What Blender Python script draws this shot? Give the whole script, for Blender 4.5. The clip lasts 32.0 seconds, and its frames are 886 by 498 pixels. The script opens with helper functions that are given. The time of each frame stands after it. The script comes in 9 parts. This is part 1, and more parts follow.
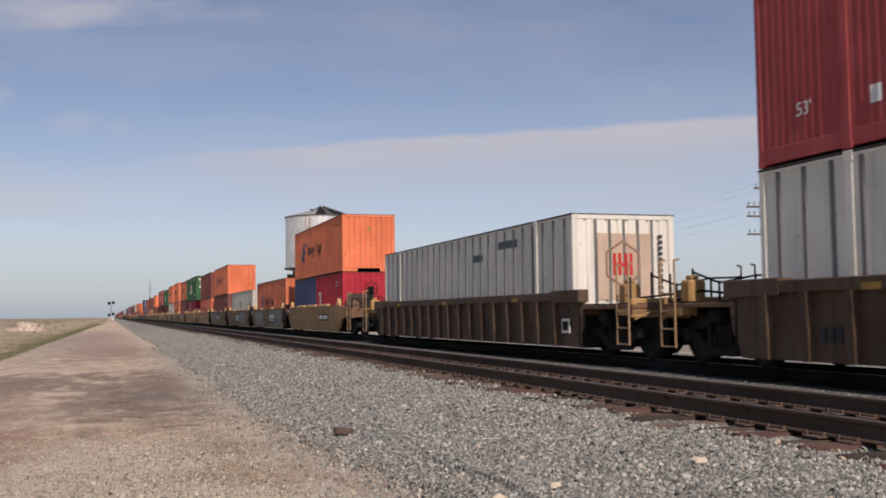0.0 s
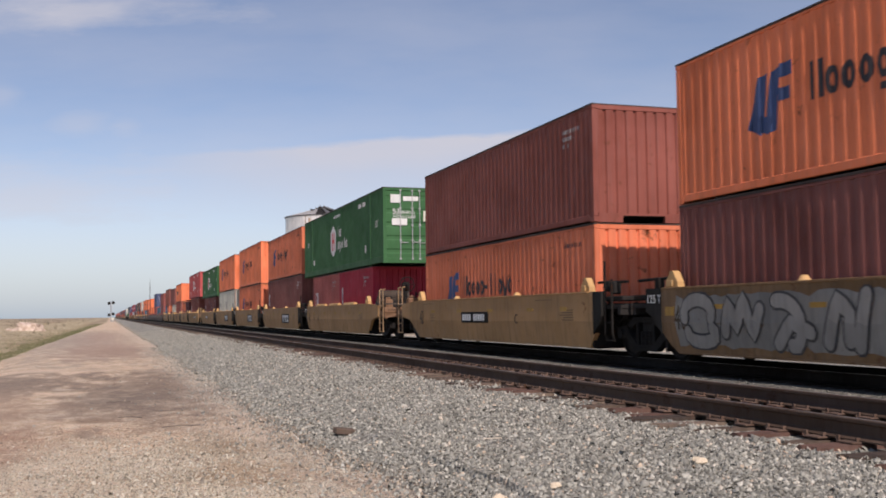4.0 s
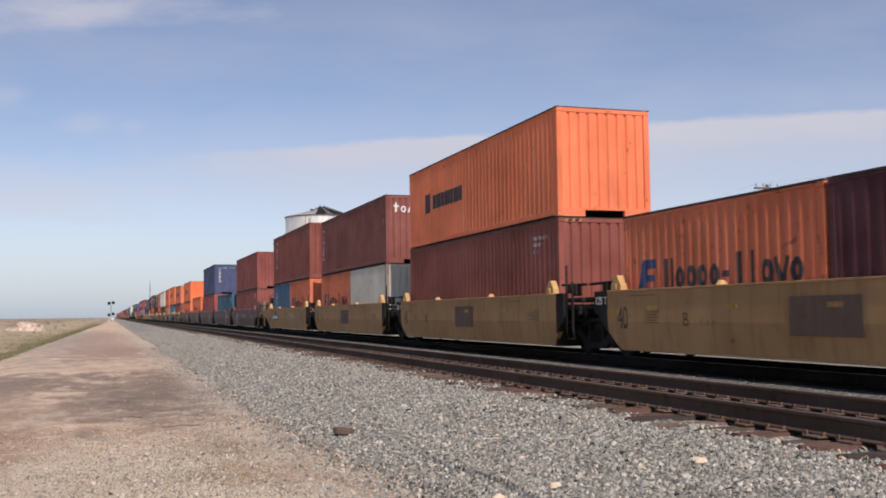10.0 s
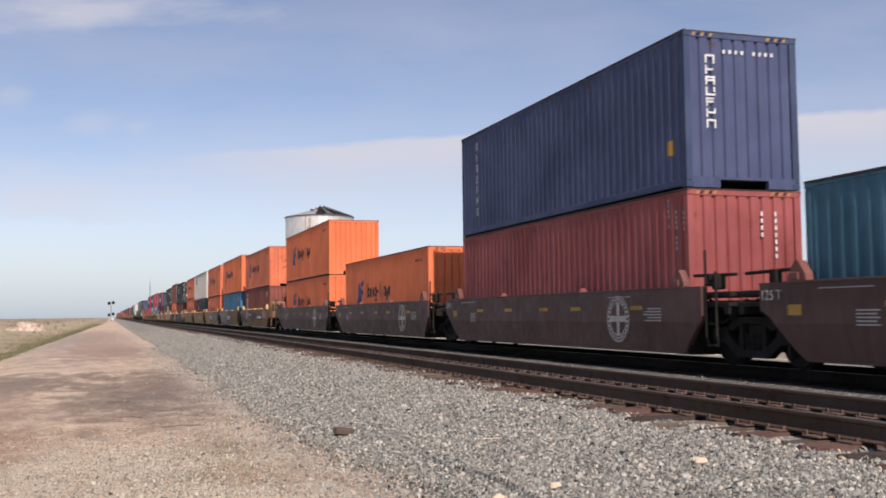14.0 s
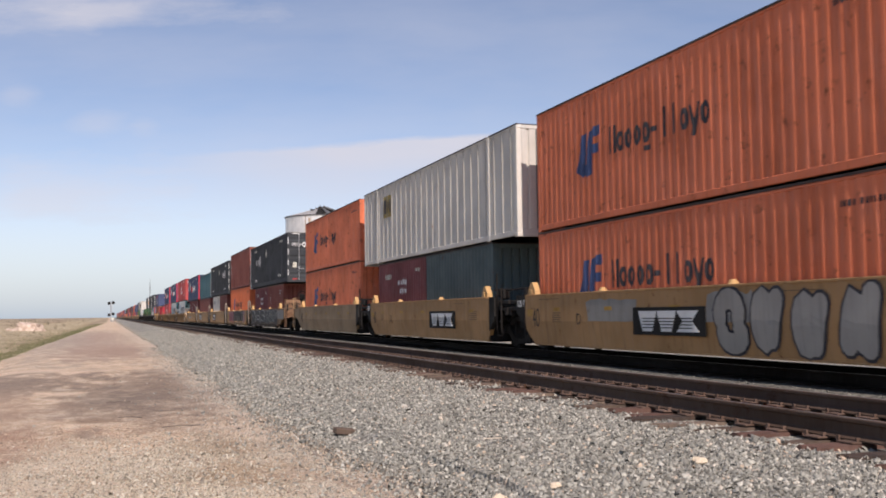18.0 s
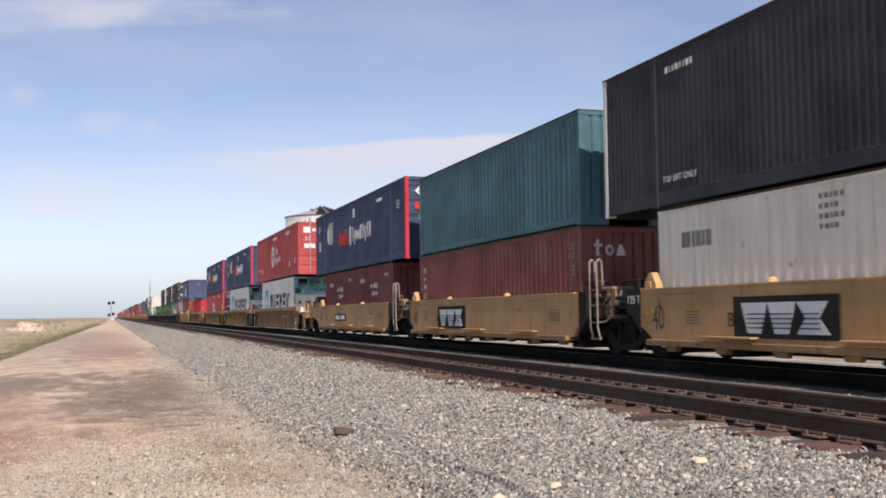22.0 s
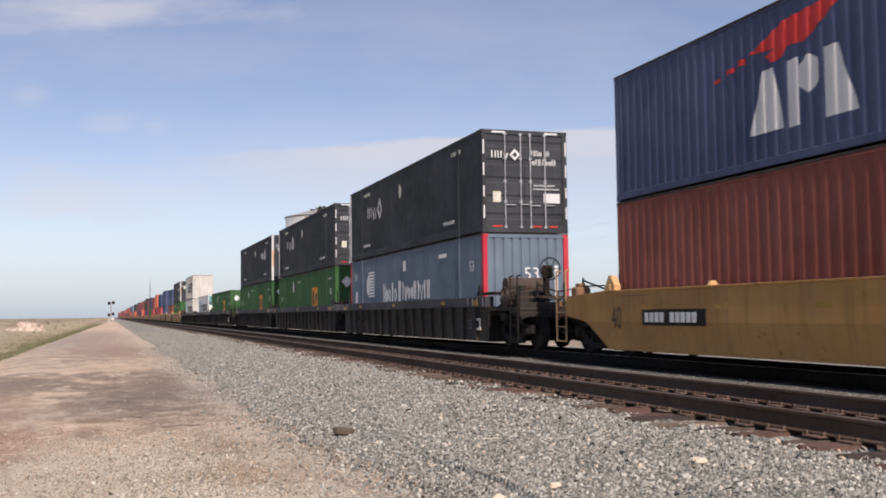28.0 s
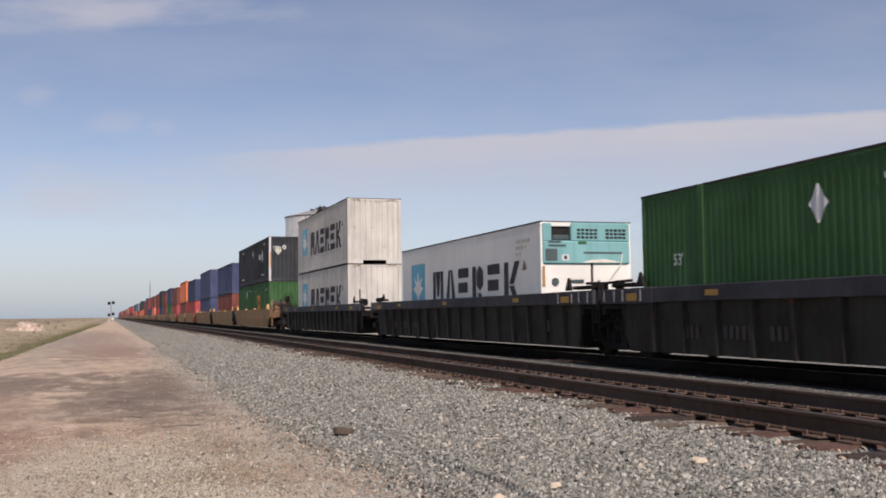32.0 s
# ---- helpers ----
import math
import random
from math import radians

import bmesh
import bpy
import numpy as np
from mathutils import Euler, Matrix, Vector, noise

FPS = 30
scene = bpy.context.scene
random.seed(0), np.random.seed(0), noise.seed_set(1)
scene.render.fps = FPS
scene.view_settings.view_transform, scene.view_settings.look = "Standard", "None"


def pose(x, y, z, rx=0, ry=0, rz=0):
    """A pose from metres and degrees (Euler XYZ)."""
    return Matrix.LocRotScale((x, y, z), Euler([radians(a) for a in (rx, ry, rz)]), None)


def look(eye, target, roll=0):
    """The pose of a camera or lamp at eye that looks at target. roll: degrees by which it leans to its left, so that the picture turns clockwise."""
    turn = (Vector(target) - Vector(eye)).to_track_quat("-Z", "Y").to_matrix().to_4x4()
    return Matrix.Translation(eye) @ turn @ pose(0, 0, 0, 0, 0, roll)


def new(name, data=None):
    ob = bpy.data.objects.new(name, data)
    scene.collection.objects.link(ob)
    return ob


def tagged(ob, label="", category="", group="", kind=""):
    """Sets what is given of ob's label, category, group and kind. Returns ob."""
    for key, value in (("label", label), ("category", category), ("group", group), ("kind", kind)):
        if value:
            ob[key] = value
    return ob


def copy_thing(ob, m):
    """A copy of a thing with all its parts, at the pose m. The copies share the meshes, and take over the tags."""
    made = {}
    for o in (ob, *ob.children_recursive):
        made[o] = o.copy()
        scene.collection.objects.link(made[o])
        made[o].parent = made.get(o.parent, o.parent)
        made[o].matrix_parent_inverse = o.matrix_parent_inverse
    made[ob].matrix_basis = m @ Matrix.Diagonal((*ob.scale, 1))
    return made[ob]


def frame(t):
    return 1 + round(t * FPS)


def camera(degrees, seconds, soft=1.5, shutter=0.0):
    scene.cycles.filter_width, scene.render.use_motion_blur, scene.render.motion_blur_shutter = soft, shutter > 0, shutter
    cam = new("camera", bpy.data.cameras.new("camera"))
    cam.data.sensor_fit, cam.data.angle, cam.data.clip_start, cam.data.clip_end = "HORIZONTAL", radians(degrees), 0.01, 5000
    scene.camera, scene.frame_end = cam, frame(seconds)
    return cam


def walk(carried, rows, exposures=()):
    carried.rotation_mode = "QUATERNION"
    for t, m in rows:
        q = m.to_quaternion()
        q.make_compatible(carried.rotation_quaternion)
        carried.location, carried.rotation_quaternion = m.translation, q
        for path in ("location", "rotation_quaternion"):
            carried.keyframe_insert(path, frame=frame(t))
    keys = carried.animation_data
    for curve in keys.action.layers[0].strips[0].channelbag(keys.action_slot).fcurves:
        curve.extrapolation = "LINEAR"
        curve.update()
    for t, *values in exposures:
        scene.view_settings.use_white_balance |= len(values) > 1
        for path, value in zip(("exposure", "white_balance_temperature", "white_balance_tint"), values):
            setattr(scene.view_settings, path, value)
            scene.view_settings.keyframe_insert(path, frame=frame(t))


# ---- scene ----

# The camera stands on a tripod beside the dirt road; the track runs along +y.
EYE = Vector((0.0, 0.0, 1.45))
PAN, TILT, ROLL = radians(18.312), radians(3.651), -0.678
AIM = EYE + Vector((math.sin(PAN) * math.cos(TILT), math.cos(PAN) * math.cos(TILT), math.sin(TILT)))
cam = camera(47.44, 32.0, soft=1.8, shutter=0.08)
walk(cam, [(0.0, look(EYE, AIM, ROLL)), (32.0, look(EYE, AIM, ROLL))], exposures=[(0.0, -0.17, 6860, 21), (3.5, 0.03, 6860, 21), (6.0, 0.26, 6650, 21), (9.2, 0.28, 6720, 21), (9.8, 0.09, 6720, 21), (10.4, 0.14, 6860, 21), (11.0, 0.22, 6860, 21), (12.0, 0.23, 6860, 21), (14.5, 0.22, 6860, 21), (18.0, 0.26, 6860, 21), (19.0, 0.24, 6860, 21), (21.0, 0.41, 6860, 21), (24.0, 0.33, 6860, 21), (25.5, 0.33, 6860, 21), (28.0, 0.25, 6860, 21), (29.0, 0.40, 6860, 21), (30.0, 0.45, 6860, 21), (31.0, 0.14, 6860, 21), (32.0, -0.04, 6860, 21)])

# ---- light: clear spring sky with thin cloud, sun behind the camera along the track ----
SUN_EL, SUN_AZ = radians(42), radians(3.0)      # azimuth from -y towards -x
to_sun = Vector((-math.sin(SUN_AZ) * math.cos(SUN_EL), -math.cos(SUN_AZ) * math.cos(SUN_EL), math.sin(SUN_EL)))
sun = new("sun", bpy.data.lights.new("sun", "SUN"))
sun.data.energy, sun.data.angle, sun.data.color = 3.85, radians(0.6), (1.0, 0.95, 0.87)
sun.matrix_world = look(to_sun * 50, (0, 0, 0))
world = bpy.data.worlds.new("sky")
world.use_nodes = True
scene.world = world
wn = world.node_tree.nodes
sky = wn.new("ShaderNodeTexSky")
sky.sky_type, sky.sun_disc, sky.sun_elevation = "NISHITA", False, SUN_EL
sky.sun_rotation = math.atan2(to_sun.x, to_sun.y)
sky.air_density, sky.dust_density, sky.ozone_density, sky.altitude = 1.0, 0.8, 1.0, 1800
world.node_tree.links.new(sky.outputs[0], wn["Background"].inputs[0])
wn["Background"].inputs[1].default_value = 0.10

# ---- materials ----
MATS = {}


def nodes_of(m):
    m.use_nodes = True
    return m.node_tree, m.node_tree.nodes, m.node_tree.links, m.node_tree.nodes["Principled BSDF"]


def ramp(nt, fac, stops):
    r = nt.nodes.new("ShaderNodeValToRGB")
    while len(r.color_ramp.elements) < len(stops):
        r.color_ramp.elements.new(0.5)
    for e, (p, c) in zip(r.color_ramp.elements, stops):
        e.position, e.color = p, (*c, 1) if len(c) == 3 else c
    nt.links.new(fac, r.inputs[0])
    return r.outputs[0]


def noise_node(nt, vec, scale, detail=4, rough=0.6, stretch=None):
    n = nt.nodes.new("ShaderNodeTexNoise")
    n.inputs["Scale"].default_value, n.inputs["Detail"].default_value = scale, detail
    n.inputs["Roughness"].default_value = rough
    if stretch:
        mp = nt.nodes.new("ShaderNodeMapping")
        mp.inputs["Scale"].default_value = stretch
        nt.links.new(vec, mp.inputs[0])
        vec = mp.outputs[0]
    nt.links.new(vec, n.inputs["Vector"])
    return n.outputs["Fac"]


def mixed(nt, fac, a, b, mode="MIX"):
    x = nt.nodes.new("ShaderNodeMix")
    x.data_type, x.blend_type = "RGBA", mode
    for sock, v in ((x.inputs[0], fac), (x.inputs[6], a), (x.inputs[7], b)):
        if hasattr(v, "default_value") or hasattr(v, "is_linked"):
            nt.links.new(v, sock)
        else:
            sock.default_value = v if isinstance(v, float) else (*v, 1)
    return x.outputs[2]


def coords(nt, world_space=False):
    if world_space:
        return nt.nodes.new("ShaderNodeNewGeometry").outputs["Position"]
    tc, oi = nt.nodes.new("ShaderNodeTexCoord"), nt.nodes.new("ShaderNodeObjectInfo")
    add, mul = nt.nodes.new("ShaderNodeVectorMath"), nt.nodes.new("ShaderNodeVectorMath")
    add.operation, mul.operation = "ADD", "SCALE"
    mul.inputs[0].default_value = (37.0, 53.0, 29.0)
    nt.links.new(oi.outputs["Random"], mul.inputs["Scale"])
    nt.links.new(tc.outputs["Object"], add.inputs[0])
    nt.links.new(mul.outputs[0], add.inputs[1])
    return add.outputs[0]


def paint(name, base, rust=0.25, rough=0.62, fade=0.18, rust_color=(0.13, 0.045, 0.02), metal=0.0, dirt=0.25, bump=0.12, sheen=0.2):
    """Weathered paint: faded patches, streaks that run down, rust spots and road dirt."""
    if name in MATS:
        return MATS[name]
    m = bpy.data.materials.new(name)
    nt, nd, ln, bs = nodes_of(m)
    v = coords(nt)
    broad = noise_node(nt, v, 0.55, 3)
    streak = noise_node(nt, v, 1.0, 5, 0.65, (6.0, 6.0, 0.35))
    fine = noise_node(nt, v, 38.0, 3)
    wash = noise_node(nt, v, 1.0, 4, 0.6, (14.0, 14.0, 0.8))
    scuff = noise_node(nt, v, 1.0, 6, 0.75, (2.2, 2.2, 5.5))
    spots = noise_node(nt, v, 3.1, 8, 0.72)
    pale = [min(1, c * (1 + fade) + 0.02) for c in base]
    deep = [c * (1 - fade * 0.7) for c in base]
    col = mixed(nt, ramp(nt, broad, [(0.3, (0, 0, 0)), (0.7, (1, 1, 1))]), deep, pale)
    dk = [c * 0.55 + 0.012 for c in base]
    col = mixed(nt, ramp(nt, streak, [(0.5, (0, 0, 0)), (0.78, (dirt * 2,) * 3)]), col, dk)
    col = mixed(nt, ramp(nt, spots, [(0.66 - rust * 0.16, (0, 0, 0)), (0.76 - rust * 0.16, (1, 1, 1))]) if rust > 0 else 0.0, col, rust_color)
    col = mixed(nt, ramp(nt, fine, [(0.35, (0, 0, 0)), (0.75, (0.12,) * 3)]), col, dk)
    grey = sum(base) / 3
    chalk = [c * 0.75 + grey * 0.35 + 0.035 for c in base]
    col = mixed(nt, ramp(nt, wash, [(0.48, (0, 0, 0)), (0.72, (min(0.4, fade * 1.3),) * 3)]), col, chalk)
    col = mixed(nt, ramp(nt, scuff, [(0.62, (0, 0, 0)), (0.76, (fade * 1.2,) * 3)]), col, [c * 0.62 + 0.006 for c in base])
    ln.new(col, bs.inputs["Base Color"])
    rr = ramp(nt, spots, [(0.3, (rough - 0.08,) * 3), (0.75, (min(1, rough + 0.3),) * 3)])
    ln.new(rr, bs.inputs["Roughness"])
    bs.inputs["Metallic"].default_value = metal
    bs.inputs["Specular IOR Level"].default_value = sheen
    bp = nd.new("ShaderNodeBump")
    bp.inputs["Strength"].default_value, bp.inputs["Distance"].default_value = bump, 0.01
    ln.new(spots, bp.inputs["Height"])
    ln.new(bp.outputs[0], bs.inputs["Normal"])
    MATS[name] = m
    return m


# container and car paints
ORANGE = paint("orange_paint", (0.80, 0.205, 0.085), 0.28, fade=0.2)
ORANGE_OLD = paint("faded_orange_paint", (0.66, 0.172, 0.078), 0.45, fade=0.25)
BRIGHT_ORANGE = paint("bright_orange_paint", (0.80, 0.195, 0.072), 0.12, fade=0.12)
PLUM = paint("plum_paint", (0.172, 0.044, 0.045), 0.25, fade=0.3)
MAROON = paint("maroon_paint", (0.20, 0.063, 0.050), 0.25, fade=0.3)
BROWN_RED = paint("brown_red_paint", (0.235, 0.066, 0.047), 0.25, fade=0.25)
RED = paint("red_paint", (0.42, 0.068, 0.066), 0.22, fade=0.25)
OLD_RED = paint("dull_red_paint", (0.30, 0.072, 0.066), 0.3, fade=0.3)
CRIMSON = paint("crimson_paint", (0.42, 0.0225, 0.0448), 0.12)
PINK_RED = paint("chalky_red_paint", (0.45, 0.115, 0.0945), 0.35, fade=0.3)
DARK_MAROON = paint("dark_purple_paint", (0.08855, 0.02587, 0.03091), 0.2, fade=0.3)
GREEN = paint("green_paint", (0.03025, 0.1169, 0.0385), 0.12, fade=0.25)
EMERALD = paint("mid_green_paint", (0.0324, 0.1056, 0.0288), 0.15, fade=0.25)
TEAL = paint("teal_paint", (0.042, 0.13, 0.185), 0.35, fade=0.4)
TEAL_GREEN = paint("dark_teal_paint", (0.055, 0.138, 0.158), 0.25, fade=0.3)
BLUE = paint("blue_paint", (0.060, 0.078, 0.155), 0.22, fade=0.25)
STEEL_BLUE = paint("steel_blue_paint", (0.056, 0.135, 0.215), 0.25, fade=0.3)
PALE_RED = paint("chalky_brown_red_paint", (0.25, 0.067, 0.055), 0.25, fade=0.3)
MID_BLUE = paint("mid_blue_paint", (0.057, 0.1875, 0.3), 0.25, fade=0.2)
NAVY = paint("navy_paint", (0.03689, 0.05757, 0.1159), 0.12, fade=0.3)
GREY_BLUE = paint("faded_blue_paint", (0.1252, 0.1645, 0.2079), 0.15, fade=0.2)
CHARCOAL = paint("charcoal_paint", (0.038, 0.042, 0.046), 0.0, fade=0.22, sheen=0.12)
SLATE = paint("slate_green_paint", (0.072, 0.102, 0.102), 0.25)
GREY = paint("light_grey_paint", (0.585, 0.576, 0.4779), 0.32, fade=0.2, dirt=0.35)
WHITE = paint("white_paint", (0.88, 0.86, 0.785), 0.06, fade=0.06, dirt=0.1)
GREY_POST = paint("rusty_grey_post_paint", (0.24, 0.19, 0.16), 0.7, fade=0.3, dirt=0.6)
DULL_WHITE = paint("dull_white_paint", (0.60, 0.57, 0.51), 0.2, fade=0.2, dirt=0.35)
OFFWHITE = paint("dirty_white_paint", (0.78, 0.735, 0.63), 0.2, fade=0.12, dirt=0.35)
TAN = paint("tan_yellow_paint", (0.39, 0.216, 0.088), 0.3, fade=0.2, dirt=0.45)
SILL_TAN = paint("sunbleached_tan_paint", (0.45, 0.262, 0.112), 0.3, fade=0.25, dirt=0.45)
TAN_DIRTY = paint("dirty_tan_paint", (0.225, 0.126, 0.056), 0.4, fade=0.25, dirt=0.5)
TAN_BRIGHT = paint("bright_yellow_paint", (0.54, 0.325, 0.135), 0.3, fade=0.15)
TAN_RIB = paint("brownish_tan_paint", (0.272, 0.158, 0.07), 0.35, fade=0.25, dirt=0.6, rust_color=(0.085, 0.048, 0.027))
RIB_DARK = paint("soot_brown_paint", (0.098, 0.054, 0.030), 0.5, fade=0.3, dirt=0.6, rust_color=(0.055, 0.03, 0.018))
CHORD_GREY = paint("slate_chord_paint", (0.0403, 0.0390, 0.0450), 0.3, fade=0.3)
SINGLE_YELLOW = paint("ochre_car_paint", (0.414, 0.209, 0.062), 0.3, fade=0.2, dirt=0.4)
BRIGHT_RED = paint("bright_red_paint", (0.50, 0.025, 0.04), 0.1)
CAR_BROWN = paint("dark_brown_paint", (0.080, 0.035, 0.028), 0.3, fade=0.35, dirt=0.5, sheen=0.3, rough=0.5)
CAR_BLACK = paint("sooty_grey_paint", (0.034, 0.028, 0.0215), 0.35, fade=0.3, dirt=0.4, sheen=0.08)
GRAFFITI_DARK = paint("dark_grey_spray_paint", (0.075, 0.07, 0.068), 0.25, fade=0.3, dirt=0.45)
GRAFFITI_GREY = paint("grey_spray_paint", (0.253, 0.2357, 0.207), 0.2, fade=0.3, dirt=0.45)
GRIME = paint("brown_grime", (0.065, 0.047, 0.036), 0.5, fade=0.3, dirt=0.5, sheen=0.08)
# roof colour holds rust and also the shade along rims and between tiers
ROOF_RUST_SHADE = paint("rusty_shaded_roof_paint", (0.05, 0.036, 0.03), 0.5, fade=0.3, dirt=0.5, rust_color=(0.10, 0.045, 0.025))
PAD_RED = paint("dull_red_rubber_paint", (0.17, 0.062, 0.05), 0.3, fade=0.3, dirt=0.4)
SPRAY_SILVER = paint("silver_spray_paint", (0.30, 0.28, 0.25), 0.12, fade=0.25, dirt=0.45)
SPRAY_SLATE = paint("slate_spray_paint", (0.075, 0.078, 0.07), 0.15, fade=0.3, dirt=0.5)
SPRAY_WHITE = paint("white_spray_paint", (0.52, 0.50, 0.47), 0.12, fade=0.25, dirt=0.45)
RAIL_TAN = paint("worn_tan_handrail_paint", (0.36, 0.225, 0.12), 0.3, fade=0.25, dirt=0.4)
END_OCHRE = paint("grimy_ochre_paint", (0.42, 0.235, 0.085), 0.45, fade=0.3, dirt=0.6)
DUSTY_TAN = paint("grey_dusted_tan_paint", (0.31, 0.205, 0.11), 0.35, fade=0.35, dirt=0.5)
FADED_BLACK = paint("faded_black_stencil_paint", (0.074, 0.05, 0.029), 0.3, fade=0.4)
PIPE_GREY = paint("worn_pipe_paint", (0.30, 0.24, 0.19), 0.4, fade=0.3, dirt=0.5)
WORN_INK = paint("worn_brown_lettering", (0.058, 0.045, 0.035), 0.4, fade=0.4)
STENCIL = paint("faded_stencil_paint", (0.17, 0.105, 0.05), 0.2)
RUST_TAN = paint("rusty_tan_paint", (0.20, 0.105, 0.055), 0.6, fade=0.3, dirt=0.6, rust_color=(0.09, 0.035, 0.018))
STEEL = paint("dark_steel", (0.014, 0.0115, 0.010), 0.5, sheen=0.05, rust_color=(0.05, 0.022, 0.012), rough=0.6, bump=0.3)
BLACK = paint("black_paint", (0.0165, 0.0145, 0.0125), 0.1, sheen=0.06)
MARK_WHITE = paint("white_lettering", (0.68, 0.68, 0.66), 0.12, fade=0.1)
MARK_BLUE = paint("blue_lettering", (0.05, 0.085, 0.20), 0.1)
MARK_DARK = paint("dark_lettering", (0.045, 0.04, 0.045), 0.12)
MARK_RED = paint("red_lettering", (0.62, 0.035, 0.03), 0.08)
MARK_FAINT = paint("faint_lettering", (0.42, 0.41, 0.40), 0.3)
POST_GREY = paint("pale_post_paint", (0.42, 0.40, 0.36), 0.3)
RIB_GREY = paint("grey_rib_paint", (0.165, 0.158, 0.148), 0.3)
FADED_MARK = paint("faded_grey_lettering", (0.22, 0.21, 0.19), 0.2, fade=0.4)
FADED_LOGO = paint("ghost_grey_lettering", (0.33, 0.32, 0.28), 0.3, fade=0.4)
MARK_YELLOW = paint("yellow_reflector", (0.40, 0.225, 0.045), 0.1, fade=0.3, dirt=0.5)
MARK_ORANGE = paint("amber_panel", (0.68, 0.27, 0.03), 0.05)
MARK_SKY = paint("sky_blue_lettering", (0.16, 0.48, 0.62), 0.05)
MINT = paint("mint_paint", (0.19, 0.42, 0.42), 0.2)
AMBER_BAR = paint("amber_bar_paint", (0.42, 0.22, 0.07), 0.2)
CHROME = paint("galvanised_bars", (0.45, 0.45, 0.45), 0.15, rough=0.4, metal=0.6)
RED_POST = paint("red_post_paint", (0.55, 0.03, 0.05), 0.05)
SPRAY_GREEN = paint("faded_green_spray_paint", (0.17, 0.19, 0.085), 0.15, fade=0.3, dirt=0.4)
SPRAY_PINK = paint("pink_spray_paint", (0.42, 0.22, 0.24), 0.1)
BAR_STEEL = paint("worn_wheel_steel", (0.020, 0.017, 0.015), 0.3, rough=0.6, metal=0.0, sheen=0.06, rust_color=(0.05, 0.025, 0.015))
PALE_DUST = paint("pale_scuffed_dust", (0.40, 0.32, 0.22), 0.35, fade=0.35, dirt=0.5)

# ---- mesh helpers ----


class Shape:
    """Collects vertices and faces for one mesh."""

    def __init__(self):
        self.v, self.f = [], []

    def add(self, verts, faces):
        n = len(self.v)
        self.v.extend(verts)
        self.f.extend([tuple(i + n for i in f) for f in faces])
        return self

    def box(self, x0, x1, y0, y1, z0, z1, c=0.0):
        """A box; c chamfers its edges."""
        if c <= 0:
            p = [(x, y, z) for z in (z0, z1) for y in (y0, y1) for x in (x0, x1)]
            return self.add(p, [(0, 2, 3, 1), (4, 5, 7, 6), (0, 1, 5, 4), (2, 6, 7, 3), (0, 4, 6, 2), (1, 3, 7, 5)])
        bm = bmesh.new()
        m = Matrix.Translation(((x0 + x1) / 2, (y0 + y1) / 2, (z0 + z1) / 2)) @ Matrix.Diagonal((x1 - x0, y1 - y0, z1 - z0, 1))
        bmesh.ops.create_cube(bm, size=1, matrix=m)
        bmesh.ops.bevel(bm, geom=bm.edges[:], offset=c, segments=1, affect="EDGES")
        bm.verts.index_update()
        self.add([tuple(q.co) for q in bm.verts], [tuple(q.index for q in f.verts) for f in bm.faces])
        bm.free()
        return self

    def prism(self, outline, a0, a1, axis="x"):
        """Extrudes an outline of (u, v) pairs along an axis: x takes (y, z), y takes (x, z), z takes (x, y)."""
        n = len(outline)
        place = {"x": lambda a, u, v: (a, u, v), "y": lambda a, u, v: (u, a, v), "z": lambda a, u, v: (u, v, a)}[axis]
        p = [place(a, u, v) for a in (a0, a1) for u, v in outline]
        sides = [(i, (i + 1) % n, n + (i + 1) % n, n + i) for i in range(n)]
        return self.add(p, sides + [tuple(range(n))[::-1], tuple(range(n, 2 * n))])

    def tube(self, a, b, r, n=8, r2=None, cap=True):
        a, b = Vector(a), Vector(b)
        d = (b - a).normalized()
        s = d.orthogonal().normalized()
        t = d.cross(s)
        p = []
        for q, rr in ((a, r), (b, r if r2 is None else r2)):
            p += [tuple(q + rr * (math.cos(k * 2 * math.pi / n) * s + math.sin(k * 2 * math.pi / n) * t)) for k in range(n)]
        f = [(k, (k + 1) % n, n + (k + 1) % n, n + k) for k in range(n)]
        return self.add(p, f + ([tuple(range(n))[::-1], tuple(range(n, 2 * n))] if cap else []))

    def path(self, pts, r, n=6):
        for a, b in zip(pts, pts[1:]):
            self.tube(a, b, r, n)
        return self

    def ring(self, centre, normal, radius, r, n=20, m=6):
        nz = Vector(normal).normalized()
        s = nz.orthogonal().normalized()
        t = nz.cross(s)
        p, f = [], []
        for i in range(n):
            a = i * 2 * math.pi / n
            d = math.cos(a) * s + math.sin(a) * t
            for j in range(m):
                b = j * 2 * math.pi / m
                p.append(tuple(Vector(centre) + d * (radius + r * math.cos(b)) + nz * r * math.sin(b)))
        for i in range(n):
            for j in range(m):
                f.append((i * m + j, ((i + 1) % n) * m + j, ((i + 1) % n) * m + (j + 1) % m, i * m + (j + 1) % m))
        return self.add(p, f)

    def mesh(self, name):
        me = bpy.data.meshes.new(name)
        me.from_pydata(self.v, [], self.f)
        me.validate()
        bm = bmesh.new()
        bm.from_mesh(me)
        bmesh.ops.recalc_face_normals(bm, faces=bm.faces[:])
        bm.to_mesh(me)
        bm.free()
        return me


CACHE = {}


def shared(key, build):
    """One mesh for all pieces of the same make."""
    if key not in CACHE:
        s = build()
        CACHE[key] = s.mesh(str(key[0])) if isinstance(s, Shape) else s
    return CACHE[key]


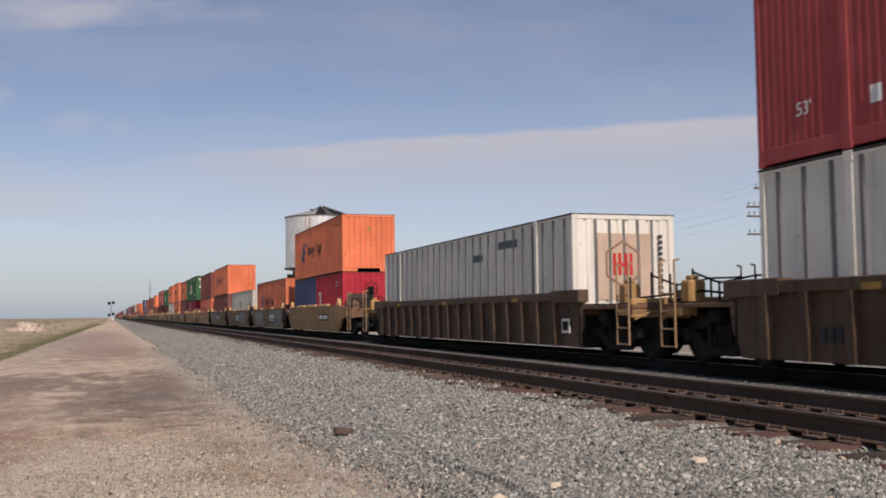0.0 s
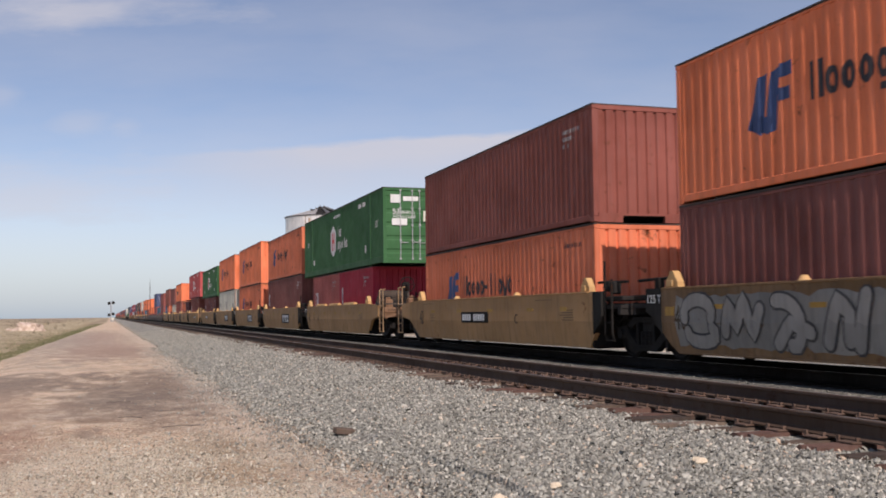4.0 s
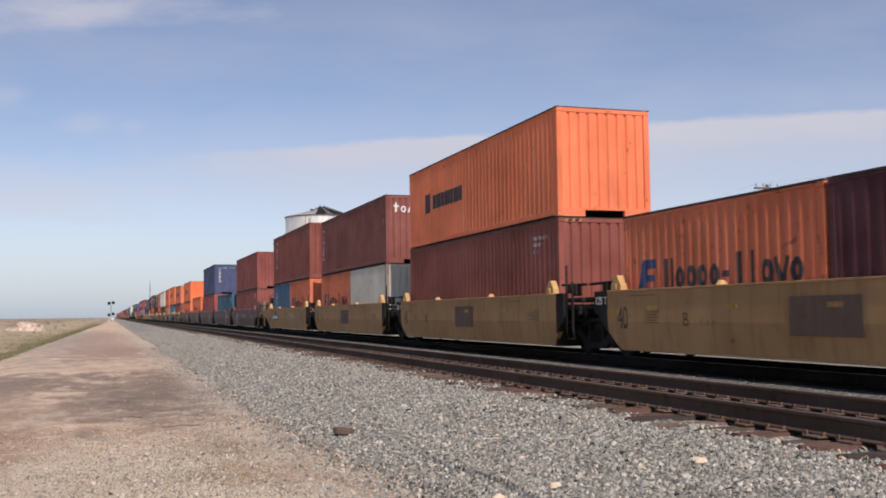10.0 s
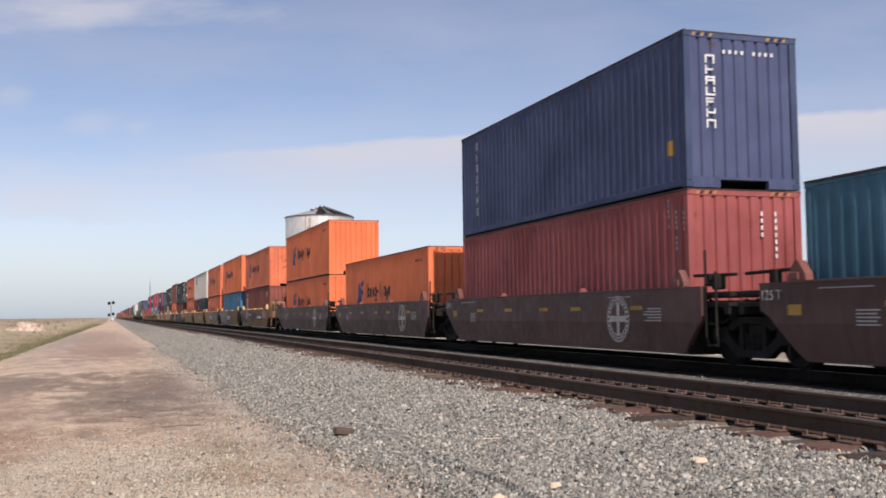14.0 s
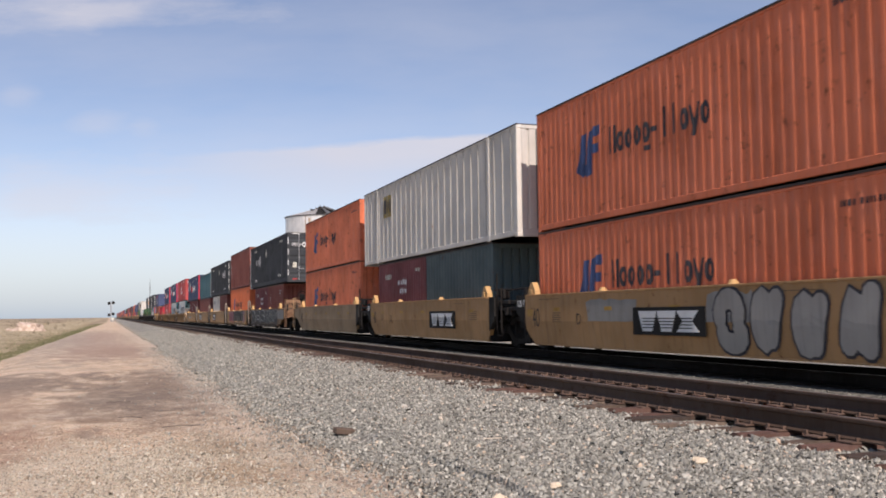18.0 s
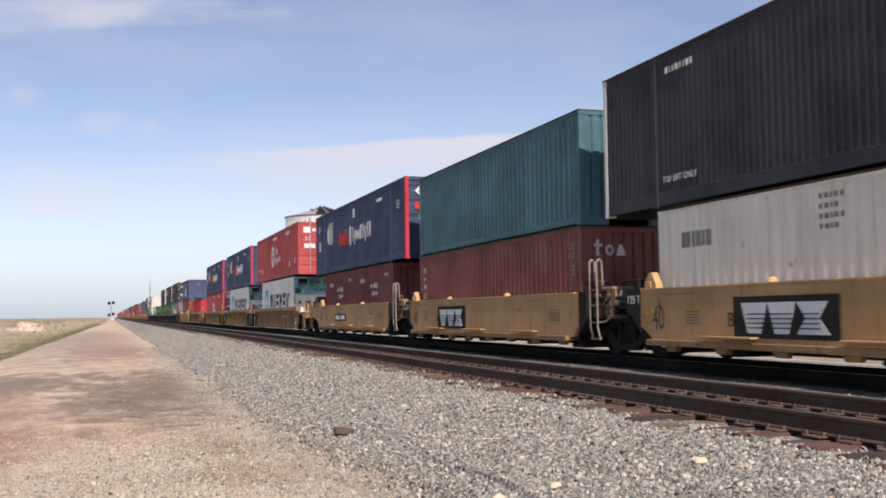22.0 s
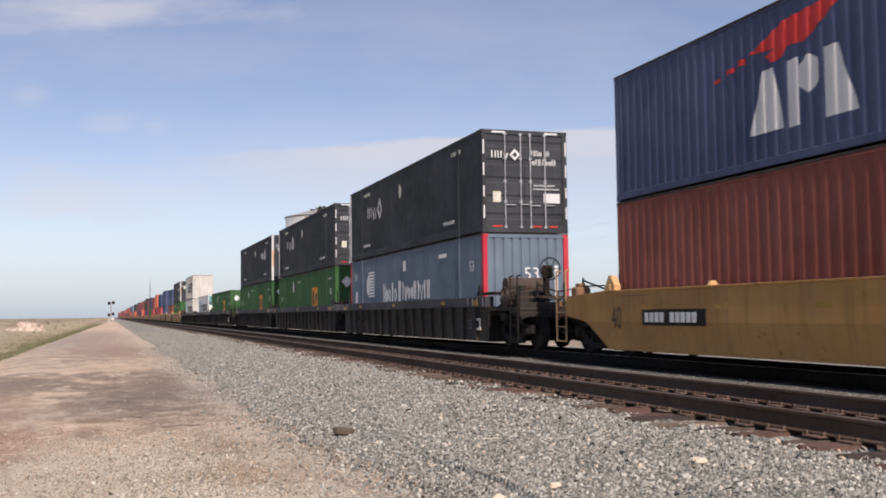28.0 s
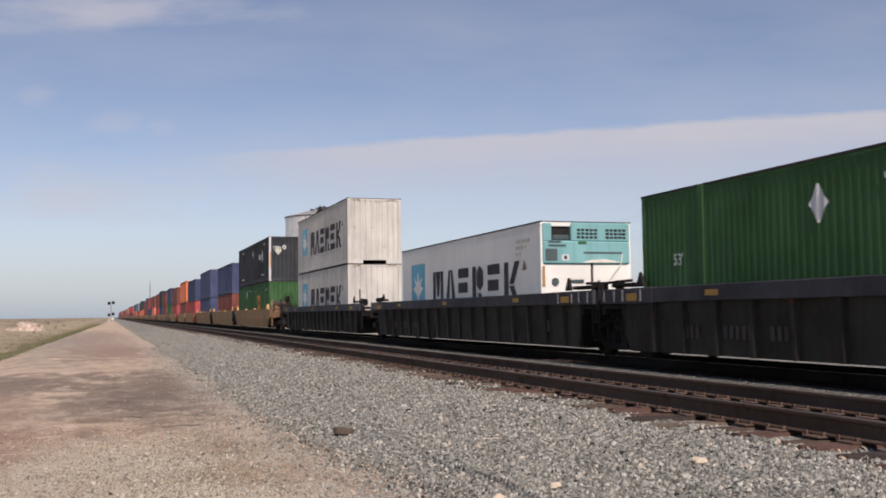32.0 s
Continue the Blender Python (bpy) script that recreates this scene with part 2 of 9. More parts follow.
def part(name, me, material, parent, label="", at=None):
    """Links one mesh object under a thing or a part."""
    if isinstance(me, Shape):
        me = me.mesh(name)
    if not me.materials:
        me.materials.append(None)
    ob = new(name, me)
    ob.material_slots[0].link = "OBJECT"
    ob.material_slots[0].material = material
    if parent:
        ob.parent = parent
    if at is not None:
        ob.matrix_basis = at
    return tagged(ob, label, kind="stuff" if name == "lettering" else "")


def thing(name, label, category, group="", kind=""):
    ob = new(name)
    ob.empty_display_size = 0.3
    return tagged(ob, label, category, group, kind)


def whole(name, me, material, label="", category="", group="", kind="", at=None):
    return tagged(part(name, me, material, None, at=at), label, category, group, kind)


def words(body, size, name="lettering"):
    """Flat lettering in the built-in font, in the yz plane, reading along -y, as a mesh."""
    key = (name, body, size)
    if key in CACHE:
        return CACHE[key]
    cu = bpy.data.curves.new(name, "FONT")
    cu.body, cu.size, cu.align_x, cu.align_y, cu.extrude = body, size, "CENTER", "CENTER", 0.002
    ob = bpy.data.objects.new(name, cu)
    scene.collection.objects.link(ob)
    bpy.context.view_layer.update()
    me = bpy.data.meshes.new_from_object(ob.evaluated_get(bpy.context.evaluated_depsgraph_get()))
    me.materials.clear()
    bpy.data.objects.remove(ob)
    CACHE[key] = me
    return me


ON_SIDE = Matrix(((0, 0, -1, 0), (-1, 0, 0, 0), (0, 1, 0, 0), (0, 0, 0, 1)))     # text on the face towards -x
ON_END = Matrix(((1, 0, 0, 0), (0, 0, -1, 0), (0, 1, 0, 0), (0, 0, 0, 1)))       # text on the face towards -y

# ---- ground and track ----
RAIL_Z, TRACK_NEAR, TRACK_FAR, GAUGE = 0.50, 6.90, 11.10, 1.51


def scaled(nt, sock, k):
    """A socket times a number."""
    q = nt.nodes.new("ShaderNodeMath")
    q.operation = "MULTIPLY"
    q.inputs[1].default_value = k
    nt.links.new(sock, q.inputs[0])
    return q.outputs[0]


def gravel(name, tones, scale, bump=0.6, dust=(0.30, 0.25, 0.2), dust_amount=0.25, world_space=True, shade_and_dirt=False):
    m = bpy.data.materials.new(name)
    nt, nd, ln, bs = nodes_of(m)
    v = coords(nt, world_space)
    vo = nd.new("ShaderNodeTexVoronoi")
    vo.inputs["Scale"].default_value = scale
    ln.new(v, vo.inputs["Vector"])
    sep = nd.new("ShaderNodeSeparateColor")
    ln.new(vo.outputs["Color"], sep.inputs[0])
    col = ramp(nt, sep.outputs[0], tones)
    big = noise_node(nt, v, 0.45, 5, 0.65)
    col = mixed(nt, ramp(nt, big, [(0.45, (0, 0, 0)), (0.75, (dust_amount * 2,) * 3)]), col, dust)
    patch = noise_node(nt, v, 2.2, 5, 0.7)
    col = mixed(nt, 0.5, col, ramp(nt, patch, [(0.3, (0.28, 0.28, 0.28)), (0.7, (0.74, 0.74, 0.74))]), "OVERLAY")
    fine = noise_node(nt, v, scale * 4, 4, 0.7)
    col = mixed(nt, 0.35, col, ramp(nt, fine, [(0.3, (0.25, 0.25, 0.25)), (0.7, (0.8, 0.8, 0.8))]), "OVERLAY")
    if shade_and_dirt:
        # train's shade painted dark between the busy track's rails, thinning out beside it
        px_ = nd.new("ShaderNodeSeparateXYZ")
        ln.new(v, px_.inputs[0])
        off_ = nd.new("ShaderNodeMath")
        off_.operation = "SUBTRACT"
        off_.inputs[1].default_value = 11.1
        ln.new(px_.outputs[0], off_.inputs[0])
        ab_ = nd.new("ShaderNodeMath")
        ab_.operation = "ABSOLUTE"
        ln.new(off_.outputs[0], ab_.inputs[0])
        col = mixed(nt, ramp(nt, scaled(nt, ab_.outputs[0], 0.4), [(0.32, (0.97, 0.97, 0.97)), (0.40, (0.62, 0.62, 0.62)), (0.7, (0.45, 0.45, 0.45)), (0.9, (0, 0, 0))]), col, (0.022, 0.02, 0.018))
        # road dirt worked into the foot of the shoulder
        foot_ = nd.new("ShaderNodeMath")
        foot_.operation = "MULTIPLY_ADD"
        foot_.inputs[1].default_value = -3.0
        ln.new(patch, foot_.inputs[0])
        ln.new(px_.outputs[0], foot_.inputs[2])
        col = mixed(nt, ramp(nt, foot_.outputs[0], [(0.45, (0.85, 0.85, 0.85)), (1.0, (0.25, 0.25, 0.25)), (1.0, (0, 0, 0))]), col, ramp(nt, fine, [(0.3, (0.33, 0.25, 0.175)), (0.7, (0.62, 0.48, 0.345))]))
    ln.new(col, bs.inputs["Base Color"])
    bs.inputs["Roughness"].default_value = 0.92
    bs.inputs["Specular IOR Level"].default_value = 0.15
    bp = nd.new("ShaderNodeBump")
    bp.inputs["Strength"].default_value, bp.inputs["Distance"].default_value, bp.invert = bump, 0.04, True
    ln.new(vo.outputs["Distance"], bp.inputs["Height"])
    ln.new(bp.outputs[0], bs.inputs["Normal"])
    return m


BALLAST_TONES = [(0.0, (0.114, 0.111, 0.095)), (0.25, (0.20, 0.196, 0.170)), (0.55, (0.29, 0.285, 0.247)), (0.82, (0.385, 0.378, 0.327)), (0.955, (0.56, 0.54, 0.47)), (1.0, (0.56, 0.42, 0.30))]
BALLAST = gravel("ballast_bed", BALLAST_TONES, 20.0, 0.9, shade_and_dirt=True)


def dirt_material():
    m = bpy.data.materials.new("dirt_and_prairie")
    nt, nd, ln, bs = nodes_of(m)
    v = coords(nt, True)
    sx = nd.new("ShaderNodeSeparateXYZ")
    ln.new(v, sx.inputs[0])
    broad = noise_node(nt, v, 0.22, 5, 0.6, (1.0, 0.45, 1.0))
    mid = noise_node(nt, v, 1.3, 7, 0.72, (1.0, 0.5, 1.0))
    clod = noise_node(nt, v, 5.5, 5, 0.7, (1.0, 0.7, 1.0))
    grit = noise_node(nt, v, 26.0, 6, 0.75)
    col = ramp(nt, mid, [(0.28, (0.42, 0.285, 0.195)), (0.44, (0.62, 0.445, 0.305)), (0.58, (0.75, 0.575, 0.41)), (0.74, (0.86, 0.71, 0.53))])
    col = mixed(nt, ramp(nt, broad, [(0.52, (0, 0, 0)), (0.68, (0.6, 0.6, 0.6))]), col, (0.24, 0.17, 0.13))
    # small stones trodden into the dirt
    vo = nd.new("ShaderNodeTexVoronoi")
    vo.inputs["Scale"].default_value = 42.0
    ln.new(v, vo.inputs["Vector"])
    sc = nd.new("ShaderNodeSeparateColor")
    ln.new(vo.outputs["Color"], sc.inputs[0])
    col = mixed(nt, ramp(nt, sc.outputs[0], [(0.45, (0, 0, 0)), (0.55, (0.8, 0.8, 0.8))]), col, ramp(nt, sc.outputs[1], [(0, (0.36, 0.265, 0.195)), (1, (0.80, 0.65, 0.49))]))
    col = mixed(nt, 0.6, col, ramp(nt, clod, [(0.32, (0.28, 0.28, 0.28)), (0.7, (0.74, 0.74, 0.74))]), "OVERLAY")
    col = mixed(nt, 0.5, col, ramp(nt, grit, [(0.3, (0.2, 0.2, 0.2)), (0.72, (0.85, 0.85, 0.85))]), "OVERLAY")
    grey_ = noise_node(nt, v, 0.7, 6, 0.7, (1.0, 0.6, 1.0))
    col = mixed(nt, ramp(nt, grey_, [(0.52, (0, 0, 0)), (0.66, (0.55, 0.55, 0.55))]), col, ramp(nt, sc.outputs[1], [(0, (0.36, 0.305, 0.245)), (1, (0.70, 0.615, 0.51))]))
    smear = noise_node(nt, v, 2.4, 6, 0.7, (0.45, 1.3, 1.0))
    col = mixed(nt, ramp(nt, smear, [(0.5, (0, 0, 0)), (0.64, (0.6, 0.6, 0.6))]), col, ramp(nt, grit, [(0.3, (0.27, 0.175, 0.115)), (0.72, (0.55, 0.395, 0.27))]))
    # damp and oily patches where vehicles have stood
    for cx, cy, rx, ry, tone, amount in ((-1.5, 75.0, 3.8, 52.0, (0.37, 0.31, 0.26), 0.85), (0.3, 9.2, 7.0, 3.6, (0.80, 0.67, 0.515), 0.65), (0.9, 21.5, 1.9, 9.0, (0.20, 0.15, 0.12), 0.75), (0.1, 18.5, 1.6, 4.2, (0.23, 0.185, 0.15), 0.5), (-2.2, 24.5, 2.6, 4.2, (0.25, 0.19, 0.15), 0.8), (-3.0, 23.5, 2.4, 5.5, (0.30, 0.235, 0.185), 0.75), (1.3, 9.6, 1.15, 1.1, (0.43, 0.30, 0.19), 0.85), (1.35, 11.4, 0.9, 0.8, (0.36, 0.25, 0.16), 0.7), (0.2, 46.0, 2.6, 14.0, (0.38, 0.265, 0.205), 0.85), (-0.6, 80.0, 2.0, 40.0, (0.43, 0.31, 0.24), 0.7), (2.2, 9.2, 0.8, 0.7, (0.52, 0.33, 0.22), 0.8), (-2.2, 15.0, 1.8, 7.5, (0.40, 0.285, 0.21), 0.8), (-1.8, 29.9, 1.4, 1.1, (0.72, 0.54, 0.40), 0.75), (0.6, 30.0, 0.9, 1.0, (0.68, 0.51, 0.36), 0.75), (-1.4, 12.6, 0.8, 2.2, (0.42, 0.26, 0.185), 0.75), (-0.1, 14.9, 0.5, 0.5, (0.30, 0.20, 0.14), 0.6), (0.3, 10.6, 0.7, 0.9, (0.66, 0.55, 0.42), 0.5), (-0.2, 9.2, 1.1, 0.9, (0.62, 0.49, 0.36), 0.5)):
        mp = nd.new("ShaderNodeMapping")
        mp.vector_type = "POINT"
        mp.inputs["Scale"].default_value = (1 / rx, 1 / ry, 0)
        mp.inputs["Location"].default_value = (-cx / rx, -cy / ry, 0)
        ln.new(v, mp.inputs[0])
        ds = nd.new("ShaderNodeVectorMath")
        ds.operation = "LENGTH"
        ln.new(mp.outputs[0], ds.inputs[0])
        wob = nd.new("ShaderNodeMath")
        wob.operation = "MULTIPLY_ADD"
        wob.inputs[1].default_value, wob.inputs[2].default_value = 2.6, -1.3
        ln.new(mid, wob.inputs[0])
        sm = nd.new("ShaderNodeMath")
        sm.operation = "ADD"
        ln.new(ds.outputs["Value"], sm.inputs[0])
        ln.new(wob.outputs[0], sm.inputs[1])
        col = mixed(nt, ramp(nt, sm.outputs[0], [(0.3, (amount,) * 3), (0.75, (amount * 0.45,) * 3), (1.15, (0, 0, 0))]), col, mixed(nt, 0.55, tone, ramp(nt, grit, [(0.3, [c * 0.45 for c in tone]), (0.72, [min(1, c * 1.5) for c in tone])])))
    col = mixed(nt, 0.45, col, ramp(nt, grit, [(0.3, (0.22, 0.22, 0.22)), (0.72, (0.82, 0.82, 0.82))]), "OVERLAY")
    flake = noise_node(nt, v, 9.0, 6, 0.75, (0.5, 1.5, 1.0))
    col = mixed(nt, 0.5, col, ramp(nt, flake, [(0.33, (0.25, 0.25, 0.25)), (0.68, (0.76, 0.76, 0.76))]), "OVERLAY")
    # gravel trodden into the road beside the ballast, thinning out towards its middle
    pebble = nd.new("ShaderNodeTexVoronoi")
    pebble.inputs["Scale"].default_value = 24.0
    ln.new(v, pebble.inputs["Vector"])
    pc = nd.new("ShaderNodeSeparateColor")
    ln.new(pebble.outputs["Color"], pc.inputs[0])
    reach = nd.new("ShaderNodeMath")
    reach.operation = "MULTIPLY_ADD"
    reach.inputs[1].default_value = 2.4
    ln.new(mid, reach.inputs[0])
    ln.new(sx.outputs[0], reach.inputs[2])
    speck = nd.new("ShaderNodeMath")
    speck.operation = "MULTIPLY_ADD"
    speck.inputs[1].default_value = 0.7
    ln.new(pc.outputs[1], speck.inputs[0])
    ln.new(reach.outputs[0], speck.inputs[2])
    col = mixed(nt, ramp(nt, scaled(nt, speck.outputs[0], 0.25), [(0.66, (0, 0, 0)), (0.80, (0.3, 0.3, 0.3)), (0.98, (0.75, 0.75, 0.75))]), col, ramp(nt, pc.outputs[0], [(0.0, (0.36, 0.31, 0.25)), (0.5, (0.54, 0.475, 0.39)), (0.9, (0.70, 0.62, 0.52)), (1.0, (0.70, 0.55, 0.41))]))
    # dry grassland away from the road
    veg = noise_node(nt, v, 0.09, 6, 0.65, (1.0, 0.25, 1.0))
    grass = ramp(nt, veg, [(0.3, (0.11, 0.085, 0.055)), (0.42, (0.25, 0.185, 0.125)), (0.54, (0.47, 0.385, 0.26)), (0.62, (0.27, 0.19, 0.14)), (0.72, (0.16, 0.12, 0.09))])
    # bleached straw in a strip beyond the verge
    strip = nd.new("ShaderNodeMath")
    strip.operation = "MULTIPLY"
    strip.inputs[1].default_value = -0.05
    ln.new(sx.outputs[0], strip.inputs[0])
    straw = ramp(nt, strip.outputs[0], [(0.24, (0, 0, 0)), (0.3, (0.75, 0.75, 0.75)), (0.55, (0.6, 0.6, 0.6)), (0.8, (0, 0, 0))])
    grass = mixed(nt, straw, grass, ramp(nt, mid, [(0.35, (0.25, 0.205, 0.11)), (0.5, (0.46, 0.38, 0.25)), (0.65, (0.66, 0.56, 0.41))]))
    edge = nd.new("ShaderNodeMath")
    edge.operation = "MULTIPLY_ADD"
    edge.inputs[1].default_value = 2.0
    along = nd.new("ShaderNodeMath")
    along.operation = "MINIMUM"
    along.inputs[1].default_value = 300.0
    ln.new(sx.outputs[1], along.inputs[0])
    bend = nd.new("ShaderNodeMath")
    bend.operation = "MULTIPLY_ADD"
    bend.inputs[1].default_value, bend.inputs[2].default_value = 0.0135, -5.3
    ln.new(along.outputs[0], bend.inputs[0])
    ln.new(bend.outputs[0], edge.inputs[2])
    ln.new(mid, edge.inputs[0])
    less = nd.new("ShaderNodeMath")
    less.operation = "SUBTRACT"
    ln.new(edge.outputs[0], less.inputs[0])
    ln.new(sx.outputs[0], less.inputs[1])
    col = mixed(nt, ramp(nt, less.outputs[0], [(0.0, (0, 0, 0)), (0.9, (1, 1, 1))]), col, grass)
    right = nd.new("ShaderNodeMath")
    right.operation = "GREATER_THAN"
    right.inputs[1].default_value = 19.0
    ln.new(sx.outputs[0], right.inputs[0])
    col = mixed(nt, right.outputs[0], col, mixed(nt, 0.6, grass, (0.33, 0.285, 0.23)))
    ln.new(col, bs.inputs["Base Color"])
    bs.inputs["Roughness"].default_value = 0.95
    bs.inputs["Specular IOR Level"].default_value = 0.1
    bp = nd.new("ShaderNodeBump")
    bp.inputs["Strength"].default_value, bp.inputs["Distance"].default_value = 0.7, 0.05
    ln.new(grit, bp.inputs["Height"])
    ln.new(bp.outputs[0], bs.inputs["Normal"])
    return m


def ground_height(x, y):
    z = 0.05 * noise.noise(Vector((x * 0.35, y * 0.2, 0))) + 0.025 * noise.noise(Vector((x * 1.3, y * 0.9, 5)))
    if x < -2.5:
        d = -2.5 - x
        z += min(1.0, d / 6) * (0.12 + 0.25 * noise.noise(Vector((x * 0.05, y * 0.02, 9)))) - 0.25 * math.exp(-((d - 2.5) / 2.0) ** 2)
        far = max(0.0, min(1.0, (d - 60) / 800))
        z += far * 5.0 * noise.noise(Vector((x * 0.0011, y * 0.0009, 3)))
    if 2.0 < x < 16:
        z -= 0.1
    return z


def spread(a, b, fine, grow):
    """Steps that widen with distance from zero."""
    out, x, s = [0.0], 0.0, fine
    while x < b:
        x += s
        s *= grow
        out.append(min(x, b))
    x, s = 0.0, fine
    while x > a:
        x -= s
        s *= grow
        out.append(max(x, a))
    return sorted(set(out))


gx, gy = spread(-4200, 4200, 0.22, 1.055), spread(-600, 4600, 0.3, 1.035)
gs = Shape()
gs.v = [(x, y, ground_height(x, y)) for y in gy for x in gx]
nx = len(gx)
gs.f = [(j * nx + i, j * nx + i + 1, (j + 1) * nx + i + 1, (j + 1) * nx + i) for j in range(len(gy) - 1) for i in range(nx - 1)]
ground = whole("ground", gs, dirt_material(), "dry dirt road and prairie grassland reaching the horizon", "ground", kind="structure")
for p in ground.data.polygons:
    p.use_smooth = True

bed = Shape()


def toe_shift(y):
    """How the foot of the ballast wanders and creeps onto the road further off."""
    return 0.30 * noise.noise(Vector((y * 0.33, 1.5, 2))) + 0.22 * noise.noise(Vector((y * 1.1, 4.5, 2))) - float(np.interp(y, (8.5, 11.5, 35, 120, 400), (-0.4, 0, 0.1, 0.2, 0.5)))


profile = [(2.2, -0.25), (2.4, -0.02), (2.78, 0.015), (2.9, 0.075), (3.9, 0.165), (4.95, 0.25), (5.45, 0.255), (8.1, 0.25), (8.7, 0.22), (9.3, 0.285), (9.55, 0.30), (9.9, 0.30), (10.12, 0.25), (12.3, 0.25), (12.9, 0.22), (17.0, 0.12), (18.6, -0.3)]
ys = sorted({float(y) for y in gy if -80 < y < 2600} | {-80.0, 2600.0})
bed.v = [(x + (toe_shift(y) * (1 - i / 5) if i < 5 else 0), y, z + (0.02 * noise.noise(Vector((x * 2, y * 1.1, 1))) if 0 < i < 16 else 0)) for y in ys for i, (x, z) in enumerate(profile)]
n = len(profile)
bed.f = [(j * n + i, j * n + i + 1, (j + 1) * n + i + 1, (j + 1) * n + i) for j in range(len(ys) - 1) for i in range(n - 1)]
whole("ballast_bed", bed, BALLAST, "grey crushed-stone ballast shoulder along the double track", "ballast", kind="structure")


def stones(name, count, area, size, height, seed, tones_mat, label):
    """Loose angular stones as one mesh."""
    rng = np.random.default_rng(seed)
    base = np.array([(1, 0, 0), (-1, 0, 0), (0, 1, 0), (0, -1, 0), (0, 0, 1), (0, 0, -1)], float)
    tri = np.array([(0, 2, 4), (2, 1, 4), (1, 3, 4), (3, 0, 4), (2, 0, 5), (1, 2, 5), (3, 1, 5), (0, 3, 5)])
    pts = area(rng, count)
    v = base[None] * rng.uniform(0.55, 1.25, (len(pts), 6, 1)) + rng.uniform(-0.28, 0.28, (len(pts), 6, 3))
    s = rng.lognormal(math.log(size), 0.33, (len(pts), 1, 1)) * rng.uniform(0.6, 1.2, (len(pts), 1, 3))
    v = v * s
    ang = rng.uniform(0, 2 * math.pi, (len(pts), 3))
    ca, sa = np.cos(ang), np.sin(ang)
    x, y, z = v[..., 0], v[..., 1], v[..., 2]
    x, y = x * ca[:, :1] - y * sa[:, :1], x * sa[:, :1] + y * ca[:, :1]
    y, z = y * ca[:, 1:2] - z * sa[:, 1:2], y * sa[:, 1:2] + z * ca[:, 1:2]
    v = np.stack([x, y, z], -1)
    v[..., 0] += pts[:, None, 0]
    v[..., 1] += pts[:, None, 1]
    v[..., 2] += np.array([height(px, py) for px, py in pts])[:, None] + s[:, :, 2] * 0.35
    me = bpy.data.meshes.new(name)
    f = (tri[None] + 6 * np.arange(len(pts))[:, None, None]).reshape(-1, 3)
    flat = v.reshape(-1, 3)
    up = np.cross(flat[f[:, 1]] - flat[f[:, 0]], flat[f[:, 2]] - flat[f[:, 0]])
    f = f[up[:, 2] > -0.25 * np.linalg.norm(up, axis=1)]      # the undersides lie in the bed
    me.vertices.add(len(pts) * 6)
    me.vertices.foreach_set("co", v.reshape(-1))
    me.loops.add(len(f) * 3)
    me.loops.foreach_set("vertex_index", f.reshape(-1))
    me.polygons.add(len(f))
    me.polygons.foreach_set("loop_start", np.arange(len(f)) * 3)
    me.update()
    me.validate()
    return whole(name, me, tones_mat, label, "stones", kind="stuff")


def stone_material(name, tones):
    m = bpy.data.materials.new(name)
    nt, nd, ln, bs = nodes_of(m)
    ge = nd.new("ShaderNodeNewGeometry")
    col = ramp(nt, ge.outputs["Random Per Island"], tones)
    fine = noise_node(nt, ge.outputs["Position"], 90.0, 4, 0.7)
    col = mixed(nt, 0.45, col, ramp(nt, fine, [(0.3, (0.25, 0.25, 0.25)), (0.7, (0.75, 0.75, 0.75))]), "OVERLAY")
    ln.new(col, bs.inputs["Base Color"])
    bs.inputs["Roughness"].default_value = 0.85
    bs.inputs["Specular IOR Level"].default_value = 0.2
    return m


BED_X, BED_Z = [p[0] for p in profile], [p[1] for p in profile]


def bed_height(x, y):
    if x > 5.0:
        return float(np.interp(x, BED_X, BED_Z))
    d = toe_shift(y)
    xs = [q + d * (1 - i / 5) for i, q in enumerate(BED_X[:5])] + BED_X[5:7]
    for i in range(6):
        if x < xs[i + 1]:
            return BED_Z[i] + (BED_Z[i + 1] - BED_Z[i]) * max(0.0, (x - xs[i]) / (xs[i + 1] - xs[i]))
    return BED_Z[6]


def shoulder(rng, count):
    """Denser towards the camera, ragged along the toe."""
    y = 3.5 + 95 * rng.uniform(0, 1, count) ** 2.35
    x = rng.uniform(1.3, 5.75, count)
    keep = x > 2.5 + np.array([toe_shift(q) for q in y]) + rng.normal(0, 0.16, count) - rng.exponential(0.24, count)
    return np.stack([x, y], -1)[keep]


def cribs(rng, count):
    y = 4 + 60 * rng.uniform(0, 1, count) ** 1.5
    x = rng.uniform(5.75, 8.1, count)
    return np.stack([x, y], -1)


def strewn(rng, count):
    y = 4 + 46 * rng.uniform(0, 1, count) ** 1.8
    return np.stack([2.75 + np.interp(y, (8.5, 11.5), (0.4, 0)) - rng.exponential(0.42, count), y], -1)


def between(rng, count):
    return np.stack([rng.uniform(8.9, 10.15, count), 4 + 60 * rng.uniform(0, 1, count) ** 1.5], -1)


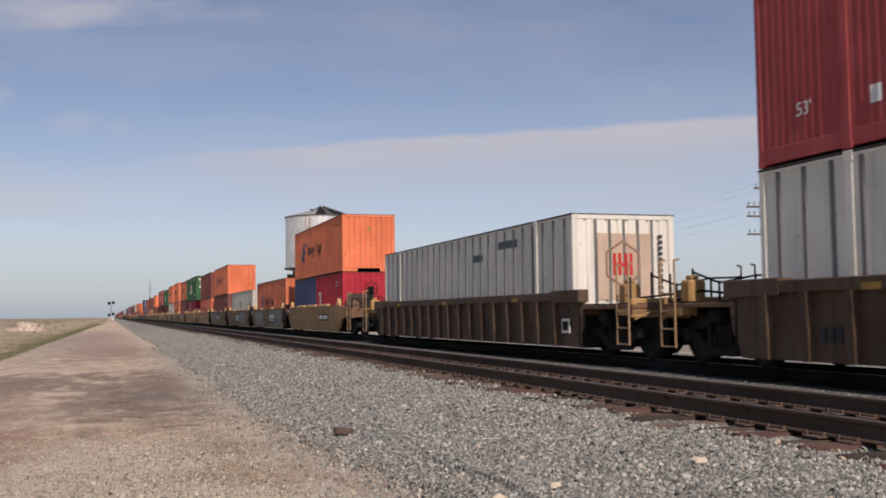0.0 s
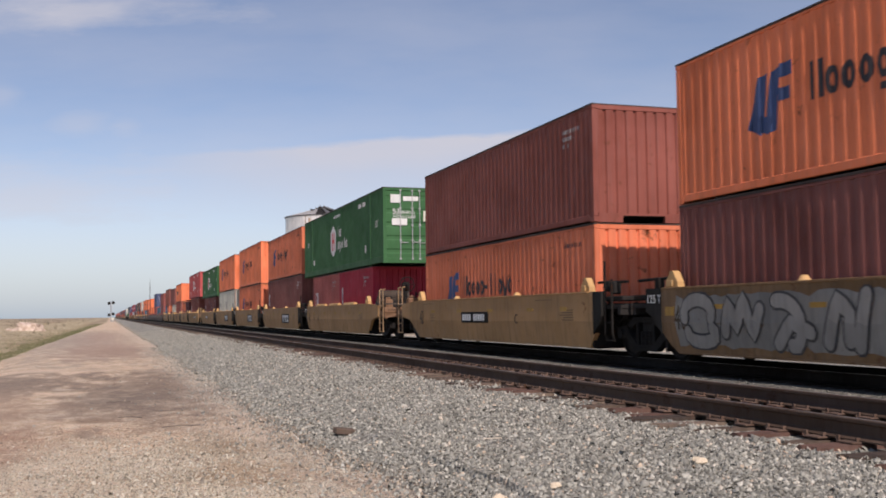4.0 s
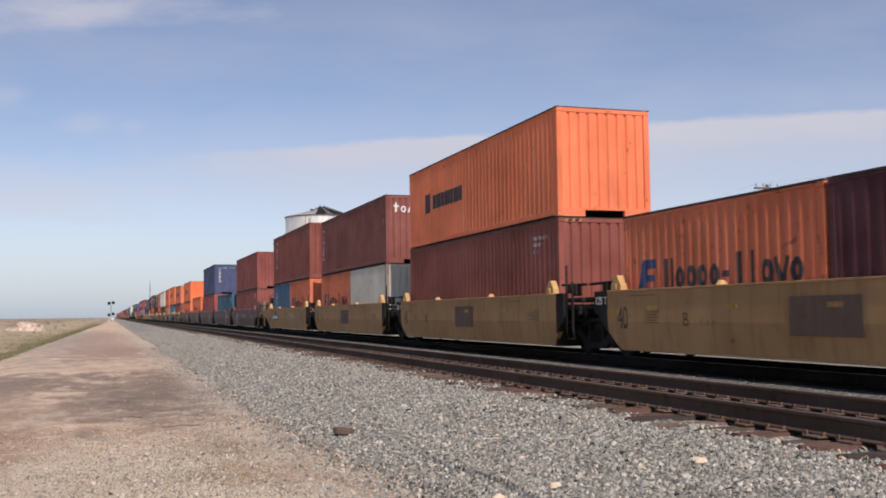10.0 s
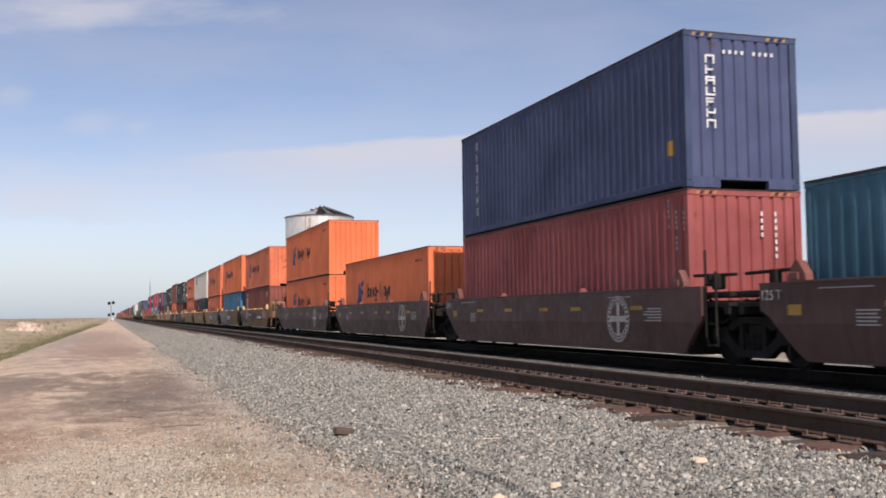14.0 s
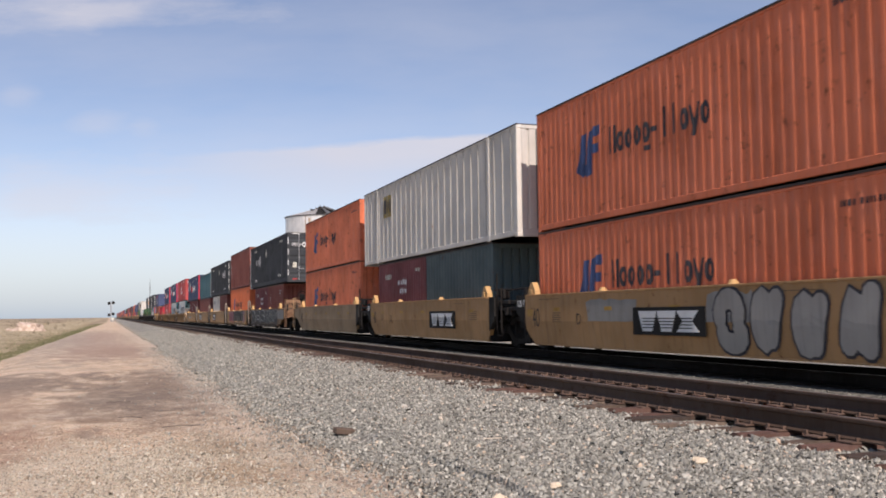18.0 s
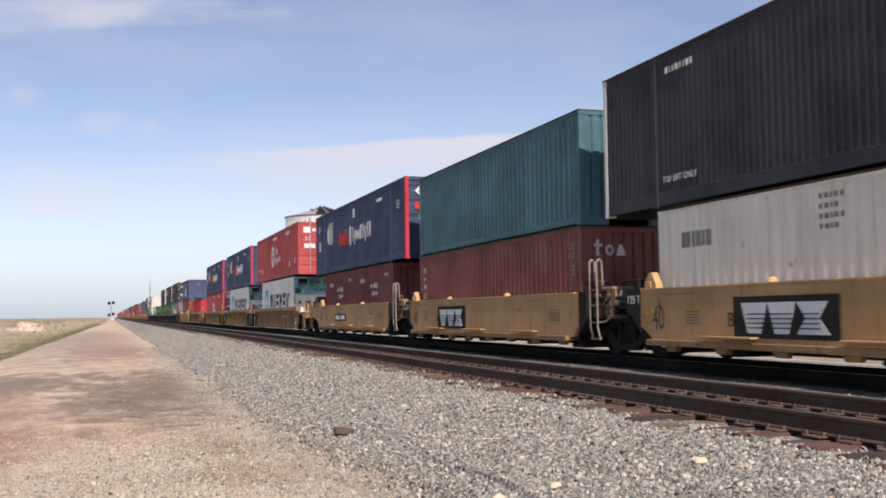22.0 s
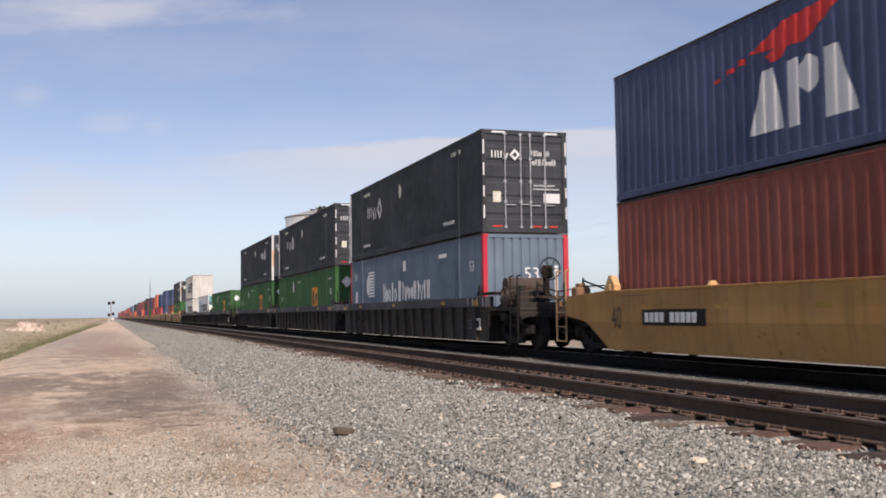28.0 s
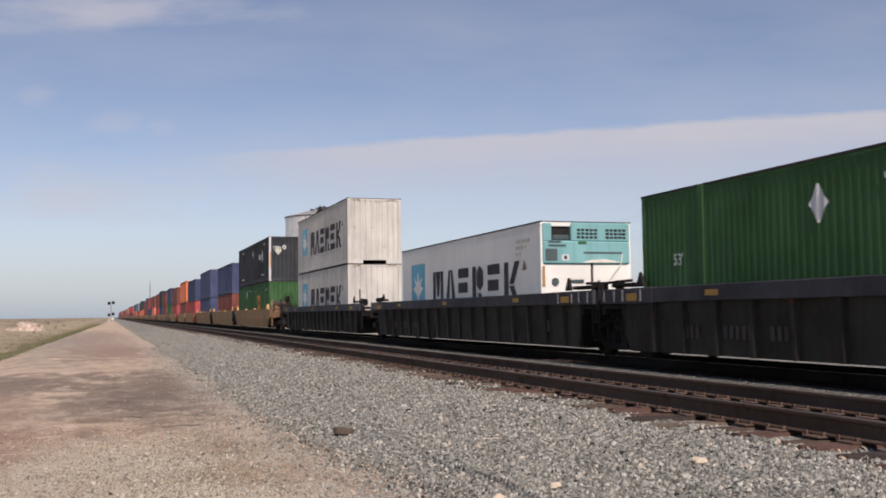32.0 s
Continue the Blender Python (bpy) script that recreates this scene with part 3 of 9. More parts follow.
STONE = stone_material("ballast_stone", BALLAST_TONES)
stones("ballast_stones", 270000, shoulder, 0.0150, bed_height, 3, STONE, "loose grey ballast stones beside the rails")
stones("crib_stones", 14000, cribs, 0.019, lambda x, y: bed_height(x, y) - 0.01, 4, STONE, "grey ballast stones between the ties")
stones("sooty_stones", 14000, between, 0.015, lambda x, y: bed_height(x, y) - 0.012, 14, stone_material("darker_stone", [(p, [c * 0.62 for c in tone]) for p, tone in BALLAST_TONES]), "darker ballast stones between the two tracks")
stones("strewn_gravel", 26000, strewn, 0.0145,
       lambda x, y: ground_height(min(x, 1.99), y), 6, STONE, "grey gravel strewn from the ballast onto the road")
stones("road_pebbles", 40000, lambda r, c: np.stack([r.uniform(-6, 2.4, c), 4 + 10.5 * r.uniform(0, 1, c) ** 1.3], -1), 0.0075,
       lambda x, y: ground_height(x, y) if x < 2 else 0.0, 5, stone_material("road_pebble", [(0, (0.22, 0.16, 0.12)), (0.5, (0.44, 0.33, 0.235)), (0.9, (0.54, 0.42, 0.31)), (1, (0.58, 0.49, 0.39))]), "small tan pebbles scattered on the dirt road")


def tie_ends(rng, count):
    """Stones heaped in patches over the ends of the ties."""
    y = 7 + 60 * rng.uniform(0, 1, count) ** 1.6
    x = 5.30 + np.abs(rng.normal(0, 0.26, count))
    keep = np.sin(y * 1.7) + 0.8 * np.sin(y * 4.3 + 1) + 0.6 * np.sin(y * 0.61) + rng.normal(0, 0.5, count) - (x - 5.42) * 2.0 + (y - 14) * 0.02 > 0.55
    return np.stack([x, y], -1)[keep]


def gravel_patch(rng, count):
    return np.stack([rng.normal(0.5, 0.75, count), 7.5 + 6 * rng.beta(1.5, 2.2, count)], -1)


stones("tie_end_stones", 46000, tie_ends, 0.02, lambda x, y: RAIL_Z - 0.195 - 0.10 * ((x * 977.0 + y * 131.0) % 1.0) - max(0.0, 5.5 - x) * 0.7, 8, STONE, "grey ballast stones heaped on the tie ends")
stones("gravel_patch", 9000, gravel_patch, 0.010, lambda x, y: ground_height(x, y) if x < 2 else 0.0, 9,
       stone_material("mixed_gravel", [(0, (0.22, 0.19, 0.15)), (0.5, (0.42, 0.37, 0.28)), (1, (0.58, 0.53, 0.44))]), "patch of small pale gravel on the dirt road")

# ---- tracks ----
RAIL = paint("rusty_rail", (0.088, 0.057, 0.041), 0.5, rough=0.7, sheen=0.04, rust_color=(0.075, 0.038, 0.023))
# far track's rails, with the train's shade put into their colour
RAIL_SHADED = paint("train_shaded_rail", (0.020, 0.0145, 0.011), 0.3, rough=0.7, sheen=0.04, rust_color=(0.03, 0.016, 0.01))
PLATE = paint("rusty_tie_plate", (0.115, 0.07, 0.05), 0.5, rough=0.85, fade=0.4, rust_color=(0.07, 0.035, 0.02))
RAIL_TOP = paint("worn_rail_head", (0.30, 0.27, 0.25), 0.1, rough=0.35, metal=0.8)
TIE = paint("weathered_tie_wood", (0.112, 0.077, 0.056), 0.55, rough=0.9, fade=0.5, rust_color=(0.058, 0.038, 0.028), dirt=0.7, bump=0.8)
TIE_RED = paint("reddish_tie_wood", (0.12, 0.064, 0.048), 0.55, rough=0.9, fade=0.5, rust_color=(0.05, 0.03, 0.024), dirt=0.7, bump=0.8)
TIE_DARK = paint("creosoted_shaded_tie_wood", (0.062, 0.043, 0.033), 0.5, rough=0.9, fade=0.5, rust_color=(0.10, 0.06, 0.042), dirt=0.7, bump=0.8)
TIE_PALE = paint("bleached_tie_wood", (0.19, 0.14, 0.105), 0.55, rough=0.9, fade=0.4, rust_color=(0.08, 0.05, 0.036), dirt=0.7, bump=0.8)
RAIL_SECTION = [(-0.07, 0), (0.07, 0), (0.07, 0.012), (0.02, 0.028), (0.009, 0.05), (0.009, 0.135), (0.036, 0.15), (0.036, 0.176), (0.028, 0.184), (-0.028, 0.184), (-0.036, 0.176), (-0.036, 0.15), (-0.009, 0.135), (-0.009, 0.05), (-0.02, 0.028), (-0.07, 0.012)]
rng_t = random.Random(5)


def worn_tie(seed):
    """A tie with split, ragged ends and a hollow worn into its top edge."""
    rg = random.Random(40 + seed)
    cuts_ = [-0.115, -0.05, 0.0, 0.04, 0.115]
    west = [(-1.38 + rg.uniform(-0.05, 0.09), q + (rg.uniform(-0.012, 0.012) if abs(q) < 0.1 else 0)) for q in cuts_]
    east = [(1.38 + rg.uniform(-0.05, 0.04), q) for q in reversed(cuts_)]
    rim = west[::-1] + east[::-1]
    return Shape().prism(rim, -0.17, -0.012, "z").prism([(x * 0.994, y * 0.93) for x, y in rim], -0.0118, 0.0, "z")


for tx, label in ((TRACK_NEAR, "empty railway track with rusty rails on wooden ties"), (TRACK_FAR, "railway track that carries the container train")):
    track = thing("track", label, "railway track", kind="structure")
    for sx in (-1, 1):
        s = Shape().prism(RAIL_SECTION, -90, 2600, "y")
        part("rail", s, RAIL if tx == TRACK_NEAR else RAIL_SHADED, track, at=pose(tx + sx * GAUGE / 2, 0, RAIL_Z - 0.184 - (0.02 if tx == TRACK_FAR and sx > 0 else 0)))
        part("rail_head", Shape().box(-0.024, 0.024, -90, 2600, 0, 0.002), RAIL_TOP, track, "polished running surface", at=pose(tx + sx * GAUGE / 2, 0, RAIL_Z + 0.0005 - (0.02 if tx == TRACK_FAR and sx > 0 else 0)))
    count = 140 if tx == TRACK_NEAR else 90
    tie_mes = [shared(("tie", v), lambda: worn_tie(v)) for v in range(6)]
    plate_me = shared(("plate", 0), lambda: Shape().box(-0.17, 0.17, -0.10, 0.10, 0, 0.016, 0.004).box(-0.095, -0.06, -0.07, -0.05, 0.01, 0.05).box(0.06, 0.095, 0.05, 0.07, 0.01, 0.05).box(0.06, 0.1, -0.075, -0.05, 0.01, 0.045))
    clip_me = shared(("clip", 0), lambda: Shape().box(-0.1, 0.1, -0.015, 0.015, -0.012, 0.0).box(-0.1, -0.08, -0.02, 0.02, 0.0, 0.035).box(0.08, 0.1, -0.02, 0.02, 0.0, 0.035))
    for k in range(count):
        y = 3.0 + k * 0.52 + rng_t.uniform(-0.05, 0.05)
        # far track ties are all the darkest wood, to hold the train's shade
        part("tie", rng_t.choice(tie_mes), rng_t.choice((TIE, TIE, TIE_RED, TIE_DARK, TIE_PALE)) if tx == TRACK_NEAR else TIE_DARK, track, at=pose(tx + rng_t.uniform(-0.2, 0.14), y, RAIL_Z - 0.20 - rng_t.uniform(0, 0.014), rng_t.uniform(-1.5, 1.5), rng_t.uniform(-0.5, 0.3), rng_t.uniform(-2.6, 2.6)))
        if k < 60 and tx == TRACK_NEAR:
            for sx in (-1, 1):
                part("tie_plate", plate_me, PLATE, track, at=pose(tx + sx * GAUGE / 2, y, RAIL_Z - 0.2))
                part("rail_anchor", clip_me, PLATE, track, at=pose(tx + sx * GAUGE / 2, y + 0.17, RAIL_Z - 0.184))
    far_ties = Shape()
    for k in range(1500):
        y = 3.0 + (count + k) * 0.52 + rng_t.uniform(-0.05, 0.05)
        far_ties.box(-1.3 + rng_t.uniform(-0.09, 0.09), 1.3, y - 0.115, y + 0.115, -0.17, 0)
    tagged(part("distant_ties", far_ties, TIE, track, at=pose(tx, 0, RAIL_Z - 0.2)), kind="stuff")

# ---- water tank on its steel stand, beyond the tracks ----
GALV = paint("galvanised_tank_sheet", (0.78, 0.75, 0.71), 0.1, rough=0.36, metal=0.6, rust_color=(0.22, 0.12, 0.07), dirt=0.6)
TANK_RUST = paint("rust_stain", (0.44, 0.33, 0.25), 0.7, fade=0.35, rough=0.7, dirt=0.6, rust_color=(0.24, 0.14, 0.09))
ROOF_PALE = paint("weathered_roof_sheet", (0.34, 0.33, 0.32), 0.4, rough=0.6, dirt=0.5)
ROOF_DARK = paint("dark_roof_sheet", (0.10, 0.10, 0.10), 0.5, rough=0.6)
TX, TY, TR, TZ0, TZ1 = 24.33, 121.5, 4.13, 7.05, 13.28
tank = thing("water_tank", "round galvanised steel tank with rust streaks and a broken conical roof", "water tank")
tank.location = (TX, TY, 0)
N = 56
s = Shape()
rows = [TZ0 + (TZ1 - TZ0) * k / 6 for k in range(7)]
for k in range(6):
    s.v += [(TR * math.cos(2 * math.pi * i / N), TR * math.sin(2 * math.pi * i / N), rows[k] + e) for e in (0.0, (TZ1 - TZ0) / 6 - 0.01) for i in range(N)]
s.f = [(a * N + i, a * N + (i + 1) % N, (a + 1) * N + (i + 1) % N, (a + 1) * N + i) for a in range(11) for i in range(N)]
shell = part("shell", s, GALV, tank)
for q in shell.data.polygons:
    q.use_smooth = abs(q.normal.z) < 0.1
part("rim", Shape().ring((0, 0, TZ1), (0, 0, 1), TR + 0.06, 0.07, 48), ROOF_DARK, tank)
part("bottom_ring", Shape().ring((0, 0, TZ0), (0, 0, 1), TR + 0.05, 0.10, 48), ROOF_DARK, tank)
part("tank_floor", Shape().tube((0, 0, TZ0 - 0.05), (0, 0, TZ0 + 0.05), TR, 40), ROOF_DARK, tank)
rr = random.Random(8)
for k in range(20):
    a0, a1 = 2 * math.pi * k / 20, 2 * math.pi * (k + 1) / 20 - 0.02
    if math.sin((a0 + a1) / 2) > 0.35 and rr.random() < 0.45:
        continue
    top = TZ1 + 1.15
    sag = rr.uniform(-0.12, 0.05)
    mid_a = math.degrees((a0 + a1) / 2) % 360
    torn = 255 < mid_a < 350
    e0, e1 = (rr.uniform(-0.05, 0.32), rr.uniform(-0.05, 0.32)) if torn else (0.05, 0.05)
    if torn:
        sag = rr.uniform(-0.05, 0.4)
        a1 -= 0.08
    s = Shape()
    pts = [(TR * 1.03 * math.cos(a0), TR * 1.03 * math.sin(a0), TZ1 + e0), (TR * 1.03 * math.cos(a1), TR * 1.03 * math.sin(a1), TZ1 + e1), (0.5 * math.cos(a1), 0.5 * math.sin(a1), top + sag), (0.5 * math.cos(a0), 0.5 * math.sin(a0), top + sag * 0.4)]
    s.add(pts + [(x, y, z - 0.04) for x, y, z in pts], [(0, 1, 2, 3), (7, 6, 5, 4), (0, 4, 5, 1), (1, 5, 6, 2), (2, 6, 7, 3), (3, 7, 4, 0)])
    part("roof_panel", s, (BLACK if k % 3 else ROOF_DARK) if torn else ROOF_PALE, tank, "bent blackened roof sheet" if torn else "")
for k in range(10):
    a = 2 * math.pi * (k + 0.5) / 10
    part("rafter", Shape().tube((TR * math.cos(a), TR * math.sin(a), TZ1), (0.2 * math.cos(a), 0.2 * math.sin(a), TZ1 + 1.1), 0.06, 5), ROOF_DARK, tank)
for k, (x0, y0, z0, w0, rx0, ry0, rz0) in enumerate(((-0.5, -1.5, 0.66, 1.1, 24, 4, 12), (0.6, -1.6, 0.62, 1.0, 26, -8, -20), (0.1, -1.0, 0.86, 0.8, 26, 5, 30), (1.1, -1.2, 0.72, 0.7, 18, 16, 10))):
    part("torn_sheet", Shape().box(-w0 * 0.75, w0 * 0.75, -0.65, 0.65, -0.02, 0.02), BLACK if k < 3 else ROOF_PALE, tank, "bent torn roof sheet", at=pose(x0, y0, TZ1 + z0, rx0, ry0, rz0))
part("roof_vent", Shape().tube((0, 0, TZ1 + 0.9), (0, 0, TZ1 + 1.35), 0.28, 10, 0.2), ROOF_DARK, tank)
for x0 in (-2.6, 0, 2.6):
    part("girder", Shape().box(x0 - 0.12, x0 + 0.12, -3.6, 3.6, TZ0 - 0.55, TZ0 - 0.1, 0.02), ROOF_DARK, tank)
for y0 in (-2.9, 2.9):
    part("cap_beam", Shape().box(-3.5, 3.5, y0 - 0.15, y0 + 0.15, TZ0 - 1.0, TZ0 - 0.55, 0.02), ROOF_DARK, tank)
for x0 in (-2.9, 0, 2.9):
    for y0 in (-2.9, 2.9):
        part("leg", Shape().box(x0 - 0.14, x0 + 0.14, y0 - 0.14, y0 + 0.14, -0.3, TZ0 - 1.0, 0.02), ROOF_DARK, tank)
for y0 in (-2.9, 2.9):
    part("brace", Shape().tube((-2.9, y0, 0.6), (2.9, y0, TZ0 - 1.2), 0.05, 5).tube((2.9, y0, 0.6), (-2.9, y0, TZ0 - 1.2), 0.05, 5), ROOF_DARK, tank)
# rust runs on the shell
for ang, w, z0, z1 in ((-118, 0.30, 0.0, 5.9), (-121.5, 0.16, 1.2, 4.8), (-66, 0.14, 0.3, 6.0), (-60, 0.10, 2.0, 6.1), (-125, 0.10, 3.0, 6.1), (-80, 0.5, 0.1, 0.5), (-100, 0.35, 0.05, 0.35)):
    s, a0 = Shape(), math.radians(ang)
    da = w / TR
    p = [((TR + 0.032) * math.cos(a0 + da * f), (TR + 0.032) * math.sin(a0 + da * f), TZ0 + z) for z in (z0, z1) for f in (-0.5, 0, 0.5)]
    s.add(p, [(0, 1, 4, 3), (1, 2, 5, 4)])
    part("rust_streak", s, TANK_RUST, tank, "brown rust run")

# ---- line poles with crossarms and wires, beyond the tracks ----
WOOD = paint("grey_pole_wood", (0.14, 0.11, 0.09), 0.3, rough=0.9, bump=0.5)
INSULATOR = paint("glass_insulator", (0.22, 0.30, 0.28), 0.0, rough=0.2)
WIRE = paint("line_wire", (0.30, 0.30, 0.32), 0.0, rough=0.5)
POLE_X, POLE_TOP = 33.0, 8.05
ARMS = ((7.85, 0.8), (6.85, 1.3), (6.35, 1.3), (5.4, 1.3))
pole_ys = [14.0, 45.0, 75.9, 107.0, 138.0, 169.0, 200.0, 231.0, 262.0, 293.0]
proto = thing("utility_pole", "weathered wooden line pole with four crossarms", "utility pole", "line poles")
part("pole", Shape().tube((0, 0, -0.3), (0, 0, POLE_TOP), 0.15, 10, 0.09), WOOD, proto)
for z, half in ARMS:
    arm = part("crossarm", Shape().box(-half, half, -0.06, 0.06, z - 0.05, z + 0.05, 0.008), WOOD, proto)
    for k in range(8 if half > 1 else 4):
        xk = -half + 0.12 + k * (2 * half - 0.24) / (7 if half > 1 else 3)
        part("insulator", shared(("insulator", 0), lambda: Shape().tube((0, 0, 0), (0, 0, 0.1), 0.02, 6).tube((0, 0, 0.08), (0, 0, 0.2), 0.05, 8, 0.035)), INSULATOR, arm, at=pose(xk, 0, z + 0.06))
proto.matrix_basis = pose(POLE_X, pole_ys[1], 0, 0, 0, 2)
poles = [proto] + [copy_thing(proto, pose(POLE_X + rr.uniform(-0.2, 0.2), y, 0, rr.uniform(-1, 1), rr.uniform(-1, 1), rr.uniform(-4, 4))) for y in pole_ys if y != pole_ys[1]]
for z, half in ARMS[:3]:
    for f in (-0.8, 0.75):
        s = Shape()
        for a, b in zip(pole_ys, pole_ys[1:]):
            pts = [(POLE_X + f * half, a + (b - a) * q / 8, z + 0.22 - 0.55 * (1 - (q / 4 - 1) ** 2)) for q in range(9)]
            s.path(pts, 0.0035, 4)
        whole("overhead_wire", s, WIRE, "thin dark wire slung between line poles", "wire", "line wires")
mast = thing("radio_mast", "slender steel mast far down the line", "mast")
mast.location = (33.0, 905.0, 0)
part("mast_tube", Shape().tube((0, 0, -0.5), (0, 0, 31), 0.45, 6, 0.25), ROOF_DARK, mast)
part("antenna", Shape().tube((0, 0, 31), (0, 0, 34), 0.12, 5), ROOF_DARK, mast)

# ---- block signal and its relay cabinet ----
signal = thing("railway_signal", "black two-headed block signal on a grey mast", "railway signal")
signal.location = (0.4, 345.0, 0)
part("mast", Shape().tube((0, 0, -0.3), (0, 0, 6.6), 0.14, 8), CHROME, signal)
for z, dx in ((6.15, 0.75), (6.0, -0.55), (2.5, 0.7), (2.2, -0.5)):
    head = part("signal_head", Shape().tube((dx, -0.12, z), (dx, -0.06, z), 0.5, 16).box(dx - 0.2, dx + 0.2, -0.06, 0.4, z - 0.45, z + 0.45, 0.03), BLACK, signal)
    part("hood", Shape().tube((dx, -0.5, z), (dx, -0.12, z), 0.17, 10, cap=False), BLACK, head)
part("ladder", Shape().box(0.2, 0.24, 0.3, 0.34, 0, 6.2).box(0.5, 0.54, 0.3, 0.34, 0, 6.2), CHROME, signal)
box = thing("relay_cabinet", "small white metal relay cabinet beside the signal", "cabinet")
box.location = (1.0, 352.0, 0)
part("cabinet_body", Shape().box(-0.5, 0.5, -0.4, 0.4, -0.2, 1.2, 0.03), OFFWHITE, box)
part("cabinet_roof", Shape().prism([(-0.6, 1.2), (0.6, 1.2), (0.0, 1.4)], -0.5, 0.5, "y"), GREY, box)

# ---- roadside: grass, a pale earth mound, bits on the ballast ----


def grass_patch(name, count, place, height, tones, label, seed):
    rng = np.random.default_rng(seed)
    root = place(rng, count)
    me = bpy.data.meshes.new(name)
    blades = 7
    n_ = len(root) * blades
    base = np.repeat(root, blades, 0) + rng.normal(0, 0.06, (n_, 2))
    h = np.repeat(rng.lognormal(math.log(height), 0.35, len(root)), blades) * rng.uniform(0.5, 1.1, n_)
    a = rng.uniform(0, 2 * math.pi, n_)
    lean = rng.uniform(0.15, 0.7, n_) * h
    w = 0.006 + 0.05 * h
    z = np.array([ground_height(x, y) - 0.02 for x, y in base])
    px, py = np.cos(a) * w, np.sin(a) * w
    v = np.empty((n_, 3, 3))
    v[:, 0] = np.stack([base[:, 0] - px, base[:, 1] - py, z], -1)
    v[:, 1] = np.stack([base[:, 0] + px, base[:, 1] + py, z], -1)
    v[:, 2] = np.stack([base[:, 0] - np.sin(a) * lean, base[:, 1] + np.cos(a) * lean, z + h], -1)
    me.from_pydata([tuple(q) for q in v.reshape(-1, 3)], [], [(3 * i, 3 * i + 1, 3 * i + 2) for i in range(n_)])
    m = bpy.data.materials.new(name)
    nt, nd, ln, bs = nodes_of(m)
    ge = nd.new("ShaderNodeNewGeometry")
    ln.new(ramp(nt, ge.outputs["Random Per Island"], tones), bs.inputs["Base Color"])
    bs.inputs["Roughness"].default_value = 0.9
    return whole(name, me, m, label, "grass", kind="stuff")


grass_patch("green_verge_grass", 7500, lambda r, c: (lambda q: np.stack([-4.4 + 0.0135 * q - r.exponential(0.95, c), q], -1))(32 + 190 * r.uniform(0, 1, c) ** 1.3), 0.085,
            [(0, (0.085, 0.09, 0.04)), (0.6, (0.16, 0.165, 0.075)), (1, (0.30, 0.27, 0.15))], "short green grass along the edge of the dirt road", 11)
grass_patch("dry_prairie_grass", 6000, lambda r, c: np.stack([-4.6 - 40 * r.uniform(0, 1, c) ** 1.6, 32 + 330 * r.uniform(0, 1, c) ** 1.2], -1), 0.12,
            [(0, (0.28, 0.225, 0.13)), (0.6, (0.47, 0.385, 0.26)), (1, (0.60, 0.51, 0.38))], "pale dry prairie grass in tufts", 12)
grass_patch("sage_scrub", 900, lambda r, c: np.stack([-7 - 150 * r.uniform(0, 1, c), 60 + 600 * r.uniform(0, 1, c)], -1), 0.5,
            [(0, (0.07, 0.07, 0.045)), (1, (0.15, 0.125, 0.085))], "low grey-brown sage scrub", 13)


def lump(name, centre, size, material, label, category, seed, rough=0.3, sub=3):
    bm = bmesh.new()
    bmesh.ops.create_icosphere(bm, subdivisions=sub, radius=1)
    for q in bm.verts:
        k_ = 1 + rough * noise.noise(q.co * 1.7 + Vector((seed, 0, 0))) + rough * 0.5 * noise.noise(q.co * 4.1 + Vector((0, seed, 0)))
        q.co = Vector((q.co.x * size[0] * k_, q.co.y * size[1] * k_, max(-0.3, q.co.z) * size[2] * k_))
    me = bpy.data.meshes.new(name)
    bm.to_mesh(me)
    bm.free()
    return whole(name, me, material, label, category, at=Matrix.Translation(centre))


MOUND = gravel("pale_earth", [(0, (0.42, 0.31, 0.24)), (0.5, (0.56, 0.43, 0.34)), (1, (0.66, 0.53, 0.44))], 3.0, 0.5)
lump("earth_mound", (-8.6, 122.0, 0.0), (1.7, 1.3, 1.05), MOUND, "pale pinkish mound of bare earth in the grass", "mound", 2.0)
lump("earth_mound", (-10.4, 123.0, 0.0), (0.8, 0.7, 0.34), MOUND, "low pale mound of bare earth in the grass", "mound", 5.0)
ODD = stone_material("sandy_stone", [(0, (0.52, 0.34, 0.22)), (0.5, (0.60, 0.42, 0.28)), (1, (0.66, 0.56, 0.42))])
for sx_, sy_, r_ in ((4.5, 7.1, 0.055), (3.25, 7.15, 0.05), (2.85, 7.3, 0.06), (4.52, 7.2, 0.04)):
    lump("sandstone_cobble", (sx_, sy_, bed_height(sx_, sy_) + 0.03), (r_, r_ * 0.8, r_ * 0.7), ODD, "orange-tan cobble lying on grey ballast", "stone", sx_ * 3, 0.35, 2)
tie_end = whole("tie_block", Shape().box(-0.13, 0.13, -0.07, 0.07, 0, 0.075, 0.012), TIE, "short dark block of old tie wood on the ballast", "wood block", at=pose(2.66, 11.85, 0.03, 3, 8, 12))
whole("splinter", Shape().box(-0.14, 0.14, -0.008, 0.008, 0, 0.012, 0.003), paint("bare_wood", (0.6, 0.52, 0.42), 0.0, rough=0.8), "pale wood splinter lying on the ballast", "wood splinter", at=pose(3.62, 9.45, 0.20, 0, 4, 28))
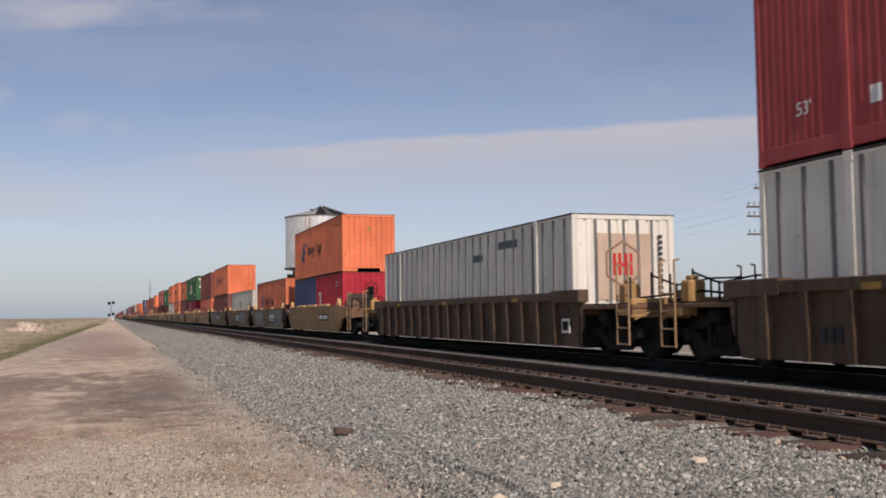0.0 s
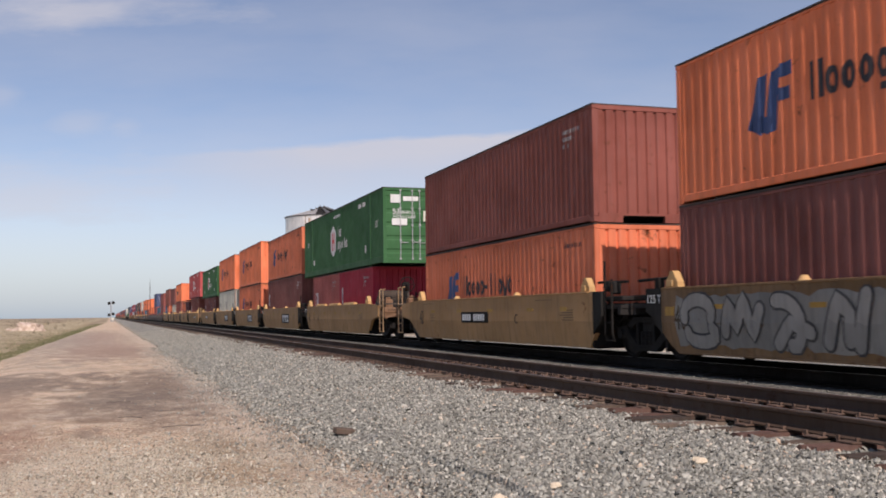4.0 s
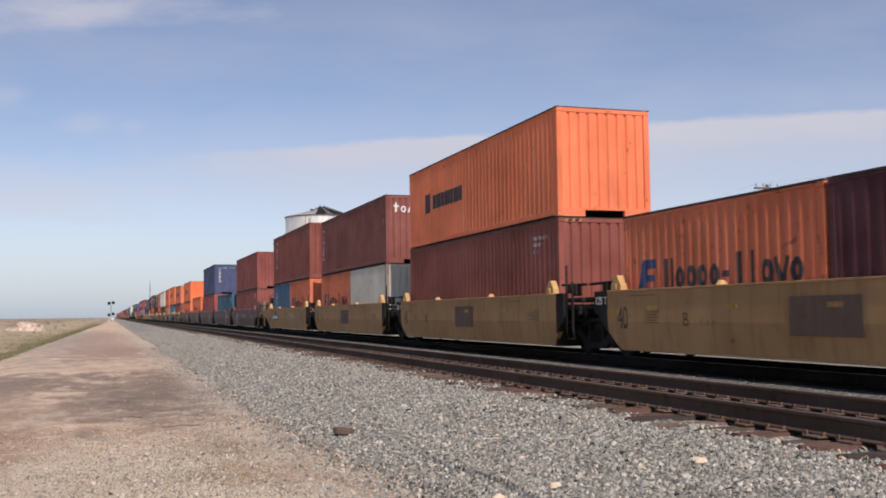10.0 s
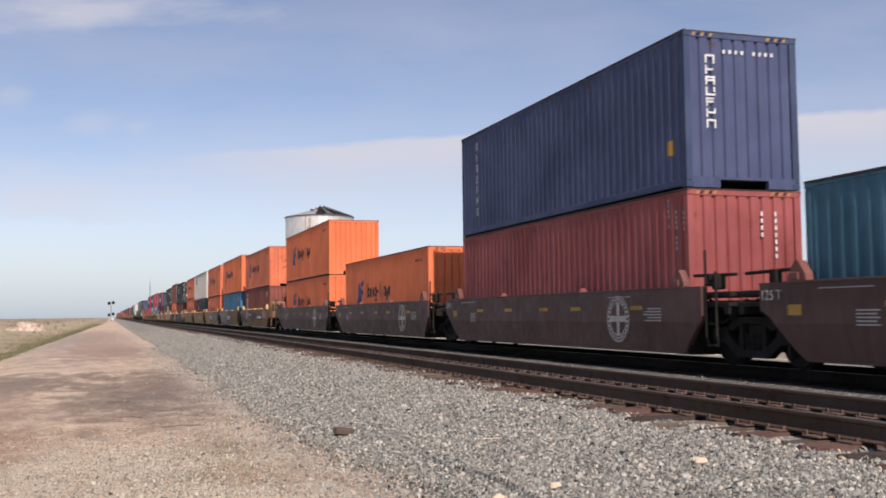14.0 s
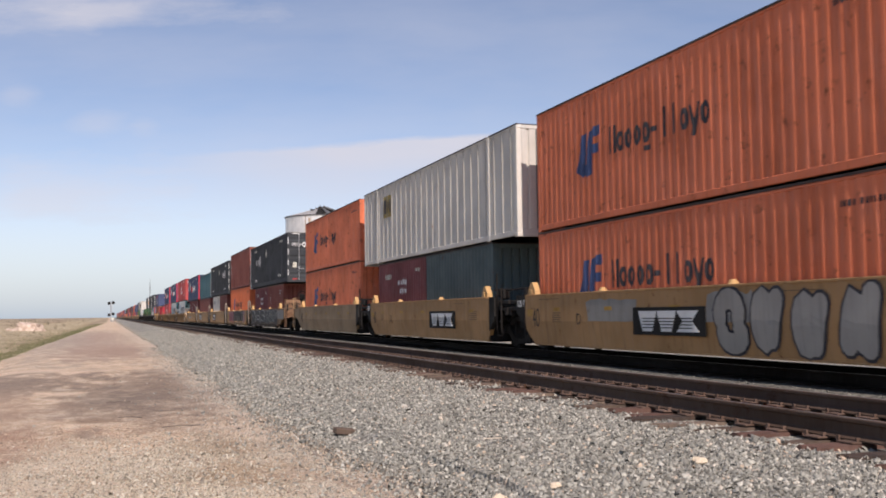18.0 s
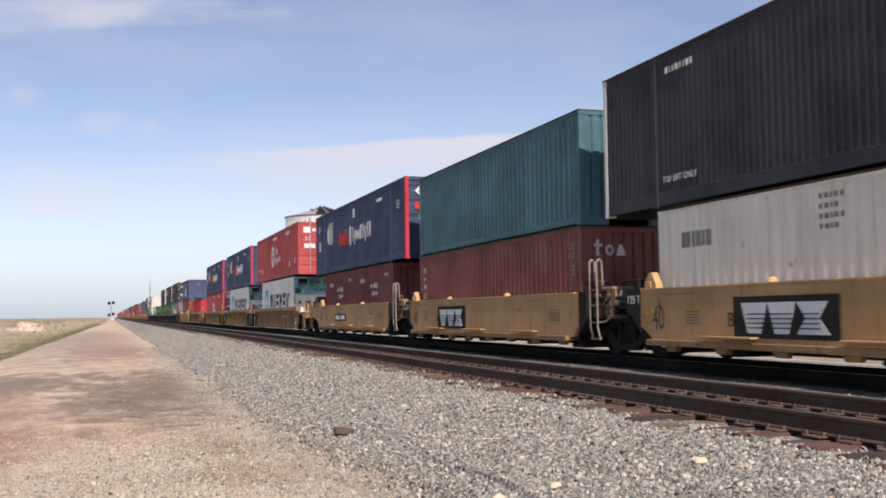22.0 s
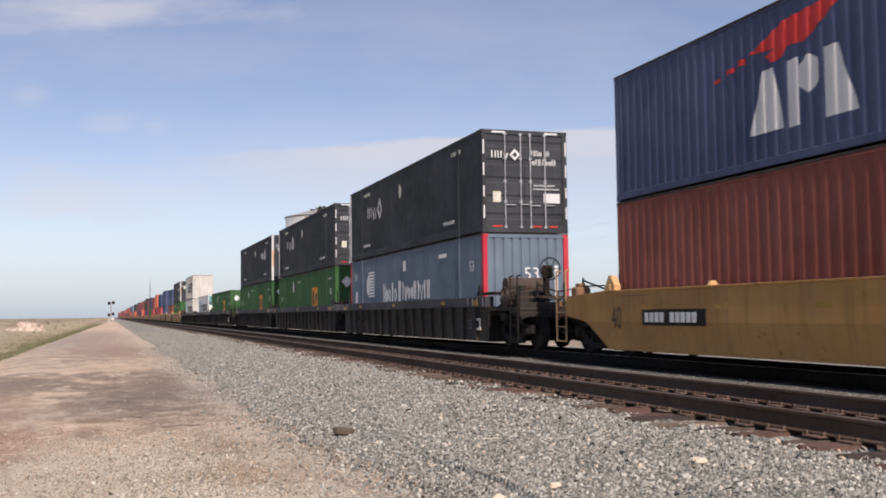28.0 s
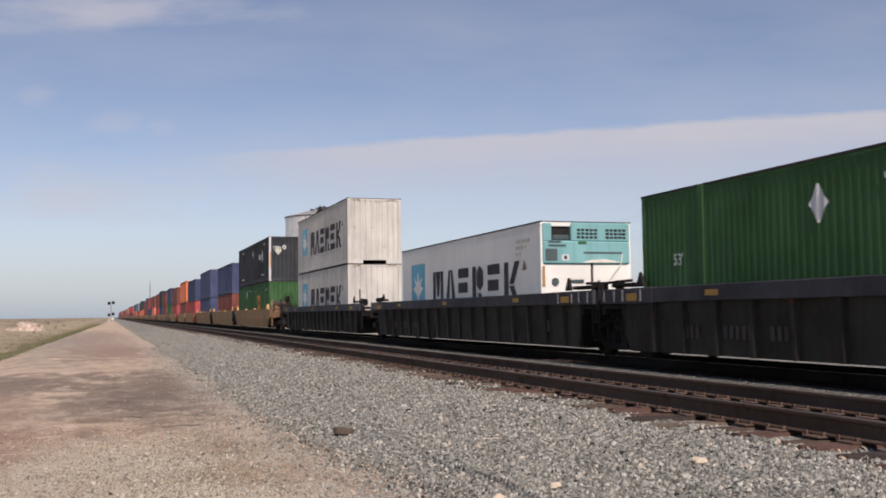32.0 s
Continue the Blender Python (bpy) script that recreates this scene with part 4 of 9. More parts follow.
for x_, y_, a_, l_ in ((0.9, 13.6, 10, 0.5), (0.3, 15.4, -20, 0.35), (2.1, 19.2, 5, 0.5), (-2.4, 21.0, 15, 0.6), (0.15, 18.0, -8, 0.4), (2.35, 21.5, -4, 0.45)):
    whole("stick", Shape().path([(-l_ / 2, 0, 0.02), (0, 0.03, 0.025), (l_ / 2, -0.02, 0.02)], 0.008, 5), WOOD, "thin grey stick lying on the dirt road", "stick", "sticks", at=pose(x_, y_, ground_height(x_, y_), 0, 0, a_))

# ---- thin cloud, far behind everything ----


def cloud_material():
    m = bpy.data.materials.new("thin_cloud")
    m.use_nodes = True
    nt = m.node_tree
    nd, ln = nt.nodes, nt.links
    nd.clear()
    out, mix = nd.new("ShaderNodeOutputMaterial"), nd.new("ShaderNodeMixShader")
    clear, em = nd.new("ShaderNodeBsdfTransparent"), nd.new("ShaderNodeEmission")
    tc, sx = nd.new("ShaderNodeTexCoord"), nd.new("ShaderNodeSeparateXYZ")
    v = tc.outputs["Object"]
    ln.new(v, sx.inputs[0])

    def math_(op, a, b=None, c=None):
        n_ = nd.new("ShaderNodeMath")
        n_.operation = op
        for i, q in enumerate((a, b, c)):
            if q is None:
                continue
            if isinstance(q, (int, float)):
                n_.inputs[i].default_value = q
            else:
                ln.new(q, n_.inputs[i])
        return n_.outputs[0]

    x, z = sx.outputs[0], sx.outputs[2]
    soft = noise_node(nt, v, 0.0016, 6, 0.55, (0.55, 1, 2.2))
    wisp = noise_node(nt, v, 0.006, 6, 0.6, (0.4, 1, 1.6))
    # long band: crisp upper edge that rises to the right, soft below
    line = math_("ADD", math_("MULTIPLY_ADD", x, 0.052, 628.0), math_("MULTIPLY", math_("SUBTRACT", wisp, 0.5), 70.0))
    below = math_("SUBTRACT", line, z)
    band = ramp(nt, math_("MULTIPLY", below, 1 / 400.0), [(0.0, (0, 0, 0)), (0.05, (0.66,) * 3), (0.16, (0.64,) * 3), (0.30, (0.46,) * 3), (0.6, (0.30,) * 3), (1.0, (0.12,) * 3)])
    left = ramp(nt, math_("MULTIPLY_ADD", x, 1 / 1600.0, 0.72), [(0.0, (0, 0, 0)), (0.45, (1, 1, 1))])
    band = math_("MULTIPLY", band, left)
    # veil, horizon haze, patch in the upper corner and small puffs
    veil = ramp(nt, soft, [(0.3, (0.0,) * 3), (0.75, (0.30,) * 3)])
    haze = ramp(nt, math_("MULTIPLY", z, 1 / 520.0), [(0.0, (0.84,) * 3), (0.3, (0.56,) * 3), (0.6, (0.30,) * 3), (1.0, (0, 0, 0))])

    def puff(cx, cz, rx, rz, amount, ragged=0.9):
        dx = math_("MULTIPLY", math_("SUBTRACT", x, cx), 1 / rx)
        dz = math_("MULTIPLY", math_("SUBTRACT", z, cz), 1 / rz)
        d = math_("SQRT", math_("ADD", math_("MULTIPLY", dx, dx), math_("MULTIPLY", dz, dz)))
        d = math_("ADD", d, math_("MULTIPLY", math_("SUBTRACT", wisp, 0.5), ragged * 2.2))
        return ramp(nt, d, [(0.1, (amount,) * 3), (1.0, (0, 0, 0))])

    total = math_("ADD", veil, band)
    for args in ((-1290, 1085, 620, 95, 0.55), (-1290, 680, 130, 60, 0.22), (-1130, 665, 60, 40, 0.16), (-1420, 420, 480, 170, 0.42), (-1560, 780, 90, 50, 0.2)):
        total = math_("ADD", total, puff(*args))
    total = math_("MAXIMUM", total, haze)
    total = math_("MINIMUM", total, 0.92)
    ln.new(total, mix.inputs[0])
    em.inputs[1].default_value = CLOUD_GLOW
    ln.new(ramp(nt, math_("MULTIPLY", z, 1 / 700.0), [(0.0, (0.43, 0.615, 0.80)), (0.55, CLOUD_TONE[:3])]), em.inputs[0])
    ln.new(clear.outputs[0], mix.inputs[1])
    ln.new(em.outputs[0], mix.inputs[2])
    ln.new(mix.outputs[0], out.inputs[0])
    return m


CLOUD_TONE, CLOUD_GLOW = (0.84, 0.885, 0.95, 1), 0.67
sheet = Shape().add([(-2600, 0, -15), (2600, 0, -15), (2600, 0, 1500), (-2600, 0, 1500)], [(0, 1, 2, 3)])
cloud = whole("cloud_backdrop", sheet, cloud_material(), "thin high cloud in a pale blue sky", "cloud", kind="structure", at=pose(0, 0, 0))
CLOUD_AT = (3500 * math.sin(PAN), 3500 * math.cos(PAN))

# ---- containers: local y along the train, near end at -y, side seen from the road at -x ----
PITCH, DEPTH = 0.278, 0.022
BREAKS = (0.0, 0.075, 0.139, 0.214, 0.278)
LENGTHS = {20: 6.058, 40: 12.192, 45: 13.716, 53: 16.154}


def fineness(y0):
    """The longest boxes have finer corrugations."""
    return 0.62 if y0 < -8 else 1.0


def wave(y, y0):
    """Depth of the side's corrugation at y, from its start y0."""
    k = fineness(y0)
    q = ((y - y0) / k) % PITCH
    return float(np.interp(q, BREAKS, (0, 0, DEPTH, DEPTH, 0))) * k


def cuts(a, b, y0):
    out, f = {a, b}, fineness(y0)
    step = PITCH * f
    k = math.floor((a - y0) / step)
    while y0 + k * step < b:
        for q in BREAKS[:4]:
            if a < y0 + k * step + q * f < b:
                out.add(y0 + k * step + q * f)
        k += 1
    return sorted(out)


def side_mesh(L, H, kind, W):
    """One side, from its bottom rail to its top rail, outer face at x = -W/2 + 5 mm."""
    s, x0 = Shape(), -W / 2 + 0.005
    a, b, z0, z1 = -L / 2 + 0.14, L / 2 - 0.14, 0.16, H - 0.07
    if kind == "corrugated":
        ys_ = cuts(a, b, -L / 2)
        p = [(x0 + wave(y, -L / 2), y, z) for z in (z0, z1) for y in ys_]
        m = len(ys_)
        s.add(p, [(i, i + 1, m + i + 1, m + i) for i in range(m - 1)])
        s.box(x0 + DEPTH + 0.02, x0 + DEPTH + 0.03, a, b, z0, z1)
    elif kind == "ribbed":
        s.box(x0 + 0.02, x0 + 0.05, a, b, z0, z1)
    else:
        s.box(x0, x0 + 0.05, a, b, z0, z1)
    return s


def rib_row(L, H, W):
    """Hat-section posts along one side of a sheet-and-post container."""
    s, x0, y = Shape(), -W / 2 + 0.005, -L / 2 + 0.44
    while y < L / 2 - 0.24:
        s.prism([(x0 + 0.022, y - 0.05), (x0 - 0.004, y - 0.034), (x0 - 0.004, y + 0.034), (x0 + 0.022, y + 0.05)], 0.16, H - 0.07, "z")
        y += 0.61
    return s


def end_mesh(W, H, ribs=9):
    """Corrugated end wall at y = 0, facing -y."""
    s = Shape()
    a, b = -W / 2 + 0.1, W / 2 - 0.1
    st = (b - a) / ribs
    p = []
    for z in (0.2, H - 0.12):
        for k in range(ribs):
            x = a + k * st
            p += [(x, 0.012, z), (x + st * 0.66, 0.012, z), (x + st * 0.76, 0.052, z), (x + st * 0.9, 0.052, z)]
        p.append((b, 0.012, z))
    m = ribs * 4 + 1
    s.add(p, [(i, i + 1, m + i + 1, m + i) for i in range(m - 1)])
    return s.box(a, b, 0.07, 0.085, 0.2, H - 0.12)


def end_sill_mesh(W, tunnel):
    w = W / 2 - 0.1
    if tunnel:
        return Shape().prism([(-w, 0), (-0.52, 0), (-0.52, 0.15), (0.52, 0.15), (0.52, 0), (w, 0), (w, 0.2), (-w, 0.2)], 0, 0.1, "y")
    return Shape().box(-w, w, 0, 0.1, 0, 0.2, 0.01)


def post_mesh(H):
    s = Shape().box(0, 0.13, 0, 0.15, 0.118, H - 0.118, 0.012)
    for z in (0.0, H - 0.118):
        s.box(-0.004, 0.16, -0.004, 0.178, z, z + 0.118, 0.012)
    return s


def door_mesh(w, H):
    """One door leaf with shallow horizontal corrugations."""
    s, zs = Shape(), [0.2 + (H - 0.34) * k / 5 for k in range(6)]
    pts = [(0.03, 0.2)]
    for k in range(5):
        z, h = zs[k], zs[k + 1] - zs[k]
        pts += [(0.03, z + h * 0.3), (0.055, z + h * 0.4), (0.055, z + h * 0.6), (0.03, z + h * 0.7)]
    pts += [(0.03, H - 0.14), (0.085, H - 0.14), (0.085, 0.2)]
    return s.prism(pts, 0.0, w, "x")


def rod_mesh(H):
    s = Shape().tube((0, -0.015, 0.14), (0, -0.015, H - 0.1), 0.018, 8)
    for z in (0.16, H * 0.3, H * 0.5, H * 0.72, H - 0.12):
        s.box(-0.04, 0.04, -0.03, 0.03, z - 0.03, z + 0.03)
    return s


def roof_mesh(L, W, H):
    s = Shape().box(-W / 2 + 0.05, W / 2 - 0.05, -L / 2 + 0.08, L / 2 - 0.08, H - 0.06, H - 0.03)
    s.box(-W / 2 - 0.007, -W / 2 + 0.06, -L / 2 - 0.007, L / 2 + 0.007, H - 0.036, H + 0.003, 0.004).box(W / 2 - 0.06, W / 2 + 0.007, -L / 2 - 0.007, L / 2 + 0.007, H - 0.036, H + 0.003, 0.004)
    s.box(-W / 2 + 0.06, W / 2 - 0.06, -L / 2 - 0.005, -L / 2 + 0.06, H - 0.026, H - 0.002, 0.004)
    k = -L / 2 + 0.35
    while k < L / 2 - 0.3:
        s.prism([(k - 0.09, H - 0.03), (k - 0.05, H - 0.012), (k + 0.05, H - 0.012), (k + 0.09, H - 0.03)], -W / 2 + 0.15, W / 2 - 0.15, "x")
        k += 0.42
    return s


def painted(rects, L, W, kind="corrugated", lift=0.004):
    """Paint that lies on the side: rectangles (s0, s1, z0, z1), s from the far end, or quads of (s, z) corners."""
    s = Shape()
    for r in rects:
        if len(r) == 4 and not isinstance(r[0], tuple):
            s0, s1, z0, z1 = r
            lo = hi = None
        else:
            ss = [q[0] for q in r]
            s0, s1 = min(ss), max(ss)
        a, b = L / 2 - s1, L / 2 - s0
        ys_ = cuts(a, b, -L / 2) if kind == "corrugated" else [a, b]
        if isinstance(r[0], tuple):
            ys_ = sorted(set(ys_) | {L / 2 - q for q in ss})
        top, bot = [], []
        for y in ys_:
            x = -W / 2 + 0.005 - lift + (wave(y, -L / 2) if kind == "corrugated" else 0)
            if isinstance(r[0], tuple):
                zz = []
                q = L / 2 - y
                for (sa, za), (sb, zb) in zip(r, r[1:] + r[:1]):
                    if abs(sb - sa) < 1e-6:
                        if abs(q - sa) < 1e-6:
                            zz += [za, zb]
                    elif min(sa, sb) - 1e-6 <= q <= max(sa, sb) + 1e-6:
                        zz.append(za + (zb - za) * (q - sa) / (sb - sa))
                z0, z1 = (min(zz), max(zz)) if zz else (0, 0)
            bot.append((x, y, z0))
            top.append((x, y, z1))
        m = len(ys_)
        s.add(bot + top, [(i, i + 1, m + i + 1, m + i) for i in range(m - 1)])
    return s


def ribbon(pts, w, closed=False):
    """Convex quads (s, z) along a line of points, w wide."""
    out = []
    for (sa, za), (sb, zb) in zip(pts, pts[1:] + (pts[:1] if closed else [])):
        d = math.hypot(sb - sa, zb - za)
        ex, ez = (sb - sa) / d * w * 0.18, (zb - za) / d * w * 0.18
        nx_, nz_ = -(zb - za) / d * w / 2, (sb - sa) / d * w / 2
        out.append([(sa - ex + nx_, za - ez + nz_), (sb + ex + nx_, zb + ez + nz_), (sb + ex - nx_, zb + ez - nz_), (sa - ex - nx_, za - ez - nz_)])
    return out


def loop(cs, cz, w, h, t):
    """A plain oval loop, w by h over all."""
    return ribbon([(cs + (w - t) / 2 * math.cos(k * math.pi / 5), cz + (h - t) / 2 * math.sin(k * math.pi / 5)) for k in range(10)], t, True)


def bars_for(text, s0, width, z0, h, heavy=0.22):
    """Plain bars and loops in the rhythm of a word, without letters."""
    out, n_ = [], len(text)
    step = width / n_
    t = step * heavy
    for k, c in enumerate(text):
        a, w = s0 + k * step, step * 0.84
        if c == "-":
            out.append((a, a + w * 0.7, z0 + h * 0.3, z0 + h * 0.3 + t))
        elif c == "l":
            out.append((a + w * 0.3, a + w * 0.3 + t, z0, z0 + h))
        elif c == "u":
            out += [(a, a + t, z0, z0 + h), (a + w - t, a + w, z0, z0 + h)]
        elif c == "v":
            out += ribbon([(a, z0 + h * 0.72), (a + w * 0.5, z0)], t) + ribbon([(a + w, z0 + h * 0.72), (a + w * 0.35, z0 - h * 0.22)], t)
        elif c == "q":
            out += loop(a + w / 2, z0 + h * 0.36, w, h * 0.72, t) + [(a + w * 0.2, a + w, z0 - h * 0.26, z0 - h * 0.26 + t)]
        elif c != " ":
            out += loop(a + w / 2, z0 + h * 0.36, w, h * 0.72, t)
    return out


def glyph(s0, z0, w, h, k):
    """A few strokes about the size of a letter, of no particular letter."""
    t = 0.035
    out = [(s0, s0 + t, z0, z0 + h)]
    if k % 3 != 1:
        out.append((s0 + w - t, s0 + w, z0 + (h * 0.4 if k % 2 else 0), z0 + h))
    if k % 2 == 0:
        out.append((s0 + t, s0 + w - t, z0 + h - t, z0 + h))
    if k % 3 != 0:
        out.append((s0 + t, s0 + w - t, z0 + h * 0.42, z0 + h * 0.42 + t))
    if k % 4 == 3:
        out.append((s0 + t, s0 + w, z0, z0 + t))
    return out


def hexagon(c, z, w, h):
    return [(c - w / 2, z - h * 0.28), (c, z - h / 2), (c + w / 2, z - h * 0.28), (c + w / 2, z + h * 0.28), (c, z + h / 2), (c - w / 2, z + h * 0.28)]


def codes(L, H):
    """Small unreadable code lines near the near end."""
    out = []
    for row, (count, gap) in enumerate(((11, 4), (8, 6), (4, 2))):
        for k in range(count):
            if k != gap:
                out.append((L - 1.55 + k * 0.085, L - 1.55 + k * 0.085 + 0.045, H - 0.46 - row * 0.16, H - 0.37 - row * 0.16))
    return out


def columns(L, H):
    """Upright code columns near the near end."""
    out = []
    for s0, top, count in ((L - 0.72, 0.1, 6), (L - 0.47, 0.33, 8), (L - 0.2, 0.36, 4)):
        out += [(s0, s0 + 0.055, H - top - 0.1 - k * 0.095, H - top - 0.04 - k * 0.095) for k in range(count) if k != 4]
    return out


def star(c, z, w, h):
    """Six-pointed star as a hexagon and its points."""
    rim = [(c + w * math.cos(math.radians(60 * k)), z + h * math.sin(math.radians(60 * k))) for k in range(6)]
    tip = [(c + w * 1.75 * math.cos(math.radians(60 * k + 30)), z + h * 1.75 * math.sin(math.radians(60 * k + 30))) for k in range(6)]
    return [rim] + [[rim[k], tip[k], rim[(k + 1) % 6]] for k in range(6)]


def marks_of(style, L, H):
    """(name, shapes, material) for each kind of livery; z from the container's floor."""
    if style == "line_logo":          # shipping line: blue mark and dark word
        z = H * 0.54
        return [("logo", [[(2.15, z - 0.40), (2.45, z + 0.40), (2.7, z + 0.42), (2.5, z - 0.55)], [(2.58, z - 0.55), (2.78, z + 0.42), (3.02, z + 0.46), (2.86, z - 0.52)], (3.0, 3.3, z + 0.28, z + 0.5), (2.95, 3.24, z - 0.08, z + 0.12), [(2.15, z - 0.4), (2.3, z - 0.2), (2.8, z - 0.3), (2.7, z - 0.56)]], MARK_BLUE),
                ("wording", bars_for("uoooq-llovo", 3.7, 3.8, z - 0.22, 0.58, 0.29), MARK_DARK), ("code_line", codes(L, H)[:10], MARK_DARK)]
    if style == "line_logo_short":
        z = H * 0.5
        return [("logo", [[(0.45, z - 0.4), (0.7, z + 0.32), (0.95, z + 0.4), (0.75, z - 0.45)], (0.75, 1.25, z + 0.2, z + 0.38), (0.85, 1.15, z - 0.05, z + 0.08)], MARK_BLUE),
                ("wording", bars_for("uoooq-llovo", 1.55, 4.05, z - 0.22, 0.58, 0.29), MARK_DARK)]
    if style == "grey_logo":
        z = H * 0.5
        return [("wording", [(5.45, 6.0, z - 0.12, z + 0.5), (6.1, 6.62, z - 0.12, z + 0.5)], FADED_LOGO), ("code_panel", [(0.55 + k * 0.16, 0.67 + k * 0.16, z + 0.1, z + 0.42) for k in range(6)], FADED_LOGO), ("code_line", codes(L, H), FADED_LOGO)]
    if style == "dark_logo":
        z = H * 0.52
        return [("logo", [(1.75, 2.3, z - 0.3, z + 0.32)], MARK_DARK), ("wording", [(2.6 + k * 0.42, 2.97 + k * 0.42, z - 0.22, z + 0.22) for k in range(7)], MARK_DARK)]
    if style in ("hex_green", "hex_red"):
        z, red = H * 0.5, style == "hex_red"
        out = [("badge", [hexagon(7.15, z, 1.15, 1.45)], MARK_WHITE),
               ("badge_figure", [(6.9, 7.05, z - 0.42, z + 0.42), (7.24, 7.39, z - 0.42, z + 0.42), (7.05, 7.24, z - 0.08, z + 0.08)], RED if red else MARK_RED),
               ("wording", bars_for("uoo", 8.15, 0.8, z + 0.1, 0.5, 0.24) + bars_for("oovoo loo", 8.1, 1.95, z - 0.45, 0.5, 0.24), MARK_WHITE),
               ("code_line", [(7.3 + k * 0.11, 7.37 + k * 0.11, H - 0.42, H - 0.3) for k in range(13)] + [(12.2 + k * 0.14, 12.29 + k * 0.14, H - 0.45, H - 0.27) for k in range(9)], MARK_WHITE),
               ("small_plate", [(2.55, 2.75, 0.55, 0.8), (13.3, 13.5, 0.55, 0.85)], MARK_WHITE)]
        return out
    if style in ("stripes_navy", "stripes_grey"):
        z = H * 0.45
        out = [("badge", [(2.95 + 0.1 * abs(k - 4) / 4 * 1.5, 4.05, z + 0.05 + k * 0.115, z + 0.12 + k * 0.115) for k in range(9)], MARK_WHITE if style == "stripes_grey" else GREY),
               ("badge_mark", [hexagon(3.05, z + 0.5, 0.42, 0.85)], MARK_WHITE),
               ("wording", bars_for("uoolo", 5.35, 1.95, z - 0.2, 0.72, 0.34), MARK_RED if style == "stripes_navy" else MARK_WHITE),
               ("wording", [(7.5, 7.85, z - 0.26, z + 0.56)] + bars_for("lvooulvlu", 7.95, 3.3, z - 0.12, 0.6, 0.36), MARK_WHITE),
               ("code_plate", [(8.1, 8.45, H - 0.72, H - 0.36), (12.2, 13.0, H - 0.5, H - 0.38)], MARK_WHITE)]
        return out
    if style == "reefer":
        z = H * 0.56
        word = []      # plain blocks where the large wording stands
        for k in range(6):
            a, b, lo, hi = 3.65 + k * 1.23, 4.68 + k * 1.23, 0.82, 2.0
            if k == 0:
                word += [(a, a + 0.26, lo, hi), (b - 0.26, b, lo, hi), [(a + 0.28, hi), (b - 0.28, hi), (b - 0.42, lo + 0.4), (a + 0.42, lo + 0.4)]]
            elif k == 1:
                word += [[(a, lo), (a + 0.34, hi), (a + 0.5, hi), (a + 0.34, lo)], [(b, lo), (b - 0.34, hi), (b - 0.5, hi), (b - 0.34, lo)]]
            elif k in (2, 4):
                word += [(a, b - 0.12, hi - 0.28, hi), (a, b - 0.2, lo + 0.46, lo + 0.76), (a, b - 0.12, lo, lo + 0.28)]
            elif k == 3:
                word += [(a, a + 0.3, lo, hi), hexagon(a + 0.62, lo + 0.84, 0.52, 0.72), [(a + 0.45, lo + 0.42), (a + 0.7, lo + 0.42), (b, lo), (b - 0.32, lo)]]
            else:
                word += [(a, a + 0.3, lo, hi), [(a + 0.36, lo + 0.6), (b - 0.3, hi), (b + 0.05, hi), (a + 0.66, lo + 0.6)], [(a + 0.36, lo + 0.56), (a + 0.66, lo + 0.56), (b + 0.08, lo), (b - 0.28, lo)]]
        return [("logo_panel", [(1.2, 2.75, z - 0.7, z + 0.72)], MARK_SKY),
                ("logo_star", [[(1.4, z - 0.1), (1.97, z - 0.42), (2.55, z - 0.1), (1.97, z + 0.1)], [(1.75, z - 0.2), (1.97, z + 0.5), (2.2, z - 0.2), (1.97, z - 0.55)], [(1.45, z + 0.3), (1.97, z - 0.3), (2.5, z + 0.3), (1.97, z + 0.05)]], WHITE),
                ("wording", word, MARK_DARK), ("code_line", codes(L, H), GREY), ("warning_mark", [[(11.05, H - 1.15), (11.18, H - 0.88), (11.31, H - 1.15)]], paint("brown_warning_mark", (0.30, 0.16, 0.07), 0.1))]
    if style in ("rings_black", "rings_reversed"):
        z, d = H * 0.6, 0.0 if style == "rings_black" else 8.2
        return [("wording", bars_for("lulvv", 2.95 + d, 1.5, z - 0.15, 0.42, 0.2), MARK_WHITE),
                ("logo", [[(4.55 + d, z + 0.05), (4.9 + d, z + 0.5), (5.02 + d, z + 0.4), (4.7 + d, z)], [(4.9 + d, z + 0.5), (5.25 + d, z + 0.05), (5.12 + d, z), (4.83 + d, z + 0.38)], [(4.55 + d, z + 0.05), (4.9 + d, z - 0.35), (5.02 + d, z - 0.25), (4.7 + d, z + 0.1)], [(4.9 + d, z - 0.35), (5.25 + d, z + 0.05), (5.12 + d, z + 0.1), (4.83 + d, z - 0.22)]], MARK_WHITE),
                ("diamond", [[(7.55 + d * 0.08, z + 0.4), (7.78 + d * 0.08, z + 0.7), (8.0 + d * 0.08, z + 0.4), (7.78 + d * 0.08, z + 0.1)]], GREY),
                ("code_line", [(2.5 + k * 0.12, 2.58 + k * 0.12, H - 0.42, H - 0.3) for k in range(8)] + [(13.5 + k * 0.12, 13.58 + k * 0.12, H - 0.42, H - 0.3) for k in range(8)], GREY)]
